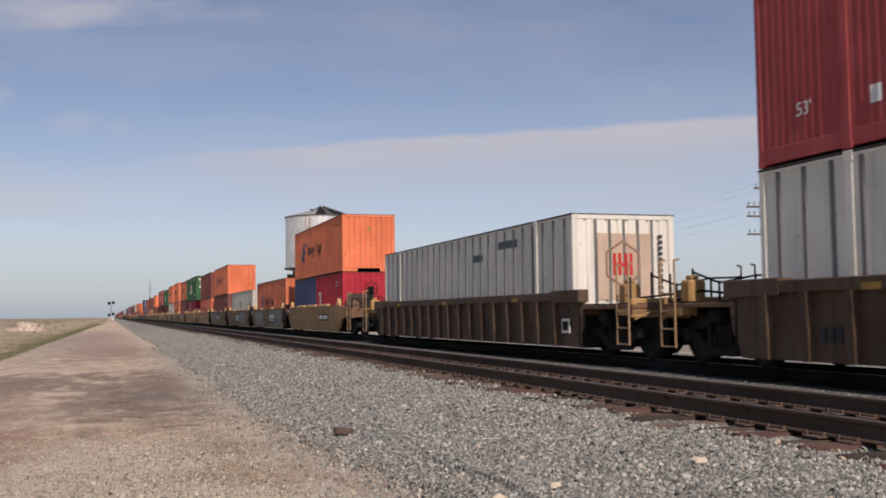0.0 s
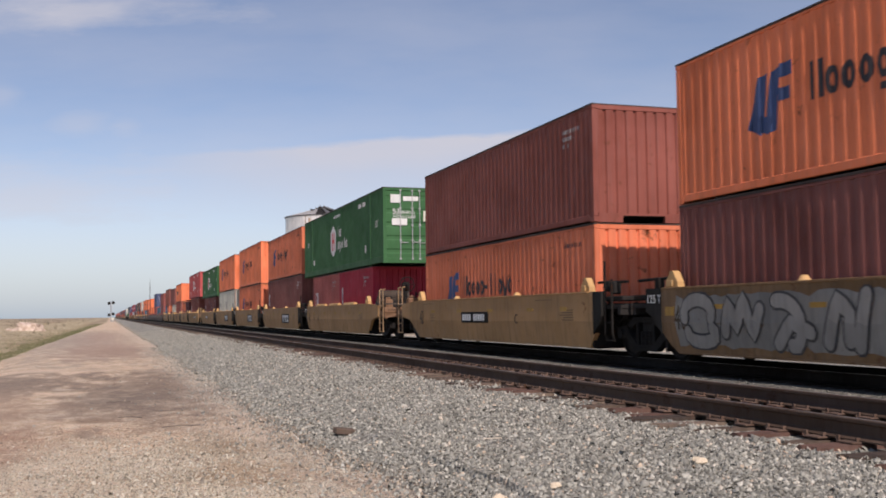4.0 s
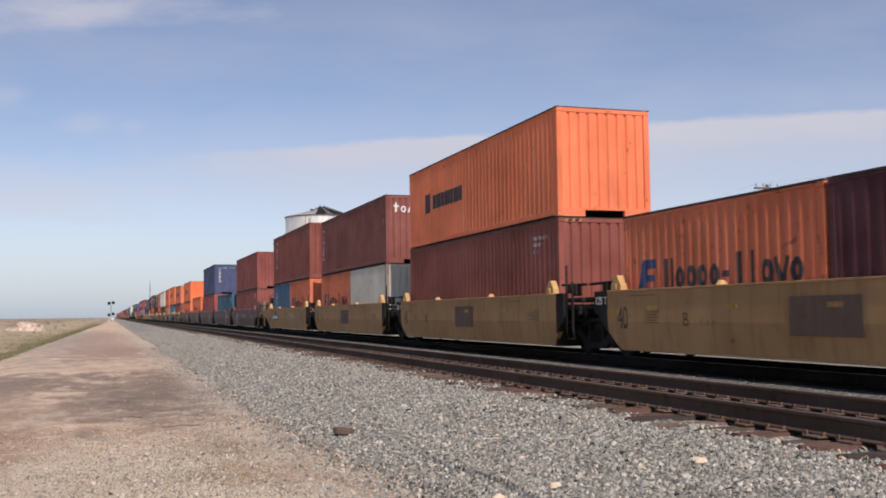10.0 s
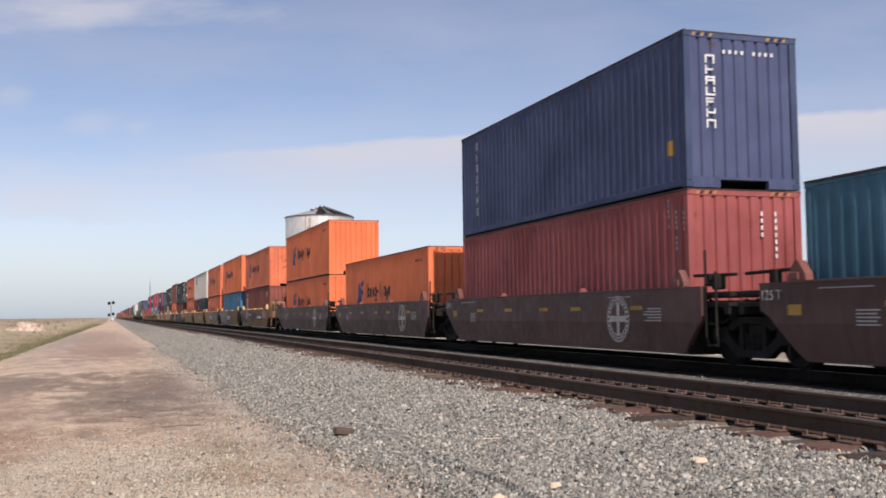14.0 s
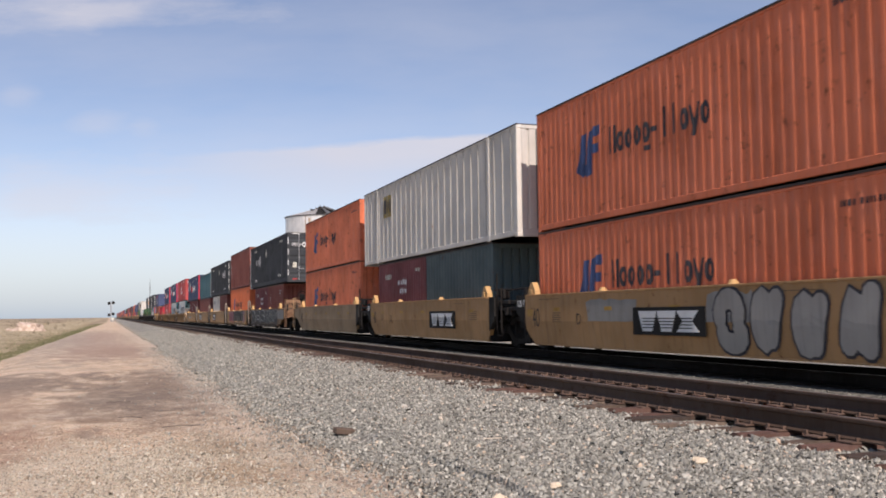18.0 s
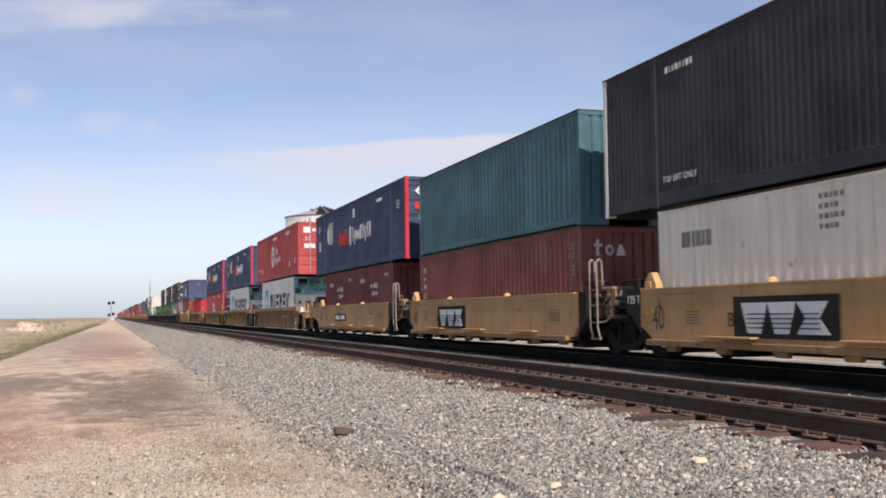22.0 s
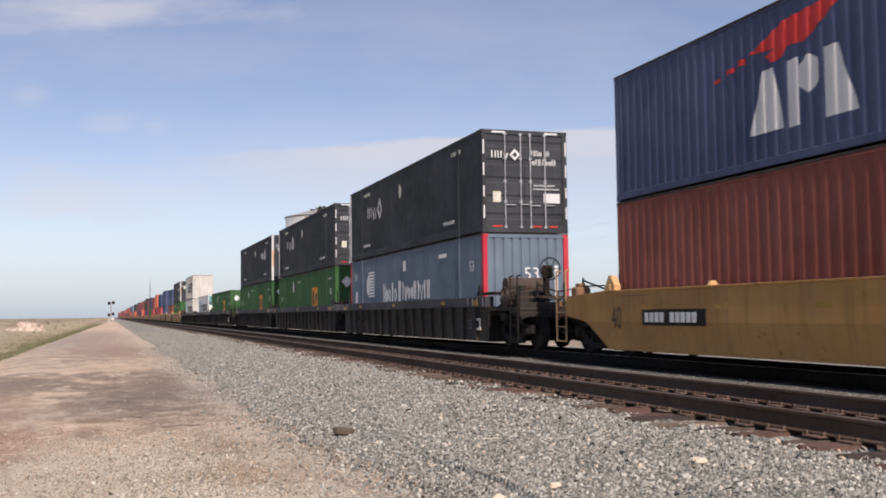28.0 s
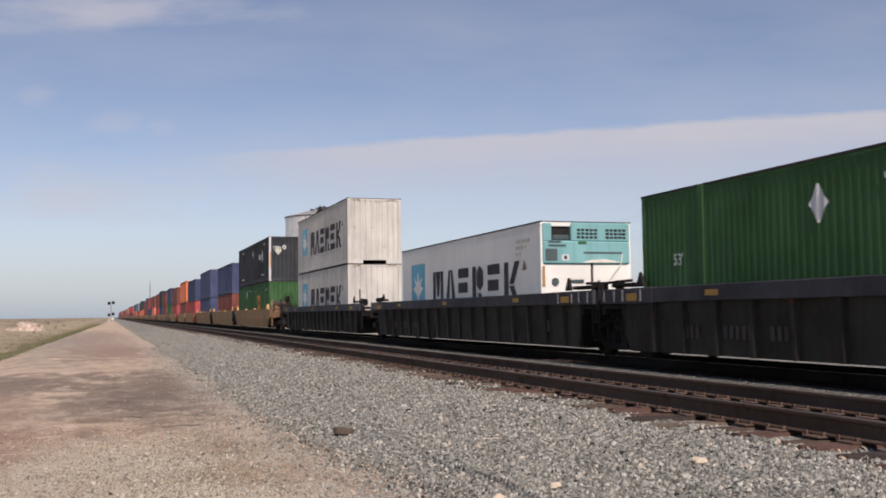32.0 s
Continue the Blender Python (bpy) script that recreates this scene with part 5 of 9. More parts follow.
    if style == "badge_green":
        z = H * 0.52
        return [("amber_panel", [(10.6, 12.0, z - 0.5, z + 0.55)], MARK_ORANGE), ("panel_figure", [(10.75, 11.1, z - 0.3, z + 0.4), (11.2, 11.32, z - 0.3, z + 0.2), (11.4, 11.52, z - 0.3, z + 0.2), (11.62, 11.85, z - 0.1, z + 0.25)], MARK_DARK),
                ("diamond", [[(4.93, z + 0.72), (5.14, z + 1.02), (5.35, z + 0.72), (5.14, z + 0.42)]], MARK_WHITE), ("code_line", [(6.5 + k * 0.1, 6.555 + k * 0.1, H - 0.48, H - 0.39) for k in range(10)] + [(14.6 + k * 0.1, 14.65 + k * 0.1, H - 0.56, H - 0.47) for k in range(8)], MARK_FAINT)]
    if style == "amber_white":
        z = H * 0.68
        return [("amber_panel", [(3.0, 4.15, z - 0.3, z + 0.5)], paint("faded_amber_panel", (0.30, 0.22, 0.06), 0.2)), ("panel_figure", [(3.1, 3.4, z - 0.15, z + 0.38), (3.5, 3.6, z - 0.15, z + 0.34), (3.68, 3.76, z + 0.0, z + 0.3), (3.86, 4.02, z - 0.15, z + 0.34)], MARK_DARK)]
    if style == "eagle_blue":
        z = H * 0.5
        return [("wording", [[(4.58, z - 0.72), (4.95, z + 0.28), (5.22, z + 0.28), (5.46, z - 0.72)], (5.56, 5.82, z - 0.74, z + 0.3), hexagon(6.06, z - 0.0, 0.46, 0.6), [(6.4, z - 0.74), (6.4, z + 0.3), (6.7, z + 0.3), (7.1, z - 0.74)]], MARK_WHITE),
                ("red_emblem", [[(4.6, z + 0.62), (5.5, z + 0.95), (7.0, z + 1.05), (6.0, z + 0.5)], [(5.0, z + 0.5), (5.6, z + 0.62), (5.5, z + 0.4), (5.2, z + 0.36)], (3.6, 3.8, z + 0.36, z + 0.42), (3.95, 4.2, z + 0.44, z + 0.52), (4.3, 4.5, z + 0.5, z + 0.6)], MARK_RED)]
    if style == "tex":
        return [("wording", [r for k in range(6) for r in glyph(0.45, H - 0.6 - k * 0.27, 0.17, 0.17, k)], MARK_WHITE), ("code_line", columns(L, H), MARK_FAINT)]
    if style == "column":
        return [("wording", [r for k in range(7) for r in glyph(1.15, H - 0.52 - k * 0.31, 0.2, 0.22, k)], MARK_WHITE), ("sticker", [(L - 0.68, L - 0.45, 0.64, 0.92)], MARK_YELLOW)]
    if style == "far_word":
        return [("wording", [r for k in range(7) for r in glyph(1.2, H - 0.5 - k * 0.245, 0.24, 0.17, k + 2)], MARK_WHITE), ("code_line", columns(L, H), MARK_FAINT)]
    if style == "columns":
        return [("code_line", columns(L, H), MARK_FAINT)]
    if style == "tall_word":
        return [("wording", [r for k in range(5) for r in glyph(0.85, H - 0.66 - k * 0.36, 0.3, 0.27, k + 1)], MARK_WHITE), ("code_line", codes(L, H), MARK_FAINT)]
    if style == "word_strip":
        return [("wording", [r for k in range(7) for r in glyph(1.32, H - 0.72 - k * 0.2, 0.19, 0.15, k + 1)], MARK_WHITE)]
    if style == "stars":
        z = H * 0.695
        return [("star_pattern", [q for cx, dz, w, h in ((2.75, 0.0, 0.07, 0.075), (3.1, 0.0, 0.08, 0.085), (3.38, 0.02, 0.1, 0.11), (3.64, 0.0, 0.09, 0.11), (2.96, -0.3, 0.09, 0.1), (3.24, -0.3, 0.09, 0.1), (3.6, -0.3, 0.08, 0.075)) for q in star(cx, z + dz, w * 0.8, h * 0.8)], MARK_WHITE),
                ("code_line", [(0.87 + k * 0.115, 0.945 + k * 0.115, z + 0.16, z + 0.34) for k in range(8)] + [(4.8 + k * 0.085, 4.85 + k * 0.085, z + 0.32, z + 0.44) for k in range(7) if k != 4], GREY)]
    if style == "lease":
        z = H * 0.55
        return [("logo", [(0.55, 0.68, z - 0.34, z + 0.34), (0.68, 0.86, z + 0.22, z + 0.34), (0.68, 0.8, z - 0.34, z - 0.24), [(0.86, z - 0.34), (0.98, z + 0.34), (1.12, z + 0.34), (1.12, z - 0.34)], (1.2, 1.25, z - 0.34, z + 0.34)], MARK_WHITE), ("code_line", codes(L, H), MARK_FAINT)]
    if style == "strip":
        return [("white_strip", [(0.95, 1.3, 0.5, H - 0.3)], MARK_WHITE), ("wording", [r for k in range(5) for r in glyph(1.04, H - 0.95 - k * 0.27, 0.17, 0.18, k)] + [(1.0, 1.25, H - 0.62, H - 0.4)], MARK_DARK), ("code_line", codes(L, H), MARK_FAINT)]
    if style == "plate":
        return [("plate", [(0.5, 0.75, H * 0.45, H * 0.45 + 0.7)], MARK_WHITE), ("plate_bar", [(0.55, 0.7, H * 0.5, H * 0.5 + 0.35)], BLUE), ("code_line", codes(L, H), MARK_FAINT)]
    if style == "sticker":
        z = H * 0.66
        return [("sticker", [(1.12, 1.42, z - 0.22, z + 0.3)], MARK_FAINT), ("sticker_field", [(1.15, 1.39, z - 0.14, z + 0.27)], NAVY), ("sticker_flag", [[(1.17, z + 0.02), (1.2, z + 0.14), (1.37, z + 0.2), (1.34, z + 0.06)]], MARK_YELLOW), ("code_line", codes(L, H), MARK_FAINT)]
    if style == "faded_block":
        return [("faded_mark", [(0.8 + k * 0.16, 0.93 + k * 0.16, 1.82, 2.1) for k in range(6)], FADED_MARK), ("code_line", [(4.58 + k * 0.11, 4.65 + k * 0.11, 2.3 - r * 0.15, 2.38 - r * 0.15) for r in range(4) for k in range(5 - r % 2)], FADED_MARK)]
    if style == "scuffed":
        return [("scuff_line", [(4.2, 4.225, 1.5, H - 0.25), (4.5, 4.52, 1.3, H - 0.3), (4.62, 4.65, 1.05, 1.5), (4.85, 4.87, 1.9, H - 0.2)], MARK_FAINT)]
    if style == "codes":
        return [("code_line", codes(L, H), MARK_FAINT)]
    return []


def container(size, tall, colour, style="", near="plain", side="corrugated", tint="", detail=True, post=None, far_post=None, count_label=None):
    """A freight container: two side panels, ends, roof, floor, rails, four posts and its markings."""
    L, H, W = LENGTHS[size], 2.896 if tall else 2.591, 2.591 if size == 53 else 2.438
    kinds = {"corrugated": "corrugated", "ribbed": "rib-sided", "smooth": "smooth-sided"}[side]
    ob = thing("container" if side != "smooth" else "refrigerated_container", count_label or f"{tint} {kinds} steel freight container, {size} feet long", "container", "freight containers")
    key = (size, tall, side)
    sm = shared(("side_panel", *key), lambda: side_mesh(L, H, side, W))
    part("side_panel", sm, colour, ob)
    part("side_panel", sm, colour, ob, at=pose(0, 0, 0, 0, 0, 180))
    if side == "ribbed":
        rm = shared(("side_post_row", *key), lambda: rib_row(L, H, W))
        for rz in (0, 180):
            tagged(part("side_post", rm, POST_GREY if colour == DULL_WHITE else RIB_GREY, ob, "grey vertical posts", at=pose(0, 0, 0, 0, 0, rz)), kind="stuff")
    part("roof", shared(("roof", *key), lambda: roof_mesh(L, W, H)), ROOF_RUST_SHADE, ob, "rust-stained roof darkened for the shade at its rim")
    part("floor", shared(("floor", *key), lambda: Shape().box(-W / 2 + 0.06, W / 2 - 0.06, -L / 2 + 0.05, L / 2 - 0.05, 0.13, 0.17)), STEEL, ob)
    em = shared(("end_panel", W, tall), lambda: end_mesh(W, H))
    part("end_panel", em, colour, ob, at=pose(0, L / 2, 0, 0, 0, 180))
    if near == "doors":
        half = W / 2 - 0.115
        dm = shared(("door", W, tall), lambda: door_mesh(half, H))
        for sx in (0, 1):
            d = part("door", dm, colour, ob, at=pose(-half + sx * (half + 0.01), -L / 2, 0))
            for f in ((0.48, 0.88), (0.12, 0.5))[sx]:
                part("lock_rod", shared(("lock_rod", tall), lambda: rod_mesh(H)), CHROME, d, at=pose(half * f, 0, 0))
                part("handle", shared(("handle", 0), lambda: Shape().box(0, 0.3, -0.03, -0.012, 0, 0.03, 0.004)), CHROME, d, at=pose(half * f, 0, 0.75 + 0.04 * f))
    elif near == "machine":
        pass
    else:
        part("end_panel", em, colour, ob, at=pose(0, -L / 2, 0))
    tunnel = size in (40, 45) and near == "plain"
    fm = shared(("end_sill", W, tunnel), lambda: end_sill_mesh(W, tunnel))
    hm = shared(("end_header", W, tall), lambda: Shape().box(-W / 2 + 0.1, W / 2 - 0.1, 0, 0.1, H - 0.13, H - 0.022, 0.01))
    for y, rz in ((-L / 2, 0), (L / 2, 180)):
        part("end_sill", fm, colour, ob, at=pose(0, y, 0, 0, 0, rz))
        part("end_header", hm, colour, ob, at=pose(0, y, 0, 0, 0, rz))
    pm = shared(("corner_post", tall), lambda: post_mesh(H))
    pc = post or colour
    for a, b, rz in ((-1, -1, 0), (1, -1, 90), (1, 1, 180), (-1, 1, 270)):
        part("corner_post", pm, far_post if far_post and b > 0 else pc, ob, at=pose(a * W / 2, b * L / 2, 0, 0, 0, rz))
    rail = shared(("bottom_rail", *key), lambda: Shape().box(0, 0.07, -L / 2 + 0.15, L / 2 - 0.15, 0.035, 0.28 if size == 53 and side == "corrugated" else 0.17, 0.012))
    top = shared(("top_rail", *key), lambda: Shape().box(0, 0.06, -L / 2 + 0.15, L / 2 - 0.15, H - 0.09, H - 0.036, 0.01))
    for sx in (-1, 1):
        part("bottom_rail", rail, colour, ob, at=pose(sx * W / 2 - (0.07 if sx > 0 else 0), 0, 0))
        part("top_rail", top, colour, ob, at=pose(sx * W / 2 - (0.06 if sx > 0 else 0), 0, 0))
    if size == 53:
        ip = shared(("lift_post", tall), lambda: Shape().box(-0.012, 0.03, -0.08, 0.08, 0.02, H - 0.01, 0.008).box(-0.016, 0.03, -0.1, 0.1, H - 0.16, H, 0.01).box(-0.016, 0.03, -0.1, 0.1, 0, 0.14, 0.01))
        for y in (-6.02, 6.02):
            part("lift_post", ip, colour, ob, at=pose(-W / 2, y, 0))
            part("lift_post", ip, colour, ob, at=pose(W / 2, y, 0, 0, 0, 180))
    for i, (name, rects, material) in enumerate(marks_of(style, L, H)):
        me = shared((name, i, style, size, tall, side), lambda: painted(rects, L, W, side, 0.004 + 0.004 * i))
        tagged(part(name, me, material, ob), kind="stuff" if len(rects) > 3 or (name.startswith("code") and len(rects) > 1) else "")
    if tall and size < 53 and near == "plain":
        for x0 in (-W / 2 + 0.17, W / 2 - 0.67):
            for k in range(5):
                part("warning_stripe", shared(("warning_stripe", 0), lambda: Shape().prism([(0, 0), (0.05, 0), (0.085, 0.06), (0.035, 0.06)], -0.006, -0.002, "y")), MARK_YELLOW if k % 2 == 0 else BLACK, ob, at=pose(x0 + k * 0.09, -L / 2, H - 0.10))
    if near == "machine":
        reefer_machine(ob, L, W, H)
    return ob, L, H, W


def reefer_machine(ob, L, W, H):
    """Cooling machine on the end of an insulated container: a blue-grey housing over a white bulkhead."""
    y = -L / 2
    part("insulated_bulkhead", Shape().box(-W / 2 + 0.1, W / 2 - 0.1, y + 0.01, y + 0.34, 0.2, 1.86, 0.02).box(-W / 2 + 0.1, W / 2 - 0.1, y + 0.004, y + 0.02, 1.5, 1.53), WHITE, ob, "white insulated panel")
    part("machine_housing", Shape().box(-W / 2 + 0.04, W / 2 - 0.05, y - 0.05, y + 0.3, 1.84, 2.42, 0.04).box(-0.42, W / 2 - 0.05, y - 0.05, y + 0.3, 2.40, H - 0.03, 0.03).box(-W / 2 + 0.04, -0.94, y - 0.04, y + 0.3, 2.40, H - 0.05, 0.02), MINT, ob, "faded blue-green housing")
    part("fan_recess", Shape().box(-0.95, -0.41, y + 0.06, y + 0.16, 2.4, H - 0.06), BLACK, ob)
    part("fan_shroud", Shape().box(-0.9, -0.46, y - 0.01, y + 0.06, 2.42, 2.56, 0.03), SLATE, ob)
    for x0 in (-0.28, 0.5):
        for r in range(3):
            for k in range(5):
                part("grille_slot", shared(("grille_slot", 0), lambda: Shape().box(-0.043, 0.043, -0.006, 0.0, -0.03, 0.03)), BLACK, ob, at=pose(x0 + 0.05 + k * 0.115, y - 0.051, 2.50 + r * 0.09))
    part("access_hatch", Shape().box(-W / 2 + 0.1, -W / 2 + 0.42, y - 0.06, y - 0.03, 1.92, 2.22, 0.01), SLATE, ob)
    tagged(part("code_line", Shape().box(-W / 2 + 0.18, -0.7, y - 0.056, y - 0.05, 2.36, 2.41).box(-W / 2 + 0.18, -0.57, y - 0.056, y - 0.05, 2.27, 2.32).box(-0.1, 0.95, y - 0.056, y - 0.05, 2.1, 2.15), SLATE, ob), kind="stuff")
    part("notice", Shape().box(-0.68, -0.5, y - 0.056, y - 0.05, 1.93, 2.08), MARK_WHITE, ob)
    part("notice_bar", Shape().box(-0.63, -0.55, y - 0.06, y - 0.056, 1.96, 2.05), MARK_DARK, ob)
    part("green_label", Shape().box(-0.24, -0.02, y - 0.056, y - 0.05, 2.33, 2.40), GREEN, ob)
    part("worn_patch", Shape().prism([(-0.15, 1.88), (0.1, 1.95), (0.5, 1.97), (0.95, 1.89)], y - 0.055, y - 0.05, "y"), OFFWHITE, ob, "bare rubbed patch")
    part("drain_plug", Shape().tube((-0.85, y + 0.02, 1.42), (-0.85, y - 0.03, 1.42), 0.09, 12), SLATE, ob)
    part("vent", Shape().box(-0.5, -0.08, y - 0.015, y + 0.02, 1.38, 1.47, 0.01), SLATE, ob)
    part("lifting_bar", Shape().box(-W / 2 + 0.03, -W / 2 + 0.1, y - 0.02, y + 0.05, 1.3, 1.8, 0.01), AMBER_BAR, ob, "amber upright bar")
    part("cable", Shape().path([(0.95, y - 0.06, 2.1), (0.9, y - 0.07, 1.85), (0.7, y - 0.05, 1.6), (0.5, y - 0.03, 1.35), (0.2, y - 0.02, 0.85)], 0.016), OFFWHITE, ob)


def on_end(ob, L, body, size, x, z, material=MARK_WHITE):
    part("lettering", words(body, size), material, ob, at=Matrix.Translation((x, -L / 2 - 0.006, z)) @ ON_END)


def on_side(ob, L, W, body, size, s, z, material=MARK_WHITE):
    part("lettering", words(body, size), material, ob, at=Matrix.Translation((-W / 2 - 0.002, L / 2 - s, z)) @ ON_SIDE)


def panel_on_end(ob, L, name, x0, x1, z0, z1, material, label=""):
    part(name, Shape().box(x0, x1, -L / 2 - 0.006, -L / 2 - 0.001, z0, z1), material, ob, label)


# ---- well cars: local z from the rail head, near end at -y ----
SILL_Z0, SILL_Z1, HALF = 0.184, 1.36, 1.50
WELL_FLOOR, EXT, OVER, FOLD = 0.265, 2.35, 0.58, 0.74


def clipped(outline, z, above):
    """The part of an outline above or below a level."""
    out = []
    for (ya, za), (yb, zb) in zip(outline, outline[1:] + outline[:1]):
        ina, inb = (za >= z) == above, (zb >= z) == above
        if ina:
            out.append((ya, za))
        if ina != inb:
            out.append((ya + (yb - ya) * (z - za) / (zb - za), z))
    return out


def folded_plate(outline):
    """A side plate whose lower half leans inwards below a fold."""
    s = Shape().prism(clipped(outline, FOLD, True), 0, 0.10, "x")
    low = Shape().prism(clipped(outline, FOLD, False), 0, 0.10, "x")
    return s.add([(x + max(0.0, FOLD - z) * 0.13, y, z) for x, y, z in low.v], low.f)


def wheelset_mesh():
    s = Shape().tube((-0.85, 0, 0), (0.85, 0, 0), 0.085, 12)
    for sx in (-1, 1):
        x = sx * GAUGE / 2
        s.tube((x - 0.05, 0, 0), (x + 0.06, 0, 0), 0.485, 32)
        s.tube((x - sx * 0.075, 0, 0), (x - sx * 0.045, 0, 0), 0.512, 32)
        s.tube((x + sx * 0.06, 0, 0), (x + sx * 0.11, 0, 0), 0.14, 14)
        s.ring((x + sx * 0.062, 0, 0), (1, 0, 0), 0.43, 0.028, 28, 6)
        for k in range(4):
            a = k * math.pi / 2
            s.box(x + sx * 0.06, x + sx * 0.068, 0.26 * math.cos(a) - 0.03, 0.26 * math.cos(a) + 0.03, 0.26 * math.sin(a) - 0.03, 0.26 * math.sin(a) + 0.03)
    return s


def frame_mesh():
    """Cast side frame of a freight bogie with an open middle."""
    o = [(-1.12, 0.42), (-1.12, 0.62), (-0.7, 0.66), (-0.45, 0.83), (0.45, 0.83), (0.7, 0.66), (1.12, 0.62), (1.12, 0.42), (0.78, 0.40), (0.42, 0.16), (-0.42, 0.16), (-0.78, 0.40)]
    s = Shape()
    inner = [(-0.30, 0.30), (-0.30, 0.70), (0.30, 0.70), (0.30, 0.30)]
    s.prism([o[0], o[1], o[2], (-0.62, 0.50), o[11]], -0.07, 0.07, "x").prism([o[7], o[6], o[5], (0.62, 0.50), o[8]][::-1], -0.07, 0.07, "x")
    s.prism([o[2], o[3], o[4], o[5], (0.55, 0.60), (0.3, 0.72), (-0.3, 0.72), (-0.55, 0.60)], -0.07, 0.07, "x")
    s.prism([(-0.78, 0.40), (-0.62, 0.50), (-0.3, 0.28), (0.3, 0.28), (0.62, 0.50), (0.78, 0.40), (0.42, 0.16), (-0.42, 0.16)], -0.07, 0.07, "x")
    s.box(-0.06, 0.06, -0.36, -0.26, 0.26, 0.74).box(-0.06, 0.06, 0.26, 0.36, 0.26, 0.74)
    for y in (-0.915, 0.915):
        s.box(-0.10, 0.10, y - 0.13, y + 0.13, 0.39, 0.59, 0.03).tube((0, y, 0.485), (-0.13, y, 0.485), 0.1, 10)
    return s


def spring_mesh():
    s = Shape()
    for y in (-0.15, 0.0, 0.15):
        s.tube((0, y, 0.28), (0, y, 0.55), 0.06, 8)
        for k in range(4):
            s.ring((0, y, 0.31 + k * 0.065), (0, 0, 1), 0.062, 0.014, 10, 5)
    return s


WHEELS_FRONT, WHEELS_BACK = [], []


def bogie(parent, y):
    b = part("bogie", shared(("bogie", 0), lambda: Shape().box(-1.0, 1.0, -0.2, 0.2, 0.46, 0.72, 0.03).tube((0, 0, 0.72), (0, 0, 0.86), 0.22, 14)), STEEL, parent, at=pose(0, y, 0))
    for sx in (-1, 1):
        part("side_frame", shared(("side_frame", 0), frame_mesh), STEEL, b, at=pose(sx * 1.0, 0, 0, 0, 0, 0 if sx < 0 else 180))
        tagged(part("spring_nest", shared(("springs", 0), spring_mesh), STEEL, b, at=pose(sx * 1.0, 0, 0)), kind="stuff")
    for dy, bag in ((-0.915, WHEELS_FRONT), (0.915, WHEELS_BACK)):
        bag.append(part("wheelset", shared(("wheelset", 0), wheelset_mesh), BAR_STEEL, b, at=pose(0, dy, 0.485)))
    return b


def sill_outline(y0, y1, near_end, far_end, z0, z1, boxy=False):
    """Outline of a side sill; open ends rise over their bogie towards the coupler."""
    o = []
    if near_end:
        o += [(y0 - EXT + 0.45, z1 - 0.04), (y0 - EXT + 0.45, z1 - 0.58), (y0 - 1.0, z1 - 0.68), (y0 - 0.3, z0)] if boxy else [(y0 - EXT + 0.65, z1 - 0.08), (y0 - EXT + 0.65, z1 - 0.5), (y0 - 0.75, z1 - 0.62), (y0 + 0.15, z0)]
    else:
        o += [(y0 - OVER, z1), (y0 - OVER, z1 - 0.5), (y0 - OVER + 0.12, z1 - 0.66), (y0 - 0.1, z0 + 0.2), (y0 + 0.1, z0)]
    if far_end:
        o += [(y1 - 0.15, z0), (y1 + 0.75, z1 - 0.62), (y1 + EXT - 0.65, z1 - 0.5), (y1 + EXT - 0.65, z1 - 0.08)]
        o += [(y1 + 0.1, z1)]
    else:
        o += [(y1 - 0.42, z0), (y1 - 0.2, z0 + 0.14), (y1 + OVER - 0.22, z1 - 0.52), (y1 + OVER, z1 - 0.42), (y1 + OVER, z1)]
    if near_end:
        o += [(y0 - 0.1, z1)]
    return o


def rib_outline(y0, y1, near_end, far_end):
    """Side sheet of a ribbed car, with nearly square ends beside the bogies."""
    a = [(y0 - 0.02, SILL_Z1 - 0.02), (y0 - 0.02, SILL_Z1 - 0.32), (y0 + 0.02, SILL_Z0 + 0.3), (y0 + 0.16, SILL_Z0)]
    b = [(y1 - 0.16, SILL_Z0), (y1 - 0.02, SILL_Z0 + 0.3), (y1 + 0.02, SILL_Z1 - 0.32), (y1 + 0.02, SILL_Z1 - 0.02)]
    if near_end:
        a = [(y0 - 0.2, SILL_Z1 - 0.02), (y0 - 0.2, SILL_Z1 - 0.42), (y0 - 0.12, SILL_Z0 + 0.4), (y0 + 0.04, SILL_Z0 + 0.2), (y0 + 0.1, SILL_Z0)]
    if far_end:
        b = [(y1 - 0.1, SILL_Z0), (y1 - 0.04, SILL_Z0 + 0.2), (y1 + 0.12, SILL_Z0 + 0.4), (y1 + 0.2, SILL_Z1 - 0.42), (y1 + 0.2, SILL_Z1 - 0.02)]
    return a + b


def rib_mesh(broad):
    """A pressed rib: a hat section with sloped flanks that runs out at its foot."""
    s = Shape()
    top, foot, w, p = SILL_Z1 - 0.15, SILL_Z0, 0.05 + broad, -0.02 - broad * 0.7
    s.add([(0.085, -w - 0.02, top), (p, -w, top), (p, w, top), (0.085, w + 0.02, top), (0.085, -w - 0.02, foot), (p + 0.03, -w, foot), (p + 0.03, w, foot), (0.085, w + 0.02, foot)], [(0, 1, 5, 4), (1, 2, 6, 5), (2, 3, 7, 6), (0, 3, 2, 1), (4, 5, 6, 7)])
    return s


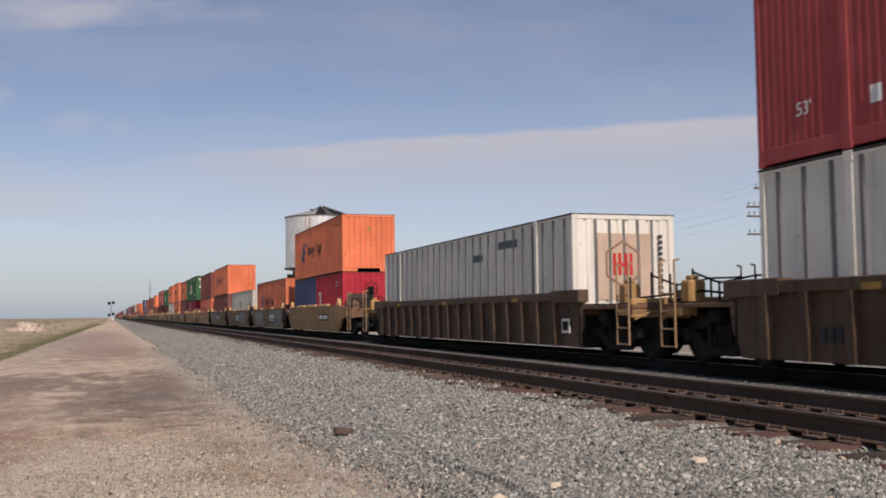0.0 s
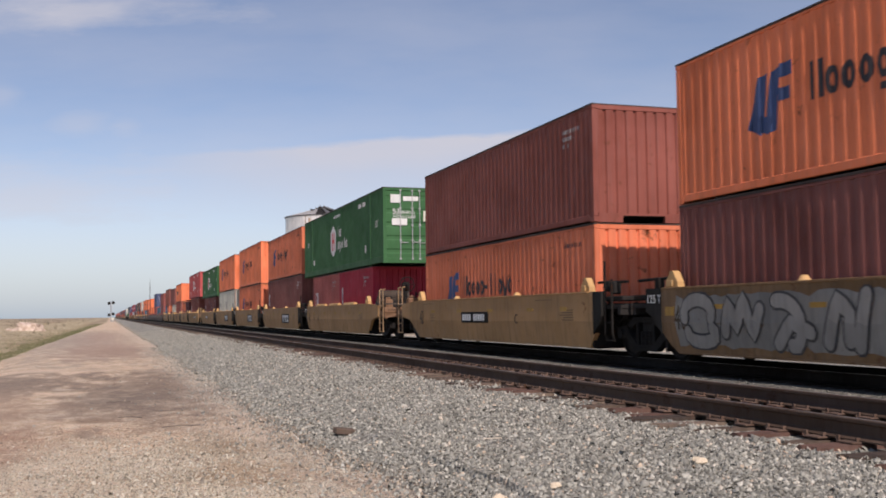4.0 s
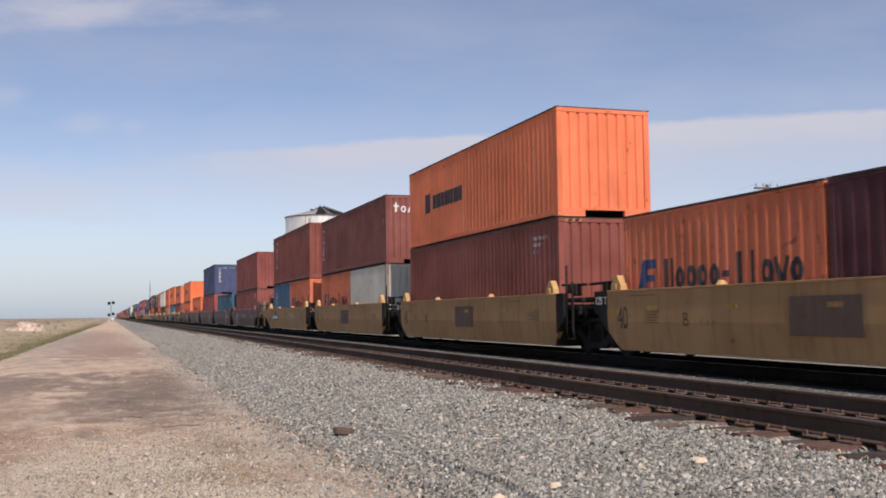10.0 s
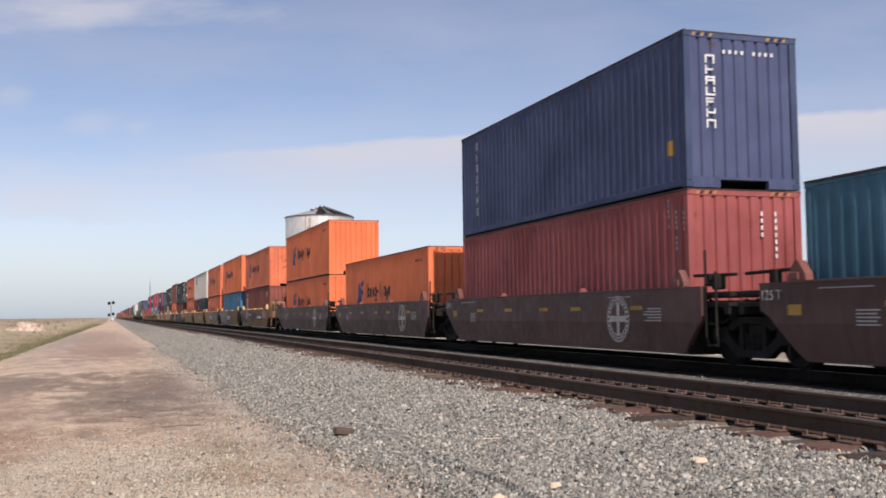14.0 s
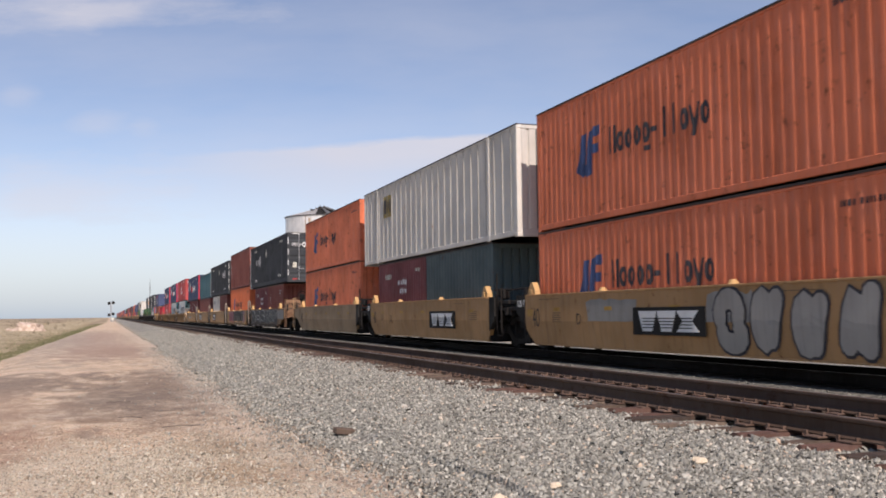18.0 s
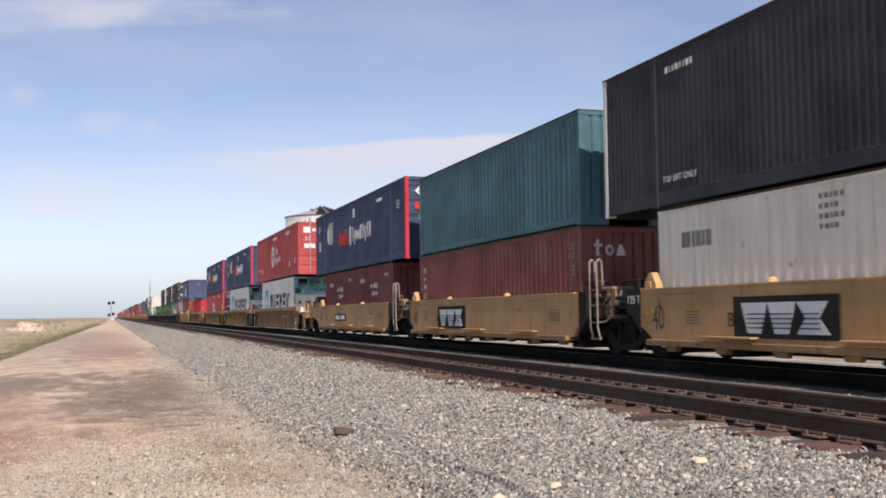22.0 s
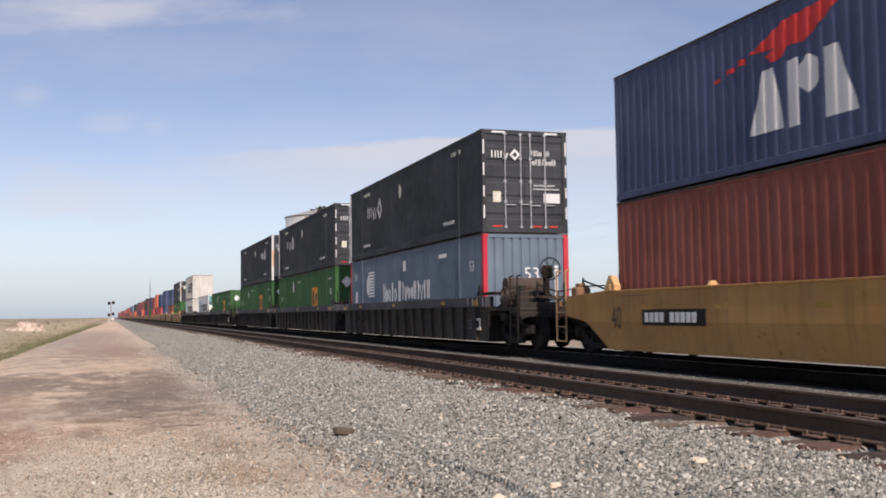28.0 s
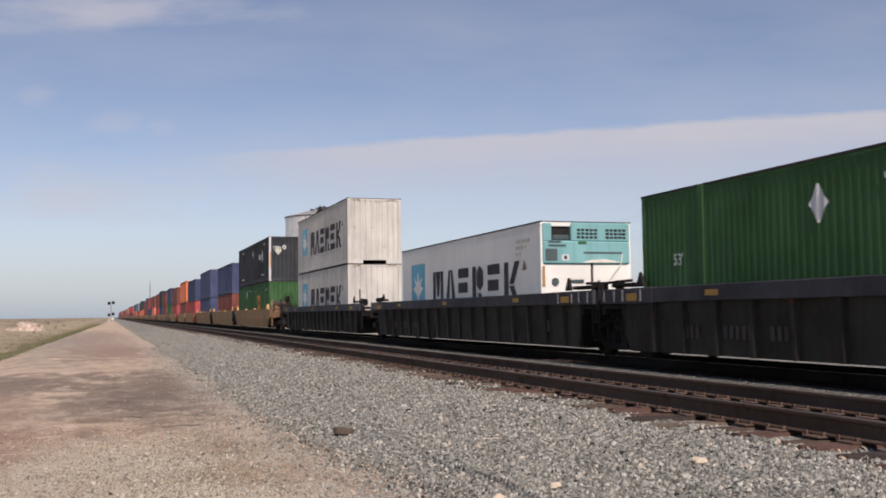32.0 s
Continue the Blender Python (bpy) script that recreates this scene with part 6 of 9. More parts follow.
def end_gear(parent, y, d, material):
    """Beam, posts, valve box, pipes and lever that crowd an open end platform. y: its outer edge."""
    part("end_beam", Shape().box(-1.42, 1.42, min(y - d * 0.12, y - d * 0.02), max(y - d * 0.12, y - d * 0.02), 0.82, 1.2, 0.02).box(-1.42, -1.1, min(y - d * 0.7, y - d * 0.12), max(y - d * 0.7, y - d * 0.12), 0.86, 1.02, 0.02), material, parent, "grimy end beam")
    part("valve_box", Shape().box(-1.3, -0.95, y - d * 0.62 - 0.16, y - d * 0.62 + 0.16, 1.08, 1.5, 0.04).box(-1.22, -1.05, y - d * 0.62 - 0.1, y - d * 0.62 + 0.1, 1.5, 1.58, 0.02), material, parent)
    for x, h in ((-1.34, 1.62), (-0.86, 1.72), (-0.3, 1.5), (0.5, 1.62), (1.2, 1.66)):
        part("stanchion", Shape().tube((x, y - d * 0.2, 1.06), (x, y - d * 0.2, h), 0.024, 6), STEEL, parent)
    part("cross_rail", Shape().path([(-0.86, y - d * 0.2, 1.66), (-0.3, y - d * 0.2, 1.46), (0.5, y - d * 0.2, 1.6), (1.2, y - d * 0.2, 1.62)], 0.02), STEEL, parent)
    part("air_hose", Shape().path([(-0.55, y - d * 0.05, 0.95), (-0.52, y + d * 0.12, 0.72), (-0.45, y + d * 0.3, 0.46), (-0.35, y + d * 0.5, 0.38)], 0.03), STEEL, parent)
    part("lever_rod", Shape().path([(-1.4, y + d * 0.02, 0.78), (-1.1, y + d * 0.08, 0.92), (-0.3, y + d * 0.12, 0.98), (-0.1, y + d * 0.3, 0.98)], 0.016), material, parent)


def brake_stand(parent, y, material, sx=1):
    """Hand-brake wheel, air reservoir and grab bars on an open end platform."""
    post = part("brake_stand", Shape().box(-0.07, 0.07, y - 0.06, y + 0.06, 1.05, 1.95, 0.015).box(-0.15, 0.15, y - 0.13, y + 0.0, 1.82, 2.15, 0.04), STEEL, parent, at=pose(-0.45 * sx, 0, 0))
    w = Shape().ring((0, y - 0.25, 2.05), (0, 1, 0), 0.28, 0.018, 20, 6)
    for k in range(6):
        a = k * math.pi / 3
        w.tube((0, y - 0.25, 2.05), (0.28 * math.cos(a), y - 0.25, 2.05 + 0.28 * math.sin(a)), 0.012, 5)
    w.tube((0, y - 0.3, 2.05), (0, y - 0.05, 2.05), 0.035, 8)
    tagged(part("brake_wheel", w, STEEL, post), kind="stuff")
    part("air_reservoir", Shape().tube((-1.25, y + 0.85, 1.66), (-0.1, y + 0.85, 1.66), 0.2, 16).ring((-0.95, y + 0.85, 1.66), (1, 0, 0), 0.202, 0.014, 16, 5).ring((-0.4, y + 0.85, 1.66), (1, 0, 0), 0.202, 0.014, 16, 5), RUST_TAN if material == TAN_DIRTY else GRIME, parent)
    part("brake_cylinder", Shape().tube((-1.3, y + 0.15, 1.28), (-1.3, y + 0.75, 1.28), 0.15, 14).tube((-1.3, y - 0.25, 1.28), (-1.3, y + 0.15, 1.28), 0.03, 8).box(-1.42, -1.18, y + 0.3, y + 0.6, 1.06, 1.2, 0.02), GRIME, parent)
    part("rack", Shape().box(-1.3, -0.1, y + 0.66, y + 0.72, 1.08, 1.56).box(-1.3, -0.1, y + 0.98, y + 1.04, 1.08, 1.56).box(-1.35, 0.0, y - 0.4, y - 0.34, 1.3, 1.36).path([(-1.35, y - 0.37, 1.33), (-1.35, y + 0.7, 1.62), (-1.35, y + 1.0, 1.4)], 0.02), GRIME, parent)
    part("brake_valve", Shape().box(-1.2, -0.75, y + 0.25, y + 0.55, 1.1, 1.5, 0.04).tube((-1.0, y + 0.4, 1.5), (-1.0, y + 0.4, 1.62), 0.12, 10).path([(-0.75, y + 0.4, 1.3), (-0.3, y + 0.3, 1.45), (0.1, y + 0.2, 1.2), (0.6, y + 0.3, 1.25)], 0.025), STEEL, parent)
    part("brake_pipe", Shape().path([(-1.35, y + 1.1, 1.12), (-1.2, y + 0.6, 1.28), (-1.25, y, 1.16), (-0.9, y - 0.3, 1.2)], 0.02).path([(1.2, y + 1.0, 1.2), (0.9, y + 0.4, 1.4), (0.4, y, 1.3)], 0.02), STEEL, parent)


def handrails(parent, y, sx, material):
    """A ladder and two upright grab bars at a corner, with a stirrup step below."""
    x = sx * 1.46
    for dy in (-0.24, 0.24):
        part("grab_bar", Shape().path([(x, y + dy, 0.28), (x, y + dy, 1.86), (x - sx * 0.1, y + dy, 1.88)], 0.021), material, parent)
    for z in (0.3, 0.62, 0.94, 1.26):
        part("step", shared(("step", 0), lambda: Shape().tube((0, -0.24, 0), (0, 0.24, 0), 0.016, 6)), material, parent, at=pose(x, y, z))


def platform(parent, y0, y1, material, grate=True):
    """Walkway and cross members between the well and the coupler or joint."""
    a, b = min(y0, y1), max(y0, y1)
    part("end_platform", Shape().box(-1.42, 1.42, a, b, 1.0, 1.08, 0.01).box(-0.35, 0.35, a, b, 0.78, 1.0, 0.02).box(-1.42, 1.42, a + 0.02, a + 0.14, 0.88, 1.06).box(-1.42, 1.42, b - 0.14, b - 0.02, 0.88, 1.06), material, parent)
    s = Shape()
    for k in range(int((b - a) / 0.09)):
        s.box(-1.3, 1.3, a + 0.02 + k * 0.09, a + 0.05 + k * 0.09, 1.08, 1.11)
    part("grating", s, STEEL, parent)


def coupler(parent, y, d):
    part("coupler", Shape().box(-0.12, 0.12, min(y, y + d * 0.75), max(y, y + d * 0.75), 0.72, 0.95, 0.02).box(-0.2, 0.16, min(y + d * 0.62, y + d * 0.95), max(y + d * 0.62, y + d * 0.95), 0.66, 1.0, 0.05).path([(0.5, y, 0.9), (0.45, y + d * 0.4, 0.55), (0.3, y + d * 0.9, 0.5)], 0.03), STEEL, parent)


def flat_mark(parent, name, s0, s1, z0, z1, y_far, material, x=-HALF, label=""):
    return part(name, Shape().box(x - 0.008, x - 0.003, y_far - s1, y_far - s0, z0, z1), material, parent, label)


def ring_of(x0, x1, z0, z1, a0=0, a1=360, n=12):
    return [((x0 + x1) / 2 + (x1 - x0) / 2 * math.cos(radians(a0 + (a1 - a0) * k / n)), (z0 + z1) / 2 + (z1 - z0) / 2 * math.sin(radians(a0 + (a1 - a0) * k / n))) for k in range(n + 1)]


# fat brush strokes of the sprayed pieces, each in a unit square
BRUSH = {
    "N": [[(0.05, 0), (0.0, 1)], [(0.0, 1), (0.85, 0)], [(0.85, 0), (0.9, 1)]],
    "O": [ring_of(0.02, 0.9, 0, 1)],
    "C": [ring_of(0.0, 0.95, 0, 1, 50, 310)],
    "S": [ring_of(0.1, 0.85, 0.48, 1, 20, 270, 8) + ring_of(0.05, 0.85, 0, 0.48, 90, -160, 8)],
    "R": [[(0.05, 0), (0.05, 1)], ring_of(-0.4, 0.85, 0.42, 1, 90, -90, 8), [(0.3, 0.42), (0.85, 0)]],
    "U": [[(0, 1)] + ring_of(0.0, 0.8, 0, 0.6, 180, 360, 8) + [(0.8, 1)]],
    "T": [[(0, 0.97), (0.9, 1.0)], [(0.45, 0.97), (0.45, 0)]],
    "E": [ring_of(0.0, 0.9, 0, 1, 30, 320), [(0.1, 0.5), (0.7, 0.55)]],
    # flourishes that are no letters
    "1": [ring_of(-0.3, 0.75, -0.1, 1.0, 100, -60, 10), [(0.15, 0.1), (0.5, 0.55), (0.95, 0.35)]],
    "2": [ring_of(0.05, 0.5, 0.0, 0.95), [(0.55, 0.1), (0.85, 0.9)]],
    "3": [[(0.0, 0.2), (0.12, 0.85), (0.35, 0.3), (0.55, 0.95), (0.8, 0.15), (1.0, 0.7)]],
    "4": [ring_of(0.0, 0.9, 0.35, 1.0, 200, -20, 8), ring_of(0.1, 1.0, 0.0, 0.4, 170, 400, 8)],
    "5": [[(0.05, 0.05), (0.3, 0.9), (0.55, 0.6), (0.5, 0.1)], [(0.7, 0.0), (0.9, 1.0)]],
    ".": [ring_of(0.2, 0.7, 0.62, 1.0)],
    "!": [[(0.3, 1), (0.35, 0.4)], [(0.38, 0.08), (0.4, 0.0)]],
}


def piece(parent, text, y_far, y_near, fat, rim, fill, edge, z0=0.27, z1=1.27, folded=True, lean=0.0):
    """A sprayed piece: fat brush strokes with a rim, from y_far towards y_near."""
    step = (y_far - y_near) / len(text)
    for name, w, colour, lift0 in (("piece_rim", fat + rim, edge, 0.012), ("piece_fill", fat, fill, 0.022)):
        s, lift = Shape(), lift0
        for k, c in enumerate(text):
            lo, hi = z0 + fat + rim * 0.6, z1 - fat - rim * 0.6
            dz = 0.05 * math.sin(k * 2.3)
            for line in BRUSH[c]:
                pts = []
                for (xa, za), (xb, zb) in zip(line, line[1:]):
                    m_ = max(1, int(math.hypot((xb - xa) * step, (zb - za) * (hi - lo)) / 0.1))
                    pts += [(xa + (xb - xa) * q / m_, za + (zb - za) * q / m_) for q in range(m_)]
                pts.append(line[-1])
                world = [(y_far - k * step - fat - rim - (x + lean * z) * (step - 2 * fat - 1.4 * rim), min(hi, max(lo, lo + z * (hi - lo) + dz))) for x, z in pts]
                left, right = [], []
                for i_, (y, z) in enumerate(world):
                    a, b = world[max(0, i_ - 1)], world[min(len(world) - 1, i_ + 1)]
                    d = Vector((b[0] - a[0], b[1] - a[1]))
                    d = d.normalized() if d.length > 1e-6 else Vector((1, 0))
                    for side_, bag in ((1, left), (-1, right)):
                        zz = min(z1, max(z0, z + side_ * d.x * w))
                        bag.append((-HALF - lift + (max(0.0, FOLD - zz) * 0.13 if folded else 0), y - side_ * d.y * w, zz))
                n_ = len(world)
                s.add(left + right, [(q, q + 1, n_ + q + 1, n_ + q) for q in range(n_ - 1)])
                for y, z in (world[0], world[-1]):
                    disc = [(y + w * math.cos(q * math.pi / 5), min(z1, max(z0, z + w * math.sin(q * math.pi / 5)))) for q in range(10)]
                    s.add([(-HALF - lift - 0.0004 + (max(0.0, FOLD - zz) * 0.13 if folded else 0), yy, zz) for yy, zz in disc], [tuple(range(10))])
                lift += 0.0006
        tagged(part(name, s, colour, parent, "sprayed graffiti"), kind="stuff")


def sprayed_patch(parent, y_far, y_near, z0, z1, colour, seed, folded=True, lift=0.006):
    """A sprayed ground with an uneven outline."""
    rg = random.Random(seed)
    n_ = max(5, int((y_far - y_near) / 0.2))
    s, rows_ = Shape(), []
    for r, z in enumerate((z0, min(max(FOLD, z0 + 0.01), z1 - 0.01), z1)):
        rows_ += [(y_near + (y_far - y_near) * i / n_ + (rg.uniform(-0.1, 0.1) if i in (0, n_) else 0), z + (abs(rg.gauss(0, 0.045)) if r == 0 else -abs(rg.gauss(0, 0.045)) if r == 2 else 0)) for i in range(n_ + 1)]
    m_ = n_ + 1
    s.add([(-HALF - lift + (max(0.0, FOLD - z) * 0.13 if folded else 0), y, z) for y, z in rows_], [(r * m_ + i, r * m_ + i + 1, (r + 1) * m_ + i + 1, (r + 1) * m_ + i) for r in (0, 1) for i in range(n_)])
    part("sprayed_patch", s, colour, parent, "uneven sprayed patch")


def well_car(kind, half, near_open, far_open, pitch, paintwork, label):
    """One unit of a well car. half: half the length of its side sills. near_open, far_open: ends with a coupler; other ends share a bogie."""
    ob = thing("well_car", label, "rail car", "well cars")
    y0, y1 = -half, half
    side = paintwork
    if kind == "smooth":
        sm = shared(("side_sill", half, near_open, far_open, kind), lambda: folded_plate(sill_outline(y0, y1, near_open, far_open, SILL_Z0, SILL_Z1)))
        lip = shared(("top_flange", half, kind), lambda: Shape().box(-0.02, 0.2, y0, y1, SILL_Z1 - 0.03, SILL_Z1 + 0.012, 0.006))
        low = shared(("bottom_flange", half, kind), lambda: Shape().box(0.06, 0.32, y0 + 0.5, y1 - 0.5, SILL_Z0 - 0.002, SILL_Z0 + 0.03, 0.006))
        for sx in (-1, 1):
            at = pose(-HALF, 0, 0) if sx < 0 else pose(HALF, 0, 0, 0, 0, 180)
            me = sm if sx < 0 else shared(("side_sill", half, far_open, near_open, kind), lambda: folded_plate(sill_outline(y0, y1, far_open, near_open, SILL_Z0, SILL_Z1)))
            sp = part("side_sill", me, side, ob, at=at)
            part("top_flange", lip, side, sp)
            part("bottom_flange", low, side, sp)
    elif kind == "sill":      # smooth plate over a bracketed lower sill
        sm = shared(("side_sill", half, near_open, far_open, kind), lambda: Shape().prism(sill_outline(y0, y1, near_open, far_open, SILL_Z0 + 0.22, SILL_Z1, True), 0, 0.10, "x"))
        lip = shared(("top_flange", half, kind), lambda: Shape().box(-0.02, 0.2, y0, y1, SILL_Z1 - 0.03, SILL_Z1 + 0.012, 0.006))

        def lower():
            s = Shape().box(-0.10, 0.14, y0 + 0.3, y1 - 0.3, SILL_Z0 + 0.13, SILL_Z0 + 0.24, 0.012)
            k = y0 + 0.5
            while k < y1 - 1.0:
                s.prism([(k, SILL_Z0 + 0.15), (k + 0.07, SILL_Z0 + 0.03), (k + 0.33, SILL_Z0 + 0.03), (k + 0.4, SILL_Z0 + 0.15)], -0.01, 0.1, "x")
                k += 1.55
            return s

        step = shared(("foot_board", 0), lambda: Shape().box(-0.16, 0.0, -0.75, 0.75, 0, 0.035, 0.006))
        low = shared(("lower_sill", half, kind), lower)
        for sx in (-1, 1):
            at = pose(-HALF, 0, 0) if sx < 0 else pose(HALF, 0, 0, 0, 0, 180)
            sp = part("side_sill", sm if sx < 0 else shared(("side_sill", half, far_open, near_open, kind), lambda: Shape().prism(sill_outline(y0, y1, far_open, near_open, SILL_Z0 + 0.22, SILL_Z1, True), 0, 0.10, "x")), side, ob, at=at)
            part("top_flange", lip, side, sp)
            part("lower_sill", low, GRIME if side == TAN_DIRTY else TAN_RIB, sp)
            for k in range(3):
                part("foot_board", step, GRIME if side == TAN_DIRTY else side, sp, at=pose(-0.02, -3.6 + k * 3.5, SILL_Z0 + 0.30))
    else:                     # ribbed sides under a heavy top chord
        sm = shared(("side_sill", half, near_open, far_open, kind), lambda: Shape().prism(rib_outline(y0, y1, near_open, far_open), 0.085, 0.15, "x"))
        deep, broad = (0.25, 0.0) if side == CAR_BLACK else (0.16, 0.035 if side == RIB_DARK else 0.0)
        lip = 0.035 if side == CAR_BLACK else 0.07
        chord = shared(("top_chord", half, deep, near_open, far_open), lambda: Shape().box(-0.03, 0.2, y0 + 1.2, y1 - 1.2, SILL_Z1 - deep, SILL_Z1 + 0.03, 0.015).box(-0.036, 0.22, y0 - (0.2 if near_open else 0.82), y0 + 1.25, SILL_Z1 - deep - lip + 0.02, SILL_Z1 + lip, 0.015).box(-0.036, 0.22, y1 - 1.25, y1 + (0.2 if far_open else 0.82), SILL_Z1 - deep - lip + 0.02, SILL_Z1 + lip, 0.015))
        rib = shared(("rib", broad), lambda: rib_mesh(broad))
        for sx in (-1, 1):
            at = pose(-HALF, 0, 0) if sx < 0 else pose(HALF, 0, 0, 0, 0, 180)
            me = sm if sx < 0 else shared(("side_sill", half, far_open, near_open, kind), lambda: Shape().prism(rib_outline(y0, y1, far_open, near_open), 0.085, 0.15, "x"))
            sp = part("side_sill", me, side, ob, at=at)
            part("top_chord", chord, CHORD_GREY if side == CAR_BLACK else side, sp)
            k, step = (y1 - 0.85 - 16 * 0.95, 0.95) if broad else (y0 + 0.72, 1.02)
            while k < y1 - 0.6 and sx < 0:
                part("rib", rib, side, sp, at=pose(0, k, 0))
                k += step
    if kind != "ribbed" and paintwork != CAR_BROWN:
        # black castings that carry the shared bogie, at the ends of the painted plate
        z1, z0 = SILL_Z1 + 0.004, SILL_Z0
        if not far_open:
            part("end_casting", Shape().prism([(y1 + 0.03, z1), (y1 + OVER + 0.01, z1), (y1 + OVER + 0.01, z1 - 0.43), (y1 + OVER - 0.22, z1 - 0.53), (y1 + 0.03, 0.535)], -HALF - 0.006, -HALF + 0.12, "x"), BLACK, ob, "sooty black casting")
        if not near_open:
            part("end_casting", Shape().prism([(y0 - 0.2, z1), (y0 - OVER - 0.01, z1), (y0 - OVER - 0.01, z1 - 0.51), (y0 - OVER + 0.11, z1 - 0.67), (y0 - 0.2, z0 + 0.29)], -HALF - 0.006, -HALF + 0.12, "x"), BLACK, ob, "sooty black casting")
    fl = shared(("well_floor", half), lambda: Shape().box(-1.3, 1.3, y0, y0 + 0.6, WELL_FLOOR - 0.10, WELL_FLOOR - 0.01, 0.03).box(-1.3, 1.3, y1 - 0.6, y1, WELL_FLOOR - 0.10, WELL_FLOOR - 0.01, 0.03).box(-1.3, 1.3, -0.3, 0.3, WELL_FLOOR - 0.09, WELL_FLOOR - 0.01, 0.03).box(-1.3, 1.3, y0 * 0.55, y0 * 0.55 + 0.35, WELL_FLOOR - 0.09, WELL_FLOOR - 0.01, 0.03).box(-1.3, 1.3, y1 * 0.55, y1 * 0.55 + 0.35, WELL_FLOOR - 0.09, WELL_FLOOR - 0.01, 0.03).box(-0.9, -0.75, y0, y1, WELL_FLOOR - 0.045, WELL_FLOOR - 0.012).box(0.75, 0.9, y0, y1, WELL_FLOOR - 0.045, WELL_FLOOR - 0.012))
    part("well_floor", fl, STEEL, ob)
    bulk = shared(("bulkhead", 0), lambda: Shape().box(-1.42, 1.42, 0, 0.08, 0.2, 1.12, 0.01))
    for y in (y0 - 0.06, y1 - 0.02):
        part("bulkhead", bulk, STEEL, ob, at=pose(0, y, 0))
    end = pitch / 2
    for d, is_open in ((-1, near_open), (1, far_open)):
        inner = d * half
        outer = d * (half + EXT if is_open else end - 0.15)
        platform(ob, inner, outer, (RUST_TAN if side != CAR_BROWN and side != CAR_BLACK else side) if is_open else STEEL)
        if is_open:
            coupler(ob, outer, d)
            end_gear(ob, outer, d, END_OCHRE if side in (RIB_DARK, TAN_RIB) else RUST_TAN if side != CAR_BROWN and side != CAR_BLACK else CAR_BLACK if side == CAR_BLACK else GRIME)
            if d < 0 and kind != "ribbed":
                brake_stand(ob, outer - d * 0.55, side, 1)
            for sx in (-1, 1):
                handrails(ob, outer - d * 0.3, sx, RAIL_TAN if side in (TAN, SILL_TAN, DUSTY_TAN, SINGLE_YELLOW, RIB_DARK, TAN_RIB) else RUST_TAN if side == TAN_DIRTY else STEEL if side == CAR_BLACK else GRIME)
            part("end_rigging", Shape().path([(-1.2, outer - d * 0.1, 1.12), (-1.15, outer - d * 0.9, 1.3), (-0.6, outer - d * 1.3, 1.22), (0.2, outer - d * 1.0, 1.3)], 0.022).path([(-1.3, outer - d * 0.5, 0.75), (-1.0, outer - d * 0.7, 0.5), (-0.9, outer - d * 1.5, 0.62)], 0.02).box(-1.3, -1.0, outer - d * 1.5 - 0.2, outer - d * 1.5 + 0.2, 0.72, 0.98, 0.04).box(-0.9, 0.4, outer - d * 0.08 - 0.05, outer - d * 0.08 + 0.05, 0.8, 1.02, 0.01), STEEL, ob)
            bogie(ob, d * (half + 1.05))
        else:
            # hoses, arms and, at the near end, a ladder beside the shared bogie
            if d < 0 and kind == "sill":
                yl = -half - OVER
                s = Shape()
                for dy in (0.04, 0.36):
                    s.path([(-1.30, yl - dy, 1.50), (-1.32, yl - dy, 1.98), (-1.38, yl - dy, 2.05), (-1.44, yl - dy, 1.98), (-1.44, yl - dy - 0.02, 0.62), (-1.42, yl - dy - 0.1, 0.36)], 0.022)
                for z in (0.38, 0.72, 1.08, 1.40):
                    s.tube((-1.43, yl - 0.04, z), (-1.43, yl - 0.38, z), 0.018, 5)
                part("ladder", s, PIPE_GREY, ob, "bent pipe ladder in worn pale paint")
                part("brake_box", Shape().box(-1.36, -1.05, yl - 0.36, yl - 0.02, 0.80, 1.32, 0.03).box(-1.30, -1.10, yl - 0.28, yl - 0.08, 1.32, 1.62, 0.05), RUST_TAN, ob, "rusty tan brake box")
                part("end_bracket", Shape().box(-1.30, -0.9, yl - 0.72, yl - 0.50, 0.80, 1.42, 0.03).box(-1.34, -0.6, yl - 0.86, yl - 0.40, 1.40, 1.46, 0.01).prism([(yl - 0.95, 1.02), (yl - 0.9, 1.4), (yl - 0.8, 1.4), (yl - 0.8, 1.02)], -1.3, -1.1, "x"), RAIL_TAN, ob, "worn tan end bracket")
                part("air_hose", Shape().path([(-1.42, yl - 0.40, 0.72), (-1.42, yl - 0.70, 0.74), (-1.40, yl - 0.95, 0.86), (-1.36, yl - 1.15, 1.12), (-1.34, yl - 1.25, 1.36)], 0.021).path([(-1.40, yl - 0.42, 1.0), (-1.38, yl - 0.8, 1.3)], 0.018), PIPE_GREY, ob, "pale curved air hose")
            elif d < 0:
                s = Shape()
                for dy in (OVER + 0.06, OVER + 0.36):
                    s.path([(-1.44, -half - dy, 1.98 if dy < OVER + 0.1 else 1.6), (-1.44, -half - dy, 0.5), (-1.36, -half - dy + 0.06, 0.34)], 0.024)
                for z in (0.36, 0.72, 1.08, 1.40):
                    s.tube((-1.43, -half - OVER - 0.06, z), (-1.43, -half - OVER - 0.36, z), 0.018, 5)
                part("ladder", s, SINGLE_YELLOW if side == TAN_RIB else STEEL, ob)
                part("hose_box", Shape().box(-1.34, -1.16, -half - OVER - 0.28, -half - OVER - 0.06, 1.3, 1.56, 0.03), STEEL, ob)
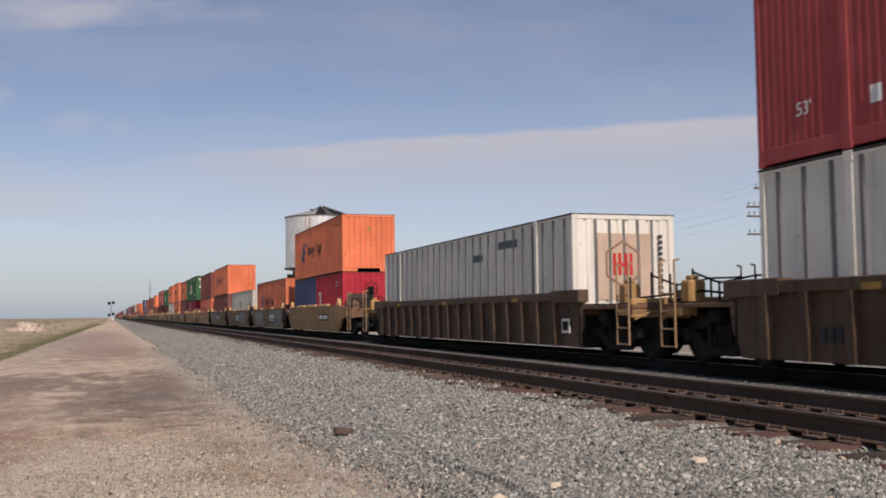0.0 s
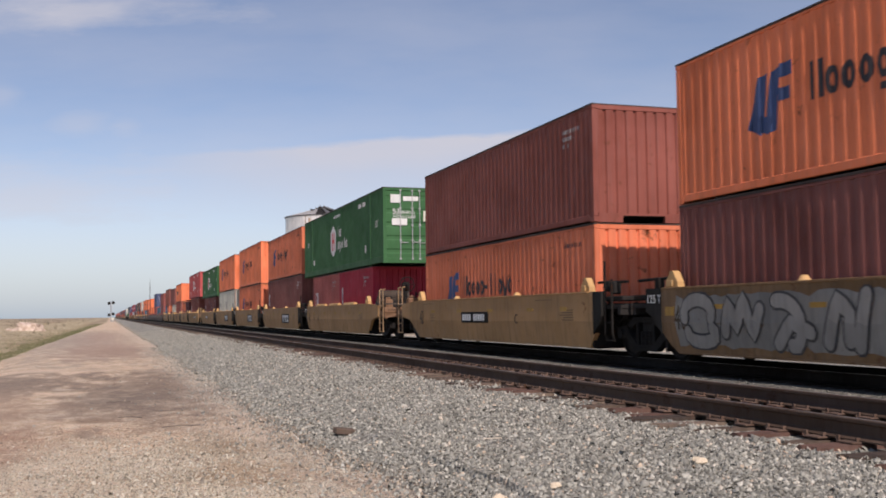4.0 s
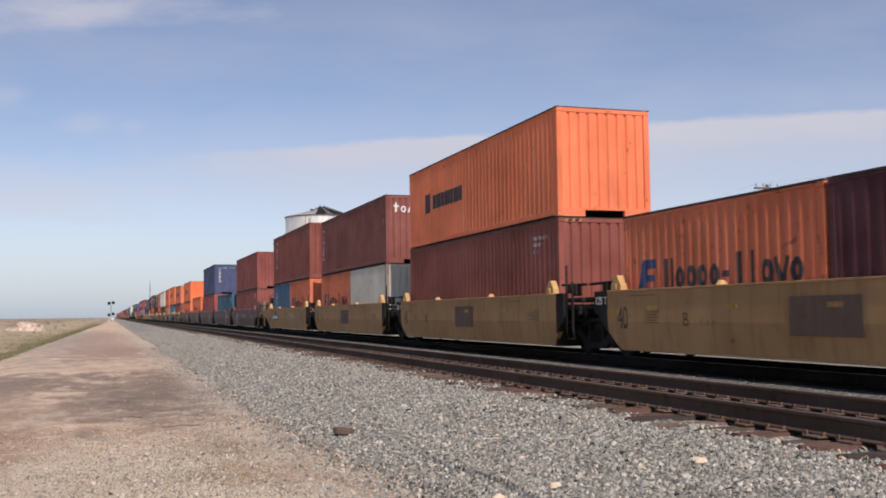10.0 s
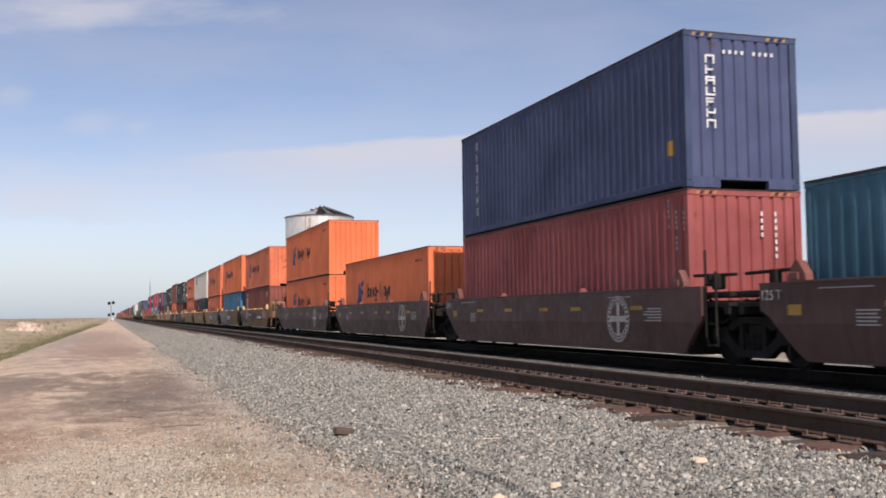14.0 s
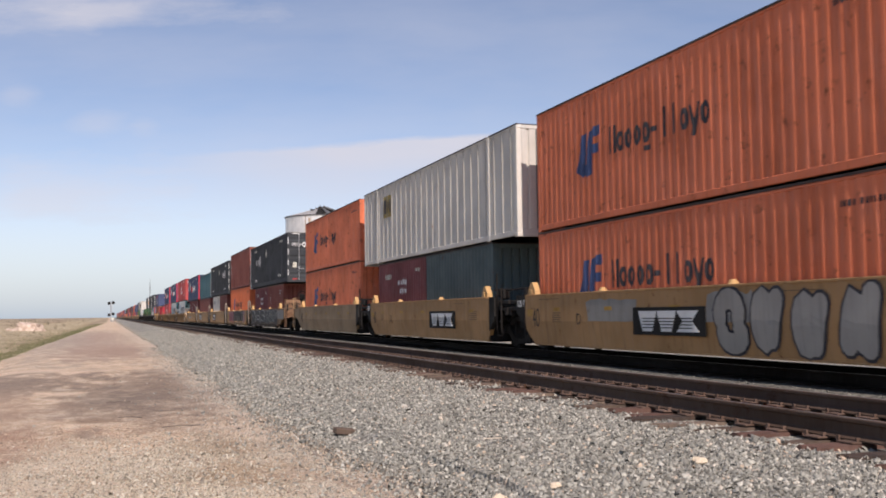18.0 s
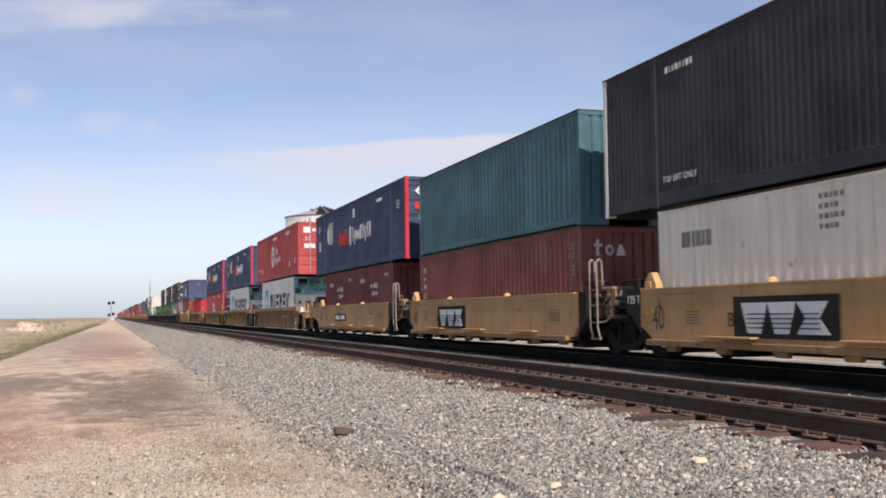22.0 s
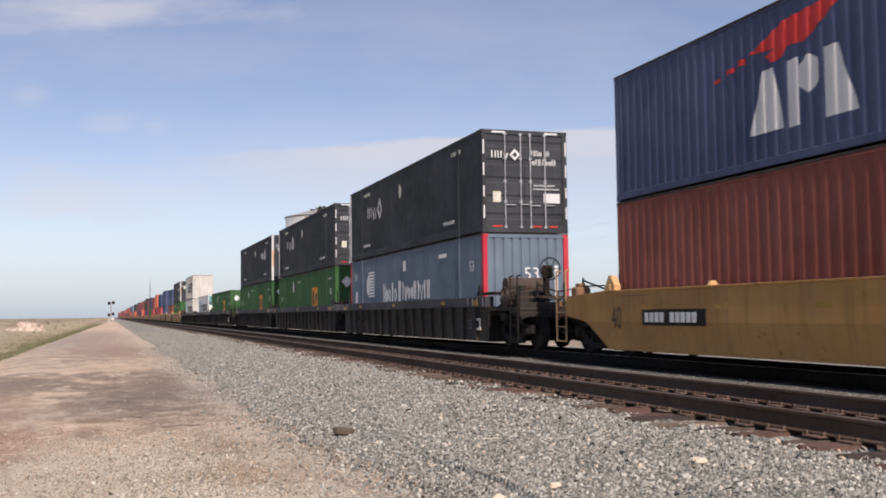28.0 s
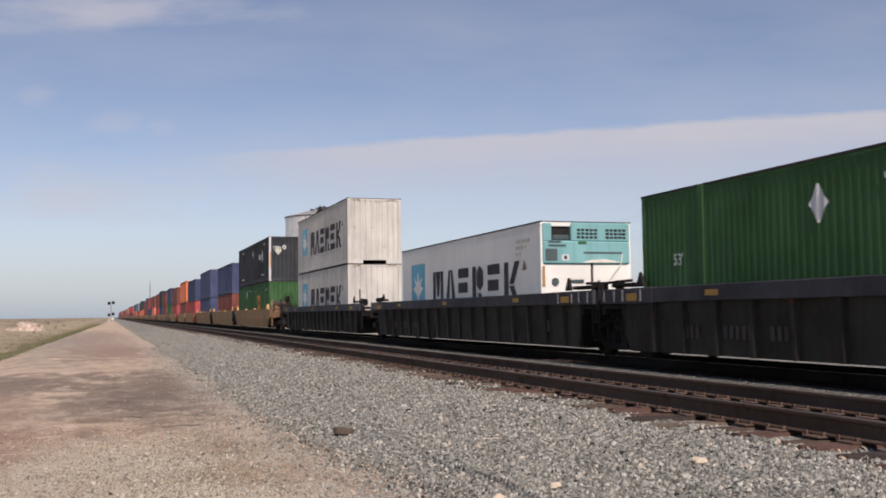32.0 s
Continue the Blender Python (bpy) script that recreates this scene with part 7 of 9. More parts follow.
            part("walk_arm", Shape().box(-1.38, -0.55, min(outer, inner), max(outer, inner), 1.16, 1.26, 0.02).path([(-1.25, d * half, 1.56), (-1.25, outer, 1.54)], 0.03).path([(-1.2, inner, 1.30), (-1.12, (inner + outer) / 2, 0.98), (-1.05, outer, 1.12)], 0.022).box(-1.32, -1.18, d * (half + 0.5) - 0.09, d * (half + 0.5) + 0.09, 1.36, 1.58, 0.02), STEEL, ob)
            part("brake_rigging", Shape().path([(-1.15, d * (half + 0.35), 1.02), (-1.1, d * (half + 0.6), 0.72), (-1.12, d * (half + 1.1), 0.92)], 0.022).box(-1.25, -0.9, d * (half + 0.3) - 0.14, d * (half + 0.3) + 0.14, 0.72, 1.0, 0.03).tube((-1.1, d * (half + 0.85), 0.86), (-0.5, d * (half + 0.85), 0.86), 0.09, 10), STEEL, ob)
    if kind == "ribbed":
        board = shared(("letter_board", 0), lambda: Shape().box(-0.025, 0.05, -0.43, 0.43, 0.24, SILL_Z1 - 0.34, 0.006))
        for d in [e for e, is_open in ((-1, near_open), (1, far_open)) if side == TAN_RIB and not is_open]:
            b = part("letter_board", board, BLACK, ob, "black lettered board", at=pose(-HALF, d * (half - 1.0), 0))
            lines = Shape()
            for k in range(4):
                lines.box(-0.030, -0.026, -0.25, 0.12 + 0.06 * (k % 3), 0.62 - 0.07 * k - (0.1 if k > 1 else 0), 0.645 - 0.07 * k - (0.1 if k > 1 else 0))
            tagged(part("stencil_line", lines, MARK_FAINT, b), kind="stuff")
            if d > 0:
                part("lettering", words("125 T", 0.27), MARK_WHITE if side != CAR_BLACK else RIB_GREY, b, at=Matrix.Translation((-0.028, 0.0, 0.76)) @ ON_SIDE)
        part("lettering", words("53", 0.36), MARK_DARK if side != CAR_BLACK else RIB_GREY, ob, at=Matrix.Translation((-HALF + 0.056, -half + (1.3 if near_open else 1.75), 0.62)) @ ON_SIDE)
        if near_open and side == TAN_RIB:
            part("number_panel", Shape().box(-HALF + 0.045, -HALF + 0.058, -half + 3.25, -half + 4.7, 0.78, 0.98), BLACK, ob)
            for k in range(10):
                if k != 4:
                    part("number_bar", shared(("number_bar", 1), lambda: Shape().box(-0.004, 0.0, -0.045, 0.045, -0.07, 0.07)), MARK_WHITE, ob, at=pose(-HALF + 0.044, -half + 4.6 - k * 0.137, 0.88))
        if near_open:
            part("card_holder", Shape().box(-HALF + 0.03, -HALF + 0.058, -half + 0.4, -half + 0.8, 0.48, 0.8, 0.006), OFFWHITE, ob, "white framed card holder")
            part("card_holder", Shape().box(-HALF + 0.022, -HALF + 0.028, -half + 0.46, -half + 0.74, 0.54, 0.74, 0.004), STEEL, ob, "dark card in its holder")
        # worn reporting marks, no longer readable
        ink = WORN_INK if side == CAR_BLACK else MARK_DARK
        for a, count in ((half - 2.1, 4), (half - 3.45, 5), (half - 4.7, 4)):
            for k in range(count):
                part("worn_letter", shared(("worn_letter", 0), lambda: Shape().box(-0.003, 0.0, -0.055, 0.055, -0.11, 0.11)), ink, ob, at=pose(-HALF + 0.058, a - k * 0.17, 0.58))
        for d, is_open in ((-1, near_open), (1, far_open)):
            if not is_open or side == CAR_BLACK:
                for dy in (0.62, 0.2, -0.15, -0.85) if not is_open else (0.05, -0.4, -0.75, -1.15):
                    part("chord_tick", shared(("chord_tick", 0), lambda: Shape().box(-0.004, 0.0, -0.02, 0.02, -0.10, 0.12)), MARK_FAINT, ob, at=pose(-HALF - 0.051, d * (half + dy), SILL_Z1 - 0.12))
                part("reflector", shared(("reflector", 1), lambda: Shape().box(-0.005, 0.0, -0.2, 0.2, -0.07, 0.07)), MARK_YELLOW, ob, at=pose(-HALF - 0.051, d * (half - 0.5), SILL_Z1 - 0.14))
                part("chord_bracket", Shape().box(-1.4, -1.15, d * (half + 0.1) - 0.5, d * (half + 0.1) + 0.5, SILL_Z1 + 0.07, SILL_Z1 + 0.15, 0.02).prism([(d * (half - 0.75), SILL_Z1 + 0.06), (d * (half - 0.6), SILL_Z1 + 0.34), (d * (half - 0.45), SILL_Z1 + 0.06)], -1.42, -1.36, "x"), STEEL, ob)
        for y in (-half + 3.4, 0.4, half - 3.2):
            part("reflector", Shape().box(-HALF - 0.036, -HALF - 0.031, y - 0.18, y + 0.18, SILL_Z1 - 0.16, SILL_Z1 - 0.06), MARK_YELLOW, ob)
    guide = shared(("guide", 0), lambda: Shape().prism([(-0.22, -0.04), (-0.2, 0.11), (-0.05, 0.31), (0.04, 0.31), (0.19, 0.11), (0.21, -0.04)], -0.03, 0.11, "x").box(-0.075, -0.045, -0.09, 0.09, 0.02, 0.14, 0.01))
    for sx in (-1, 1):
        for y in (y1 - 0.25,) if kind == "sill" and not near_open else (y0 + 0.25, y1 - 0.25) if kind != "ribbed" else ():
            part("guide", guide, side if kind == "ribbed" else TAN_BRIGHT if paintwork != CAR_BROWN else PAD_RED, ob, at=pose(sx * 1.42 - (0.04 if sx > 0 else 0.0), y, SILL_Z1))
    return ob

# ---- the train: u is the distance from the camera's cross line at the start of the clip ----
SPEED = 21.63
MOVERS = []
C = container


def load(uc, boxes):
    """Sets containers into a unit: bottom tier first. Each box: (maker result, offset along the train, tier height)."""
    for (ob, L, H, W), off, z in boxes:
        MOVERS.append((ob, TRACK_FAR, uc + off, RAIL_Z + z))


def tier(h):
    return WELL_FLOOR + h + 0.02


TALL, LOW = 2.896, 2.591


def twin(a, b):
    """Two short boxes in one well; a stands at the near end."""
    return [(a, -3.07, WELL_FLOOR), (b, 3.07, WELL_FLOOR)]


def one(a):
    return [(a, 0.0, WELL_FLOOR)]


def over(a, h, off=0.0):
    return [(a, off, tier(h))]


def orange(tall=False, mat=ORANGE):
    return C(40, tall, mat, "line_logo", tint="weathered orange")


def hub(colour, tint, style):
    r = C(53, True, colour, style, near="doors", tint=tint)
    ob, L, H, W = r
    on_end(ob, L, "53'", 0.3, -0.75, 1.95)
    panel_on_end(ob, L, "badge", -1.0, -0.6, 2.3, 2.62, MARK_WHITE)
    panel_on_end(ob, L, "wording", -0.5, 0.1, 2.38, 2.55, MARK_WHITE)
    panel_on_end(ob, L, "plate", -0.95, -0.35, 1.45, 1.7, MARK_WHITE)
    panel_on_end(ob, L, "plate", 0.3, 0.9, 1.6, 2.0, GREY)
    if colour == GREEN:
        on_end(ob, L, "WARNING\nHIGH CUBE", 0.17, -0.45, 1.85)
    low = colour != GREEN
    on_side(ob, L, W, "53'", 0.36, 15.15, 0.8 if low else 1.55)
    on_side(ob, L, W, "53'", 0.3, 1.15, 0.75 if low else 1.65)
    return r


def rings(end="doors", livery="rings_black"):
    r = C(53, True, CHARCOAL, livery, near=end, tint="charcoal black", post=MARK_WHITE if end == "plain" else CHARCOAL, far_post=MARK_WHITE if end == "doors" else CHARCOAL)
    ob, L, H, W = r
    on_side(ob, L, W, "TOP LIFT ONLY", 0.165, 2.9, 0.5)
    on_side(ob, L, W, "TOP LIFT ONLY", 0.165, 13.2, 0.5)
    def strokes(name, text, x, width, z, h):
        s = Shape()
        for q in bars_for(text, x, width, z, h, 0.24):
            if isinstance(q[0], tuple):
                s.prism(q, -L / 2 - 0.006, -L / 2 - 0.001, "y")
            else:
                s.box(q[0], q[1], -L / 2 - 0.006, -L / 2 - 0.001, q[2], q[3])
        tagged(part(name, s, MARK_WHITE, ob), kind="stuff")

    strokes("wording", "lulv", -1.05, 0.55, 2.1, 0.2)
    part("logo", Shape().prism([(-0.47, 2.2), (-0.31, 2.37), (-0.15, 2.2), (-0.31, 2.03)], -L / 2 - 0.008, -L / 2 - 0.002, "y"), MARK_WHITE, ob)
    part("logo_field", Shape().prism([(-0.39, 2.2), (-0.31, 2.28), (-0.23, 2.2), (-0.31, 2.12)], -L / 2 - 0.011, -L / 2 - 0.008, "y"), CHARCOAL, ob)
    if end == "doors":
        strokes("code_line", "uuo u", 0.2, 0.55, 2.18, 0.16)
        strokes("code_line", "ouuoou", 0.2, 0.75, 1.92, 0.17)
        strokes("notice_text", "oouuoouu", 0.25, 0.65, 1.32, 0.05)
        strokes("notice_text", "uoououou", 0.25, 0.8, 1.22, 0.05)
        for x in (-1.27, 1.23):
            for z0, z1 in ((0.4, 0.75), (1.0, 1.3), (1.6, 1.95), (2.2, 2.6)):
                panel_on_end(ob, L, "edge_marker", x, x + 0.04, z0, z1, MARK_WHITE)
        panel_on_end(ob, L, "plate", 0.55, 1.05, 0.85, 1.12, MARK_WHITE)
        panel_on_end(ob, L, "plate", -0.98, -0.75, 0.85, 1.15, GREY)
        for x in (-1.0, 0.2, 0.7):
            panel_on_end(ob, L, "reflector", x, x + 0.28, 0.16, 0.2, MARK_RED)
        panel_on_end(ob, L, "header_bar", -1.0, -0.6, H - 0.09, H - 0.04, MARK_WHITE)
        panel_on_end(ob, L, "header_bar", 0.6, 1.0, H - 0.09, H - 0.04, MARK_WHITE)
    else:
        panel_on_end(ob, L, "label", -1.24, -1.18, 0.9, 1.9, MARK_ORANGE)
        part("diamond", Shape().prism([(-0.95, 2.0), (-0.7, 2.3), (-0.45, 2.0), (-0.7, 1.7)], -L / 2 - 0.008, -L / 2 - 0.002, "y"), GREY, ob)
    return r


def emp_green(doors=False):
    r = C(53, True, EMERALD, "badge_green", near="plain", tint="bright green")
    ob, L, H, W = r
    panel_on_end(ob, L, "amber_panel", -0.3, 0.38, 2.05, 2.45, MARK_ORANGE)
    for k in range(4):
        part("panel_bar", Shape().box(-0.2 + k * 0.14, -0.14 + k * 0.14, -L / 2 - 0.012, -L / 2 - 0.007, 2.13, 2.37), MARK_DARK, ob)
    part("diamond", Shape().prism([(-1.0, 2.2), (-0.75, 2.47), (-0.5, 2.2), (-0.75, 1.93)], -L / 2 - 0.008, -L / 2 - 0.002, "y"), MARK_WHITE, ob)
    on_end(ob, L, "53", 0.3, -0.02, 1.28)
    for k in range(9):
        panel_on_end(ob, L, "code_bar", 0.88, 0.92, 1.15 + k * 0.15, 1.24 + k * 0.15, MARK_WHITE)
        if 3 < k:
            panel_on_end(ob, L, "code_bar", 0.64, 0.68, 1.15 + k * 0.15, 1.24 + k * 0.15, MARK_WHITE)
    on_side(ob, L, W, "53'", 0.3, 1.3, 1.6)
    on_side(ob, L, W, "53'", 0.36, 15.2, 1.75)
    return r


def pacer(colour, tint, style, near="plain"):
    r = C(53, True, colour, style, near=near, tint=tint, post=RED_POST)
    ob, L, H, W = r
    if near == "plain":
        on_end(ob, L, "53", 0.5, 0.15, 1.75)
        panel_on_end(ob, L, "plate", 0.0, 0.45, 1.1, 1.4, MARK_WHITE)
        panel_on_end(ob, L, "plate", 0.0, 0.45, 0.5, 0.75, MARK_WHITE)
        panel_on_end(ob, L, "code_bar", 0.85, 0.95, 1.0, 2.0, MARK_WHITE)
    else:
        on_end(ob, L, "110'", 0.3, -0.6, 1.45)
        panel_on_end(ob, L, "notice", -0.95, -0.3, 1.75, 2.0, MARK_RED)
        part("badge", Shape().prism([(-0.95, 2.4), (-0.72, 2.62), (-0.5, 2.4), (-0.72, 2.18)], -L / 2 - 0.008, -L / 2 - 0.002, "y"), MARK_WHITE, ob)
    on_side(ob, L, W, "51", 0.42, 1.0, 2.2)
    panel = painted([(0.85, 1.2, 1.15, 1.6)], L, W)
    part("code_plate", panel, MARK_WHITE, ob)
    on_side(ob, L, W, "53", 0.42, 15.2, 2.0)
    return r


def reefer():
    return C(40, True, WHITE, "reefer", near="machine", side="smooth", tint="white insulated")


def tex_box(colour, tall, tint="maroon", word=True, post=None):
    r = C(40, tall, colour, "tex" if word else "column" if post else "columns", tint=tint, post=post)
    ob, L, H, W = r
    if not word:
        for k in range(7):
            if post:
                s = Shape()
                for a, b, z0, z1 in glyph(-0.78, H - 0.6 - k * 0.2, 0.2, 0.16, k):
                    s.box(a, b, -L / 2 - 0.006, -L / 2 - 0.001, z0, z1)
                part("letter_block", s, MARK_WHITE, ob)
            else:
                panel_on_end(ob, L, "code_bar", 0.62, 0.66, H - 0.48 - k * 0.13, H - 0.4 - k * 0.13, MARK_WHITE)
        for k in range(9):
            if post and k != 4:
                panel_on_end(ob, L, "code_bar", -0.4 + k * 0.13, -0.35 + k * 0.13, H - 0.40, H - 0.33, MARK_WHITE)
            elif not post and tall and k < 4:
                panel_on_end(ob, L, "code_bar", 0.32, 0.36, H - 0.48 - k * 0.13, H - 0.4 - k * 0.13, MARK_WHITE)
        return r
    mark = Shape()
    for quad in [[(-0.85, H - 0.66), (-0.85, H - 0.3), (-0.78, H - 0.3), (-0.78, H - 0.66)], [(-0.91, H - 0.46), (-0.91, H - 0.40), (-0.69, H - 0.40), (-0.69, H - 0.46)]] + loop(-0.52, H - 0.54, 0.22, 0.25, 0.06) + [[(-0.36, H - 0.66), (-0.28, H - 0.42), (-0.2, H - 0.42), (-0.12, H - 0.66)]]:
        mark.prism(quad, -L / 2 - 0.006, -L / 2 - 0.001, "y")
    tagged(part("wording", mark, MARK_WHITE, ob), kind="stuff")
    for k in range(9):
        panel_on_end(ob, L, "code_bar", 0.74, 0.78, H - 0.5 - k * 0.15, H - 0.41 - k * 0.15, MARK_WHITE)
    return r


def amber_code(r):
    ob, L, H, W = r
    part("hazard_mark", Shape().prism([(-0.1, H - 0.75), (0.02, H - 0.5), (0.14, H - 0.75)], -L / 2 - 0.006, -L / 2 - 0.001, "y"), MARK_YELLOW, ob)
    return r


TANK_BROWN = paint("faded_brown_lettering", (0.30, 0.17, 0.12), 0.1)


def white_ribbed(end_logo, white=OFFWHITE):
    r = C(53, True, white, "amber_white" if not end_logo else "", near="plain", side="ribbed", tint="dirty white")
    ob, L, H, W = r
    for x in (-0.72, -0.36, 0.0, 0.36, 0.72):
        part("end_post", shared(("end_post", 0), lambda: Shape().prism([(-0.04, 0.02), (-0.025, -0.004), (0.025, -0.004), (0.04, 0.02)], 0.2, H - 0.13, "z")), RIB_GREY, ob, "grey vertical post", at=pose(x, -L / 2, 0))
    if end_logo:
        for x in (-0.68, -0.32, 0.04, 0.40):
            panel_on_end(ob, L, "faded_panel", x, x + 0.28, 0.95, 2.45, paint("faded_tan_panel", (0.58, 0.42, 0.30), 0.2))
        ring_ = Shape()
        for k in range(6):
            a, b = math.radians(30 + 60 * k), math.radians(90 + 60 * k)
            p = [(0.5 * math.cos(a) - 0.05, 1.75 + 0.55 * math.sin(a)), (0.5 * math.cos(b) - 0.05, 1.75 + 0.55 * math.sin(b)), (0.44 * math.cos(b) - 0.05, 1.75 + 0.49 * math.sin(b)), (0.44 * math.cos(a) - 0.05, 1.75 + 0.49 * math.sin(a))]
            ring_.prism(p, -L / 2 - 0.012, -L / 2 - 0.007, "y")
        part("hexagon_outline", ring_, TANK_BROWN, ob)
        for x0, x1, z0, z1 in ((-0.3, -0.22, 1.5, 2.0), (-0.17, -0.09, 1.5, 2.0), (-0.01, 0.07, 1.5, 2.0), (0.12, 0.2, 1.5, 2.0), (-0.3, 0.2, 1.7, 1.78)):
            part("logo_bar", Shape().box(x0, x1, -L / 2 - 0.012, -L / 2 - 0.007, z0, z1), MARK_RED, ob)
        for k in range(11):
            panel_on_end(ob, L, "code_bar", 0.86, 0.98, 1.05 + k * 0.13, 1.13 + k * 0.13, MARK_DARK)
        part("code_panel", painted([(11.6, 12.9, 2.35, 2.55), (9.6, 10.4, 2.1, 2.3)], L, W, "smooth", -0.0), SLATE, ob)
    return r


def side_pad(colour):
    return PAD_RED if colour == CAR_BROWN else TAN_BRIGHT


EMBLEM = paint("faded_emblem_paint", (0.50, 0.46, 0.42), 0.45, fade=0.3, dirt=0.5, rust_color=(0.08, 0.045, 0.035))


def annulus(c, z, r0, r1, n=32):
    s = Shape()
    p = [(-HALF - 0.006, c + r * math.cos(2 * math.pi * k / n), z + r * math.sin(2 * math.pi * k / n)) for r in (r0, r1) for k in range(n)]
    return s.add(p, [(k, (k + 1) % n, n + (k + 1) % n, n + k) for k in range(n)])


def unit(uc, kind, half, near_open, far_open, pitch, colour, label, boxes, marks="", seed=0):
    ob = well_car(kind, half, near_open, far_open, pitch, colour, label)
    if not far_open:
        bogie(ob, pitch / 2)
    far = half
    if kind in ("smooth", "sill"):
        rg = random.Random(int(uc))
        for s0 in ((1.6, 4.1, 6.6, 9.3, 11.2) if colour != CAR_BROWN else (2.1, 4.15, 6.35, 8.05, 10.7)):
            flat_mark(ob, "reflector", s0, s0 + (rg.choice((0.32, 0.36)) if colour != CAR_BROWN else 0.46), 0.97, 1.05, far, MARK_YELLOW)
        if colour != CAR_BROWN:
            part("lettering", words("40", 0.62), FADED_BLACK, ob, at=Matrix.Translation((-HALF - 0.006, half - 0.62, 0.80)) @ ON_SIDE @ Matrix.Diagonal((0.68, 1, 1, 1)))
            part("lettering", words(rg.choice("ABCD"), 0.34), FADED_BLACK, ob, at=Matrix.Translation((-HALF - 0.006, half - (8.6 if marks == "number" else 2.9), 0.78)) @ ON_SIDE)
    if not far_open and kind != "ribbed":
        part("lettering", words("125 T", 0.22), MARK_FAINT if colour == CAR_BROWN else MARK_WHITE, ob, at=Matrix.Translation((-HALF - 0.009, half + 0.29, 1.16)) @ ON_SIDE)
        part("reflector", Shape().box(-HALF - 0.006, -HALF - 0.002, half - 0.4, half - 0.1, 0.86, 1.02), MARK_YELLOW, ob)
    if kind != "ribbed":
        lines = Shape()
        for k in range(5):
            lines.box(-HALF - 0.005, -HALF - 0.002, -half + 0.75, -half + 1.25 + 0.08 * (k % 3), 0.98 - k * 0.055, 1.0 - k * 0.055)
            lines.box(-HALF - 0.005, -HALF - 0.002, half - 2.0 + 0.06 * (k % 2), half - 1.55, 0.92 - k * 0.05, 0.938 - k * 0.05)
        lines.box(-HALF - 0.005, -HALF - 0.002, -half + 1.9, -half + 2.8, 1.22, 1.235).box(-HALF - 0.005, -HALF - 0.002, half - 1.9, half - 0.8, 1.24, 1.255)
        tagged(part("stencil_line", lines, MARK_FAINT if colour == CAR_BROWN else STENCIL, ob), kind="stuff")
    if "logo" in marks:
        s0 = 3.0 if kind == "sill" else 5.8 if seed == 5 else 5.3 if seed == 4 else 5.6 if seed == 23 else 5.31 if seed == 24 else 7.55
        panel = flat_mark(ob, "logo_panel", s0, s0 + 2.5, 0.5, 1.02 if kind == "smooth" else 1.16, far, BLACK, x=-HALF - 0.013)
        zb, zt = (0.57, 0.95) if kind == "smooth" else (0.58, 1.06)
        h_ = zt - zb
        for k in range(2):
            a = far - s0 - 0.22 - k * 0.68
            part("logo_block", Shape().prism([(a - p, zb + q * h_) for p, q in ((0, 1), (0.66, 1), (0.62, 0.7), (0.5, 0.0), (0.16, 0.0), (0.04, 0.7))], -HALF - 0.026, -HALF - 0.021, "x"), MARK_WHITE, ob, "white logo block")
        a = far - s0 - 1.58
        part("logo_block", Shape().prism([(a - p, zb + q * h_) for p, q in ((0.0, 1), (0.7, 1), (0.5, 0.5), (0.72, 0), (0.0, 0), (0.2, 0.5))], -HALF - 0.026, -HALF - 0.021, "x"), MARK_WHITE, ob, "white logo block")
        lines = Shape()
        for k in range(4):
            lines.box(-HALF - 0.03, -HALF - 0.027, far - s0 - 2.1, far - s0 - 0.38, zb + h_ * (0.16 + 0.15 * k), zb + h_ * (0.16 + 0.15 * k) + 0.018)
        tagged(part("logo_stripe", lines, BLACK, ob), kind="stuff")
    if "number" in marks:
        at_ = float(marks.split("@")[1].split()[0]) if "@" in marks else 4.5
        flat_mark(ob, "number_panel", at_, at_ + 2.15, 0.68, 0.98, far, BLACK)
        for k in range(10):
            if k != 4:
                part("number_bar", Shape().box(-HALF - 0.013, -HALF - 0.008, far - at_ - 0.23 - k * 0.18, far - at_ - 0.1 - k * 0.18, 0.74, 0.92), MARK_WHITE, ob)
    if "patch" in marks:
        flat_mark(ob, "dark_patch", 5.75, 7.3, 0.56, 1.14, far, paint("brown_patch", (0.11, 0.065, 0.045), 0.4))
    if "wheel_near" in marks:
        brake_stand(ob, -half - EXT + 0.55, colour, 1)
    if "wheel_far" in marks:
        brake_stand(ob, half + EXT - 1.3, colour, 1)
    if "cross" in marks:
        c, z = far - (3.05 if "far" in marks else 10.2), 0.80
        d = part("round_emblem", annulus(c, z, 0.435, 0.46), EMBLEM, ob, "faded white round emblem")
        part("emblem_ring", annulus(c, z, 0.315, 0.335), EMBLEM, d)
        part("emblem_cross", Shape().box(-HALF - 0.006, -HALF - 0.003, c - 0.055, c + 0.055, z + 0.07, z + 0.315).box(-HALF - 0.006, -HALF - 0.003, c - 0.055, c + 0.055, z - 0.315, z - 0.07).box(-HALF - 0.006, -HALF - 0.003, c - 0.315, c + 0.315, z - 0.06, z + 0.06), EMBLEM, d)
        ticks = Shape()
        for k in range(26):
            a = 2 * math.pi * (k + 0.5) / 26
            e, q = Vector((math.cos(a), math.sin(a))), Vector((-math.sin(a), math.cos(a))) * 0.026
            ticks.add([(-HALF - 0.006, c + e.x * r_ + q.x * g, z + e.y * r_ + q.y * g) for r_, g in ((0.355, -1), (0.355, 1), (0.415, 1), (0.415, -1))], [(0, 1, 2, 3)])
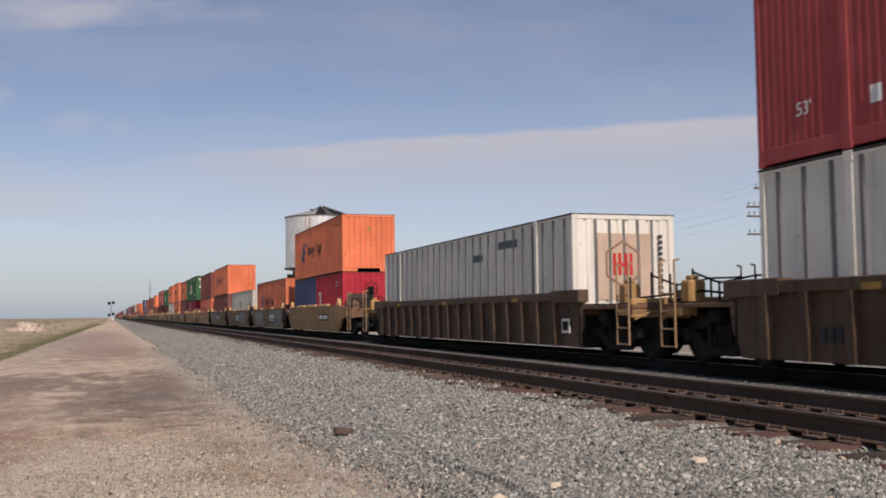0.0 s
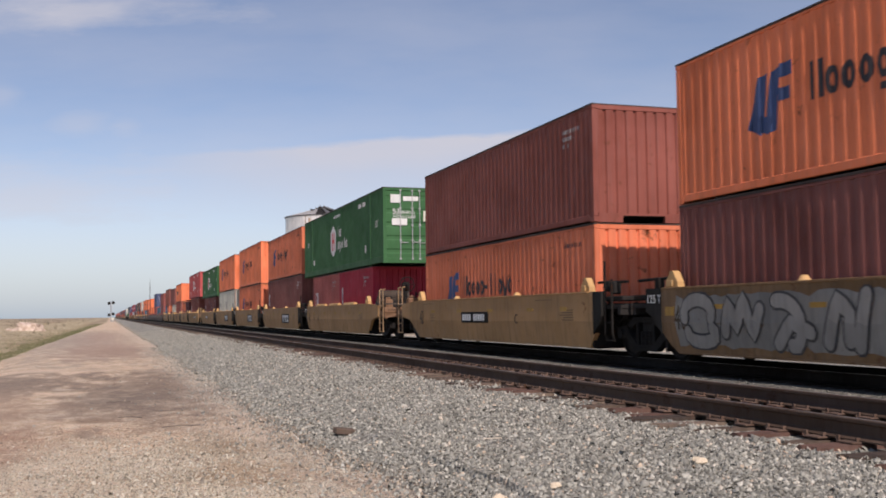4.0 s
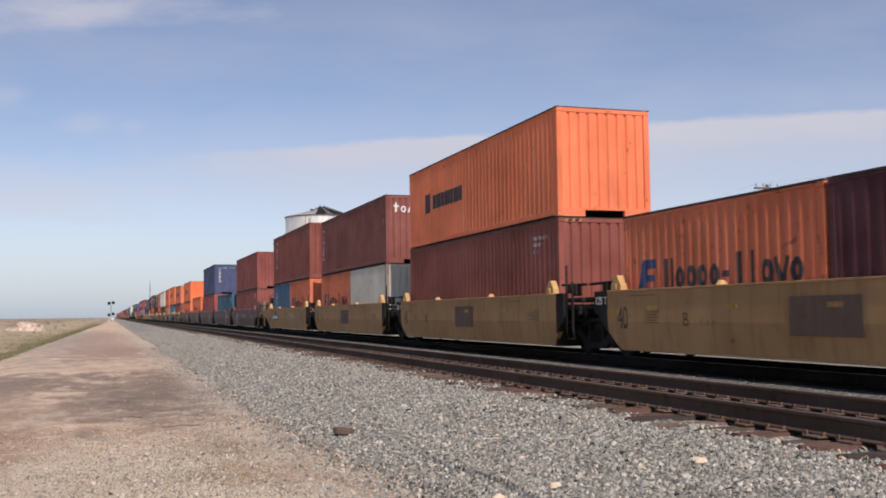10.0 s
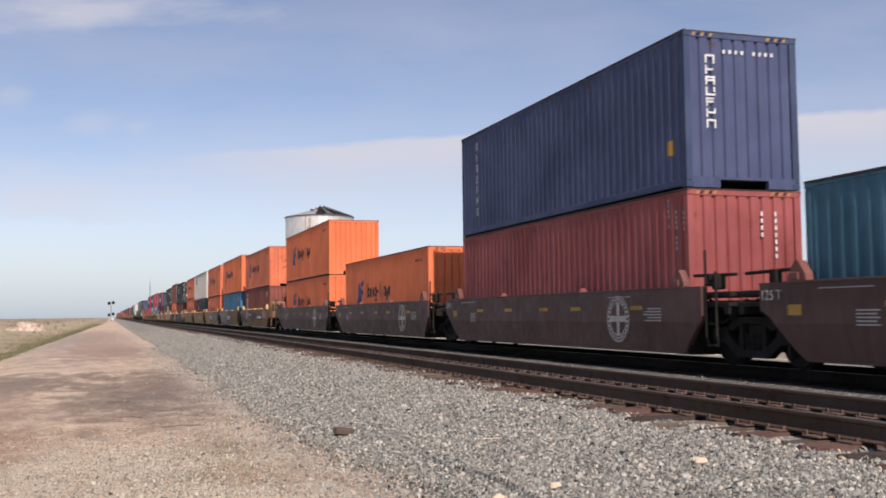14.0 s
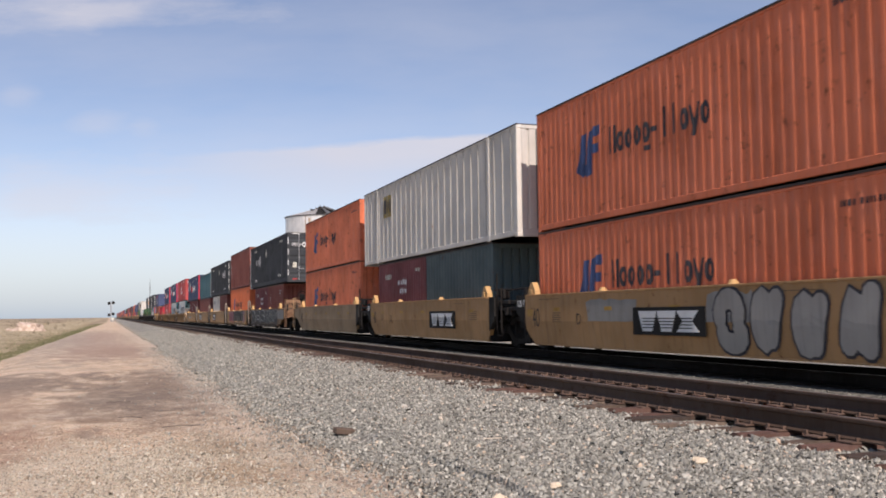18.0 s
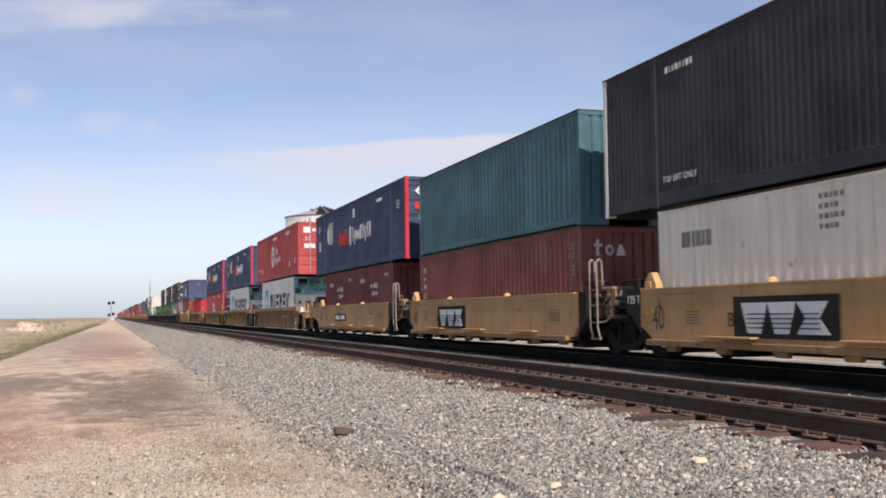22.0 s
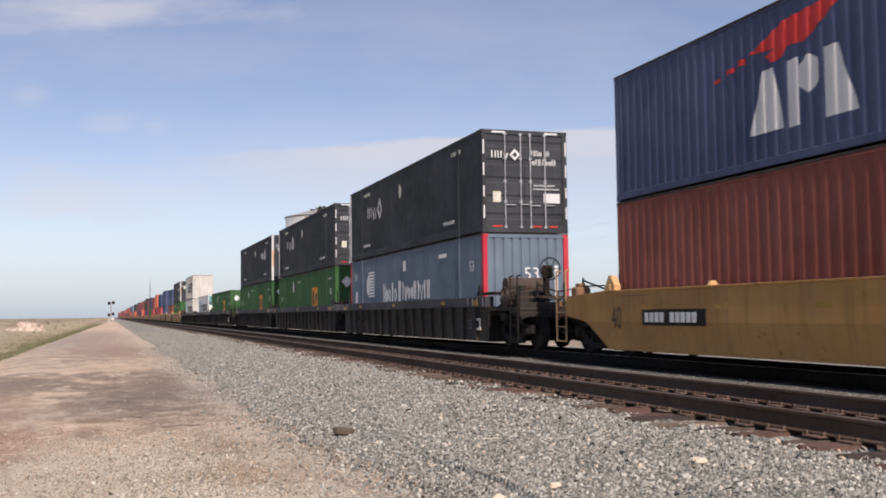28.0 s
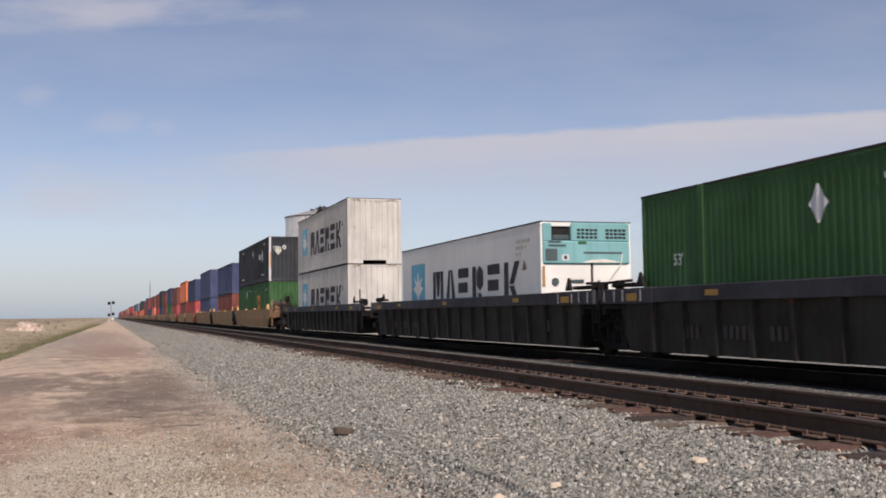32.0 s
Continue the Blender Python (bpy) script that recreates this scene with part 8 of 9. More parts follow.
        tagged(part("emblem_wording", ticks, EMBLEM, d), kind="stuff")
    if colour == CAR_BROWN and near_open:
        part("lettering", words("B", 0.36), MARK_FAINT, ob, at=Matrix.Translation((-HALF - 0.006, -1.69, 0.87)) @ ON_SIDE @ Matrix.Diagonal((0.72, 1, 1, 1)))
        small = Shape()
        for k in range(12):
            if k not in (1, 5, 9):
                small.box(-HALF - 0.007, -HALF - 0.003, 0.62 - k * 0.105 - 0.06, 0.62 - k * 0.105, 0.89, 0.94)
        for k in range(5):
            small.box(-HALF - 0.007, -HALF - 0.003, 0.1 - k * 0.1 - 0.07, 0.1 - k * 0.1, 1.16, 1.22)
        for a_, b_, c_, d_ in ((-1.06, -0.80, 1.02, 1.045), (-1.06, -0.80, 0.78, 0.8), (-1.06, -1.035, 0.78, 1.045), (-0.825, -0.80, 0.78, 1.045), (-1.0, -0.86, 0.88, 0.96)):
            small.box(-HALF - 0.007, -HALF - 0.003, a_, b_, c_, d_)
        tagged(part("stencil_line", small, MARK_FAINT, ob), kind="stuff")
    if "pads" in marks:
        for y in (2.9, -0.1, -3.1):
            part("sill_pad", shared(("sill_pad", 0), lambda: Shape().prism([(-0.085, -0.05), (-0.07, 0.03), (-0.035, 0.055), (0.05, 0.055), (0.08, 0.02), (0.09, -0.05)], -0.95, 0.95, "y")), side_pad(colour), ob, at=pose(-HALF + 0.06, y, SILL_Z1 + 0.04))
    elif kind != "ribbed":
        for y in (2.4, -2.2):
            part("locating_cone", shared(("locating_cone", 0), lambda: Shape().tube((0, 0, 0), (0, 0, 0.08), 0.10, 10, 0.05)), TAN_BRIGHT if colour != CAR_BROWN else BROWN_RED, ob, at=pose(-HALF + 0.08, y, SILL_Z1 + 0.01))
    if "patchwork" in marks:
        piece(ob, "14", 5.9, 2.7, 0.19, 0.05, SPRAY_SLATE, SPRAY_WHITE)
        sprayed_patch(ob, 3.6, 2.25, 0.80, 1.30, SPRAY_PINK, 4, lift=0.03)
        sprayed_patch(ob, 2.15, 0.35, 0.78, 1.30, SPRAY_SLATE, 5)
        sprayed_patch(ob, -0.85, -2.0, 0.76, 1.16, SPRAY_SLATE, 6)
        piece(ob, "3", 1.9, 0.7, 0.05, 0.012, SPRAY_WHITE, SPRAY_SLATE, 0.85, 1.2)
        sprayed_patch(ob, -4.6, -6.1, 0.78, 1.30, SPRAY_PINK, 7)
    if "smudges" in marks:
        rg3 = random.Random(12)
        for k in range(16):
            y_, w_, z_ = rg3.uniform(-6.0, -1.0), rg3.uniform(0.12, 0.4), rg3.uniform(0.6, 1.25)
            pts_ = [(y_ + w_ * (i / 4 - 0.5) * e, z_ + e * rg3.uniform(0.008, 0.035)) for e in (1, -1) for i in range(5)]
            part("dirt_smudge", Shape().add([(-HALF - 0.006, p, q) for p, q in pts_], [tuple(range(10))]), STENCIL, ob)
    if "scuffs" in marks:
        sprayed_patch(ob, -1.2, -1.9, 0.92, 1.1, PALE_DUST, 31)
        sprayed_patch(ob, -2.2, -2.9, 0.8, 1.02, PALE_DUST, 32)
        sprayed_patch(ob, 3.9, 2.9, 1.05, 1.2, FADED_BLACK, 33)
    if "scribble" in marks:
        rg2 = random.Random(3)
        pen = Shape()
        for k in range(13):
            y_, z_, pts_ = far - 2.3 - k * 0.44, 0.95 + rg2.uniform(-0.1, 0.1), []
            for i in range(7):
                pts_.append((y_ + rg2.uniform(-0.26, 0.26), z_ + rg2.uniform(-0.24, 0.24)))
            for (ya, za), (yb, zb) in zip(pts_, pts_[1:]):
                d_ = Vector((0, yb - ya, zb - za)).normalized() * 0.014
                pen.add([(-HALF - 0.006, ya - d_.z, za + d_.y), (-HALF - 0.006, ya + d_.z, za - d_.y), (-HALF - 0.006, yb + d_.z, zb - d_.y), (-HALF - 0.006, yb - d_.z, zb + d_.y)], [(0, 1, 2, 3)])
        tagged(part("pen_scrawl", pen, paint("brown_scrawl", (0.16, 0.10, 0.045), 0.0), ob, "brown scrawled graffiti"), kind="stuff")
    if "spray" in marks:
        fold_ = kind == "smooth"
        if seed == 3:
            sprayed_patch(ob, 4.9, 1.15, 0.24, 1.24, GRAFFITI_GREY, 1)
            sprayed_patch(ob, -1.7, -6.2, 0.22, 1.3, GRAFFITI_GREY, 2)
            piece(ob, "352", 4.8, 1.3, 0.11, 0.04, SPRAY_SILVER, GRAFFITI_DARK)
            piece(ob, "2341", -1.8, -6.0, 0.11, 0.04, SPRAY_SILVER, GRAFFITI_DARK)
        elif seed == 4:
            piece(ob, "NOCS", -1.55, -5.3, 0.15, 0.05, SPRAY_SILVER, MARK_DARK, 0.2, 1.32, lean=0.08)
        elif seed == 5:
            sprayed_patch(ob, 5.8, 0.6, 0.3, 1.25, GRAFFITI_GREY, 3)
            piece(ob, "4315", 5.7, 0.8, 0.11, 0.04, SPRAY_SILVER, GRAFFITI_DARK)
            piece(ob, "142", -2.3, -6.0, 0.14, 0.05, SPRAY_GREEN, CAR_BLACK)
        elif seed == 23:
            sprayed_patch(ob, 6.1, 1.6, 0.3, 1.25, GRAFFITI_GREY, 8)
            piece(ob, "3514", 5.9, 0.8, 0.10, 0.03, GRAFFITI_GREY, SPRAY_WHITE)
            piece(ob, "5", 0.5, -1.4, 0.08, 0.03, SPRAY_SLATE, SPRAY_WHITE, 0.4, 1.1)
        elif seed == 24:
            sprayed_patch(ob, 3.0, 0.9, FOLD, 1.22, GRAFFITI_GREY, 9)
            sprayed_patch(ob, -1.55, -2.9, FOLD, 1.28, SPRAY_SILVER, 10)
            piece(ob, "4225", -1.7, -5.7, 0.17, 0.05, SPRAY_SILVER, MARK_DARK, 0.2, 1.34)
        elif seed == 27:
            sprayed_patch(ob, 6.0, -5.6, 0.24, 1.33, GRAFFITI_DARK, 11, fold_)
            piece(ob, "14", 5.8, 1.5, 0.17, 0.05, SPRAY_SLATE, SPRAY_WHITE, 0.24, 1.33, fold_)
            piece(ob, "S", 1.5, -0.9, 0.15, 0.05, SPRAY_SLATE, SPRAY_WHITE, 0.24, 1.33, fold_)
            piece(ob, "TONE", -0.9, -4.7, 0.13, 0.045, SPRAY_SLATE, SPRAY_WHITE, 0.24, 1.28, fold_)
            sprayed_patch(ob, -5.65, -7.9, 0.72, 1.3, SPRAY_SILVER, 21, fold_)
            piece(ob, ".", -4.7, -5.5, 0.07, 0.04, SPRAY_SLATE, SPRAY_WHITE, 0.24, 1.33, fold_)
        elif seed == 28:
            sprayed_patch(ob, 4.8, 1.4, 0.26, 1.30, SPRAY_PINK, 12, fold_)
            sprayed_patch(ob, -4.6, -5.4, 0.5, 1.30, SPRAY_PINK, 13, fold_)
            sprayed_patch(ob, 1.6, -4.7, 0.24, 1.33, SPRAY_SILVER, 14, fold_, 0.009)
            piece(ob, "314", 4.6, 2.0, 0.05, 0.015, CRIMSON, SPRAY_SILVER, 0.4, 1.2, fold_)
            piece(ob, "RUSTONE!", 1.5, -4.9, 0.12, 0.04, BLACK, SPRAY_WHITE, 0.24, 1.33, fold_)
    MOVERS.append((ob, TRACK_FAR, uc, RAIL_Z))
    load(uc, boxes)
    return ob


TANCAR = "dusty tan well car unit with smooth sides"
RIBCAR = "dirty yellow-brown well car unit with ribbed sides"
DARKCAR = "sooty dark grey well car unit with ribbed sides"
BROWNCAR = "dark brown well car unit with a round white emblem"
P5, H5, P3, H3 = 15.45, 6.3, 19.45, 8.6

# head of the visible part: two ribbed cars
unit(5.5, "ribbed", H3, False, True, P3, RIB_DARK, RIBCAR, one(white_ribbed(False)) + over(hub(RED, "dark red", "hex_red"), TALL))
unit(28.5, "ribbed", H3, True, True, P3, RIB_DARK, RIBCAR, one(white_ribbed(True)))
# five-unit car
unit(50.3, "smooth", H5, True, False, P5, TAN, TANCAR, twin(C(20, False, BRIGHT_RED, "lease", tint="bright red"), C(20, False, BLUE, "", tint="dark blue")) + over(amber_code(orange()), LOW), "number@8.5 pads")
unit(65.6, "smooth", H5, False, False, P5, TAN_DIRTY, TANCAR + ", covered in grey graffiti", one(orange(True, ORANGE_OLD)), "logo spray", 3)
unit(81.0, "smooth", H5, False, False, P5, TAN_DIRTY, TANCAR + ", with grey graffiti", one(C(40, False, GREY, "grey_logo", tint="pale grey", post=GREY_POST)), "logo spray", 4)
unit(96.5, "smooth", H5, False, False, P5, TAN_DIRTY, TANCAR + ", with faint graffiti", one(C(40, False, MAROON, "codes", tint="maroon")) + over(orange(), LOW), "logo spray", 5)
unit(112.1, "smooth", H5, False, True, P5, TAN, TANCAR, one(orange(False, ORANGE_OLD)) + over(C(40, False, BROWN_RED, "codes", tint="rust brown"), LOW), "number")
# five-unit car
unit(131.4, "smooth", H5, True, False, P5, TAN, TANCAR, twin(C(20, False, CRIMSON, "plate", tint="crimson"), C(20, False, PINK_RED, "lease", tint="chalky red")) + over(hub(GREEN, "dark green", "hex_green"), LOW), "pads")
unit(146.9, "smooth", H5, False, False, P5, TAN, TANCAR, one(C(40, True, MAROON, "plate", tint="purple maroon")) + over(orange(False, ORANGE_OLD), TALL), "logo")
unit(162.4, "smooth", H5, False, False, P5, TAN, TANCAR, one(orange(True, ORANGE_OLD)) + over(orange(True), TALL), "logo")
unit(177.9, "smooth", H5, False, False, P5, TAN, TANCAR, one(C(40, True, GREY, "grey_logo", tint="pale grey", post=GREY_POST)) + over(amber_code(orange(True)), TALL), "logo")
unit(193.3, "smooth", H5, False, True, P5, TAN, TANCAR, twin(C(20, False, MAROON, "sticker", tint="maroon"), C(20, False, MAROON, "lease", tint="maroon")) + over(hub(GREEN, "dark green", "hex_green"), LOW), "number")
# five-unit car
unit(213.0, "smooth", H5, True, False, P5, TAN, TANCAR, one(C(40, True, BROWN_RED, "lease", tint="dark red")) + over(hub(RED, "dark red", "hex_red"), TALL), "number@8.6 pads scribble")
unit(228.4, "smooth", H5, False, False, P5, TAN, TANCAR, twin(C(20, False, DARK_MAROON, "", tint="dark purple"), C(20, False, ORANGE_OLD, "line_logo_short", tint="faded orange")), "patch")
unit(243.7, "smooth", H5, False, False, P5, TAN, TANCAR, one(C(40, True, BROWN_RED, "codes", tint="brown red")) + over(C(40, False, ORANGE, "dark_logo", tint="bright orange"), TALL), "patch")
unit(259.1, "smooth", H5, False, False, P5, TAN, TANCAR, twin(C(20, False, GREY, "grey", tint="stained pale grey", post=GREY_POST), C(20, False, ORANGE_OLD, "line_logo_short", tint="rusty orange")) + over(tex_box(MAROON, False), LOW), "patch")
unit(274.4, "smooth", H5, False, True, P5, TAN, TANCAR + " and pale scuffs", twin(C(20, False, ORANGE_OLD, "line_logo_short", tint="rusty orange"), C(20, False, STEEL_BLUE, "word_strip", tint="steel blue")) + over(C(40, True, BROWN_RED, "far_word", tint="brown red"), LOW), "number@1.72 scuffs")
# dark brown five-unit car
unit(294.1, "smooth", H5, True, False, P5, CAR_BROWN, BROWNCAR, twin(C(20, False, PALE_RED, "sticker", tint="brown red"), C(20, False, PALE_RED, "scuffed", tint="scuffed brown red")) + over(tex_box(PALE_RED, False, "brown red", False), LOW), "cross_far pads")
unit(309.3, "smooth", H5, False, False, P5, CAR_BROWN, BROWNCAR, twin(C(20, False, TEAL, "codes", tint="faded teal"), C(20, False, TEAL, "", tint="scuffed teal")), "cross")
unit(324.7, "smooth", H5, False, False, P5, CAR_BROWN, BROWNCAR, one(tex_box(OLD_RED, True, "dull red", False)) + over(tex_box(BLUE, True, "dark blue", False, NAVY), TALL), "cross")
unit(340.3, "smooth", H5, False, False, P5, CAR_BROWN, BROWNCAR, one(orange(True, BRIGHT_ORANGE)), "cross")
unit(356.0, "smooth", H5, False, True, P5, CAR_BROWN, BROWNCAR, one(orange(False, BRIGHT_ORANGE)) + over(orange(False, BRIGHT_ORANGE), LOW), "cross")
# five-unit car
unit(374.8, "smooth", H5, True, False, P5, TAN_DIRTY, TANCAR + ", with dark graffiti", one(C(40, False, BROWN_RED, "strip", tint="dark red")) + over(orange(False, ORANGE_OLD), LOW), "number@8.6 pads patchwork")
b45 = C(45, True, BRIGHT_ORANGE, "line_logo", tint="bright orange")
on_end(b45[0], b45[1], "45", 0.5, 0.35, 2.1, MARK_DARK)
on_side(b45[0], b45[1], b45[3], "45", 0.5, 13.1, 2.1, MARK_DARK)
unit(390.2, "smooth", H5, False, False, P5, TAN_DIRTY, TANCAR + ", with grey graffiti", one(C(40, False, MID_BLUE, "codes", tint="mid blue")) + over(amber_code(b45), LOW), "logo spray", 23)
unit(405.7, "smooth", H5, False, False, P5, TAN, TANCAR + ", with white graffiti", one(orange(False, ORANGE_OLD)) + over(orange(True, ORANGE_OLD), LOW), "logo spray", 24)
unit(421.0, "smooth", H5, False, False, P5, TAN, TANCAR, twin(C(20, False, SLATE, "", tint="dark grey-green"), C(20, False, PLUM, "stars", tint="plum maroon")) + over(white_ribbed(False, DULL_WHITE), LOW), "logo")
unit(436.3, "smooth", H5, False, True, P5, DUSTY_TAN, TANCAR, one(orange(True, ORANGE_OLD)) + over(amber_code(orange(False, ORANGE_OLD)), TALL), "")
# five-unit car with bracketed sills
unit(455.9, "sill", H5, True, False, P5, TAN_DIRTY, TANCAR + " under dark spray", twin(C(20, False, BROWN_RED, "tall_word", tint="brown red"), C(20, False, PLUM, "stars", tint="plum maroon")) + over(rings(), LOW), "spray", 27)
unit(471.2, "sill", H5, False, False, P5, SILL_TAN, TANCAR + " with graffiti", one(orange(True, BRIGHT_ORANGE)) + over(C(40, True, BROWN_RED, "tex", tint="brown red"), TALL), "spray", 28)
unit(486.6, "sill", H5, False, False, P5, SILL_TAN, TANCAR, twin(C(20, False, MAROON, "", tint="maroon"), C(20, False, OFFWHITE, "faded_block", tint="dirty white")) + over(rings("doors", "rings_reversed"), LOW), "logo")
unit(502.1, "sill", H5, False, False, P5, SILL_TAN, TANCAR, one(tex_box(MAROON, False)) + over(C(40, False, TEAL_GREEN, "", tint="dark teal"), LOW), "logo")
unit(517.7, "sill", H5, False, True, P5, SILL_TAN, TANCAR, twin(C(20, False, PLUM, "stars", tint="plum maroon"), C(20, False, PLUM, "stars", tint="plum maroon")) + over(pacer(NAVY, "navy blue", "stripes_navy", "doors"), LOW), "number@3.75 wheel_far smudges")
# three-unit ribbed car
unit(538.9, "ribbed", H3, True, False, P3, TAN_RIB, RIBCAR, one(reefer()) + over(hub(RED, "red", "hex_red"), TALL))
unit(558.3, "ribbed", H3, False, False, P3, TAN_RIB, RIBCAR, one(reefer()) + over(pacer(NAVY, "navy blue", "stripes_navy"), TALL))
unit(577.8, "ribbed", H3, False, True, P3, TAN_RIB, RIBCAR, one(hub(RED, "red", "hex_red")) + over(pacer(NAVY, "navy blue", "stripes_navy"), TALL))
# two single cars
unit(599.4, "ribbed", 6.45, True, True, P5, TAN_DIRTY, RIBCAR, [(C(40, False, BRIGHT_RED, "lease", tint="bright red"), 0.4, WELL_FLOOR)])
unit(618.0, "smooth", H5, True, True, P5, SINGLE_YELLOW, "ochre yellow single well car with sloped side ends", one(C(40, True, BROWN_RED, "", tint="brick red")) + over(amber_code(C(40, False, BLUE, "eagle_blue", tint="blue")), TALL), "number@1.65")
# two three-unit dark ribbed cars
unit(639.8, "ribbed", H3, True, False, P3, CAR_BLACK, DARKCAR, one(pacer(GREY_BLUE, "faded blue", "stripes_grey")) + over(rings(), TALL), "wheel_near")
unit(659.1, "ribbed", H3, False, False, P3, CAR_BLACK, DARKCAR, one(emp_green()) + over(rings(), TALL))
unit(678.2, "ribbed", H3, False, True, P3, CAR_BLACK, DARKCAR, one(emp_green()) + over(rings("plain", "rings_reversed"), TALL, -0.1))
unit(701.4, "ribbed", H3, True, False, P3, CAR_BLACK, DARKCAR, one(emp_green()))
unit(720.6, "ribbed", H3, False, False, P3, CAR_BLACK, DARKCAR, one(reefer()))
m1, m2 = C(40, True, DULL_WHITE, "reefer", tint="dull dirty white"), C(40, True, DULL_WHITE, "reefer", tint="dull dirty white")
unit(741.4, "ribbed", H3, False, True, P3, CAR_BLACK, DARKCAR, one(m1) + over(m2, TALL))
# tan car behind them
unit(765.8, "smooth", 8.3, True, False, P3, TAN, TANCAR, one(C(53, True, EMERALD, "badge_green", tint="green")) + over(rings("plain", "rings_reversed"), TALL))
unit(785.2, "smooth", 8.3, False, False, P3, TAN, TANCAR, one(C(40, False, BROWN_RED, "tex", tint="brown red")) + over(C(40, False, BLUE, "codes", tint="blue"), LOW))
unit(804.7, "smooth", 8.3, False, False, P3, TAN, TANCAR, one(C(40, False, BLUE, "codes", tint="blue")) + over(C(40, True, BLUE, "codes", tint="blue"), LOW))

# ---- the rest of the train, which stays far off ----


def distant_box(size, tall, colour, tint):
    L, H, W = LENGTHS[size], 2.896 if tall else 2.591, 2.591 if size == 53 else 2.438
    ob = thing("container", f"{tint} corrugated steel freight container far down the train", "container", "freight containers")
    sm = shared(("side_panel", size, tall, "corrugated"), lambda: side_mesh(L, H, "corrugated", W))
    part("side_panel", sm, colour, ob)
    part("roof", shared(("roof", size, tall, "corrugated"), lambda: roof_mesh(L, W, H)), ROOF_RUST_SHADE, ob, "rust-stained roof darkened for the shade at its rim")
    part("end_panel", shared(("end_panel", W, tall), lambda: end_mesh(W, H)), colour, ob, at=pose(0, -L / 2, 0))

    def rest():
        s = Shape().box(W / 2 - 0.06, W / 2 - 0.02, -L / 2, L / 2, 0.1, H - 0.03).box(-W / 2 + 0.06, W / 2 - 0.06, L / 2 - 0.05, L / 2, 0.1, H - 0.03)
        for a, b in ((-1, -1), (1, -1), (1, 1), (-1, 1)):
            s.box(min(a * W / 2, a * (W / 2 - 0.14)), max(a * W / 2, a * (W / 2 - 0.14)), min(b * L / 2, b * (L / 2 - 0.15)), max(b * L / 2, b * (L / 2 - 0.15)), 0, H)
        for x in (-W / 2, W / 2 - 0.07):
            s.box(x, x + 0.07, -L / 2, L / 2, 0, 0.16).box(x, x + 0.07, -L / 2, L / 2, H - 0.075, H)
        return s.box(-W / 2, W / 2, -L / 2, -L / 2 + 0.1, H - 0.12, H).box(-W / 2, W / 2, -L / 2, -L / 2 + 0.1, 0, 0.2)

    part("frame", shared(("frame", size, tall), rest), colour, ob)
    return ob, L, H, W


def distant_car(uc, colour, near_open, far_open, pitch):
    half = pitch / 2 - 1.4
    ob = thing("well_car", "dusty well car unit far down the train", "rail car", "well cars")
    sm = shared(("side_sill", half, False, False, "plain"), lambda: Shape().prism(sill_outline(-half, half, False, False, SILL_Z0, SILL_Z1), 0, 0.1, "x"))
    for x in (-HALF, HALF - 0.1):
        part("side_sill", sm, colour, ob, at=pose(x, 0, 0))
    part("underframe", shared(("underframe", half, far_open), lambda: Shape().box(-1.2, 1.2, -half - (2.3 if near_open else 1.2), half + (2.3 if far_open else 1.2), 0.85, 1.05).box(-1.3, 1.3, -half, half, 0.13, 0.24)), STEEL, ob)

    def running():
        s = Shape()
        for y in [pitch / 2 if not far_open else half + 1.1] + ([-half - 1.1] if near_open else []):
            for dy in (-0.9, 0.9):
                for sx in (-0.75, 0.75):
                    s.tube((sx - 0.06, y + dy, 0.455), (sx + 0.06, y + dy, 0.455), 0.455, 14)
            s.box(-1.06, -0.94, y - 1.1, y + 1.1, 0.3, 0.7).box(0.94, 1.06, y - 1.1, y + 1.1, 0.3, 0.7).box(-1, 1, y - 0.2, y + 0.2, 0.4, 0.8)
        return s

    part("bogie", shared(("bogie", half, near_open, far_open), running), STEEL, ob)
    MOVERS.append((ob, TRACK_FAR, uc, RAIL_Z))


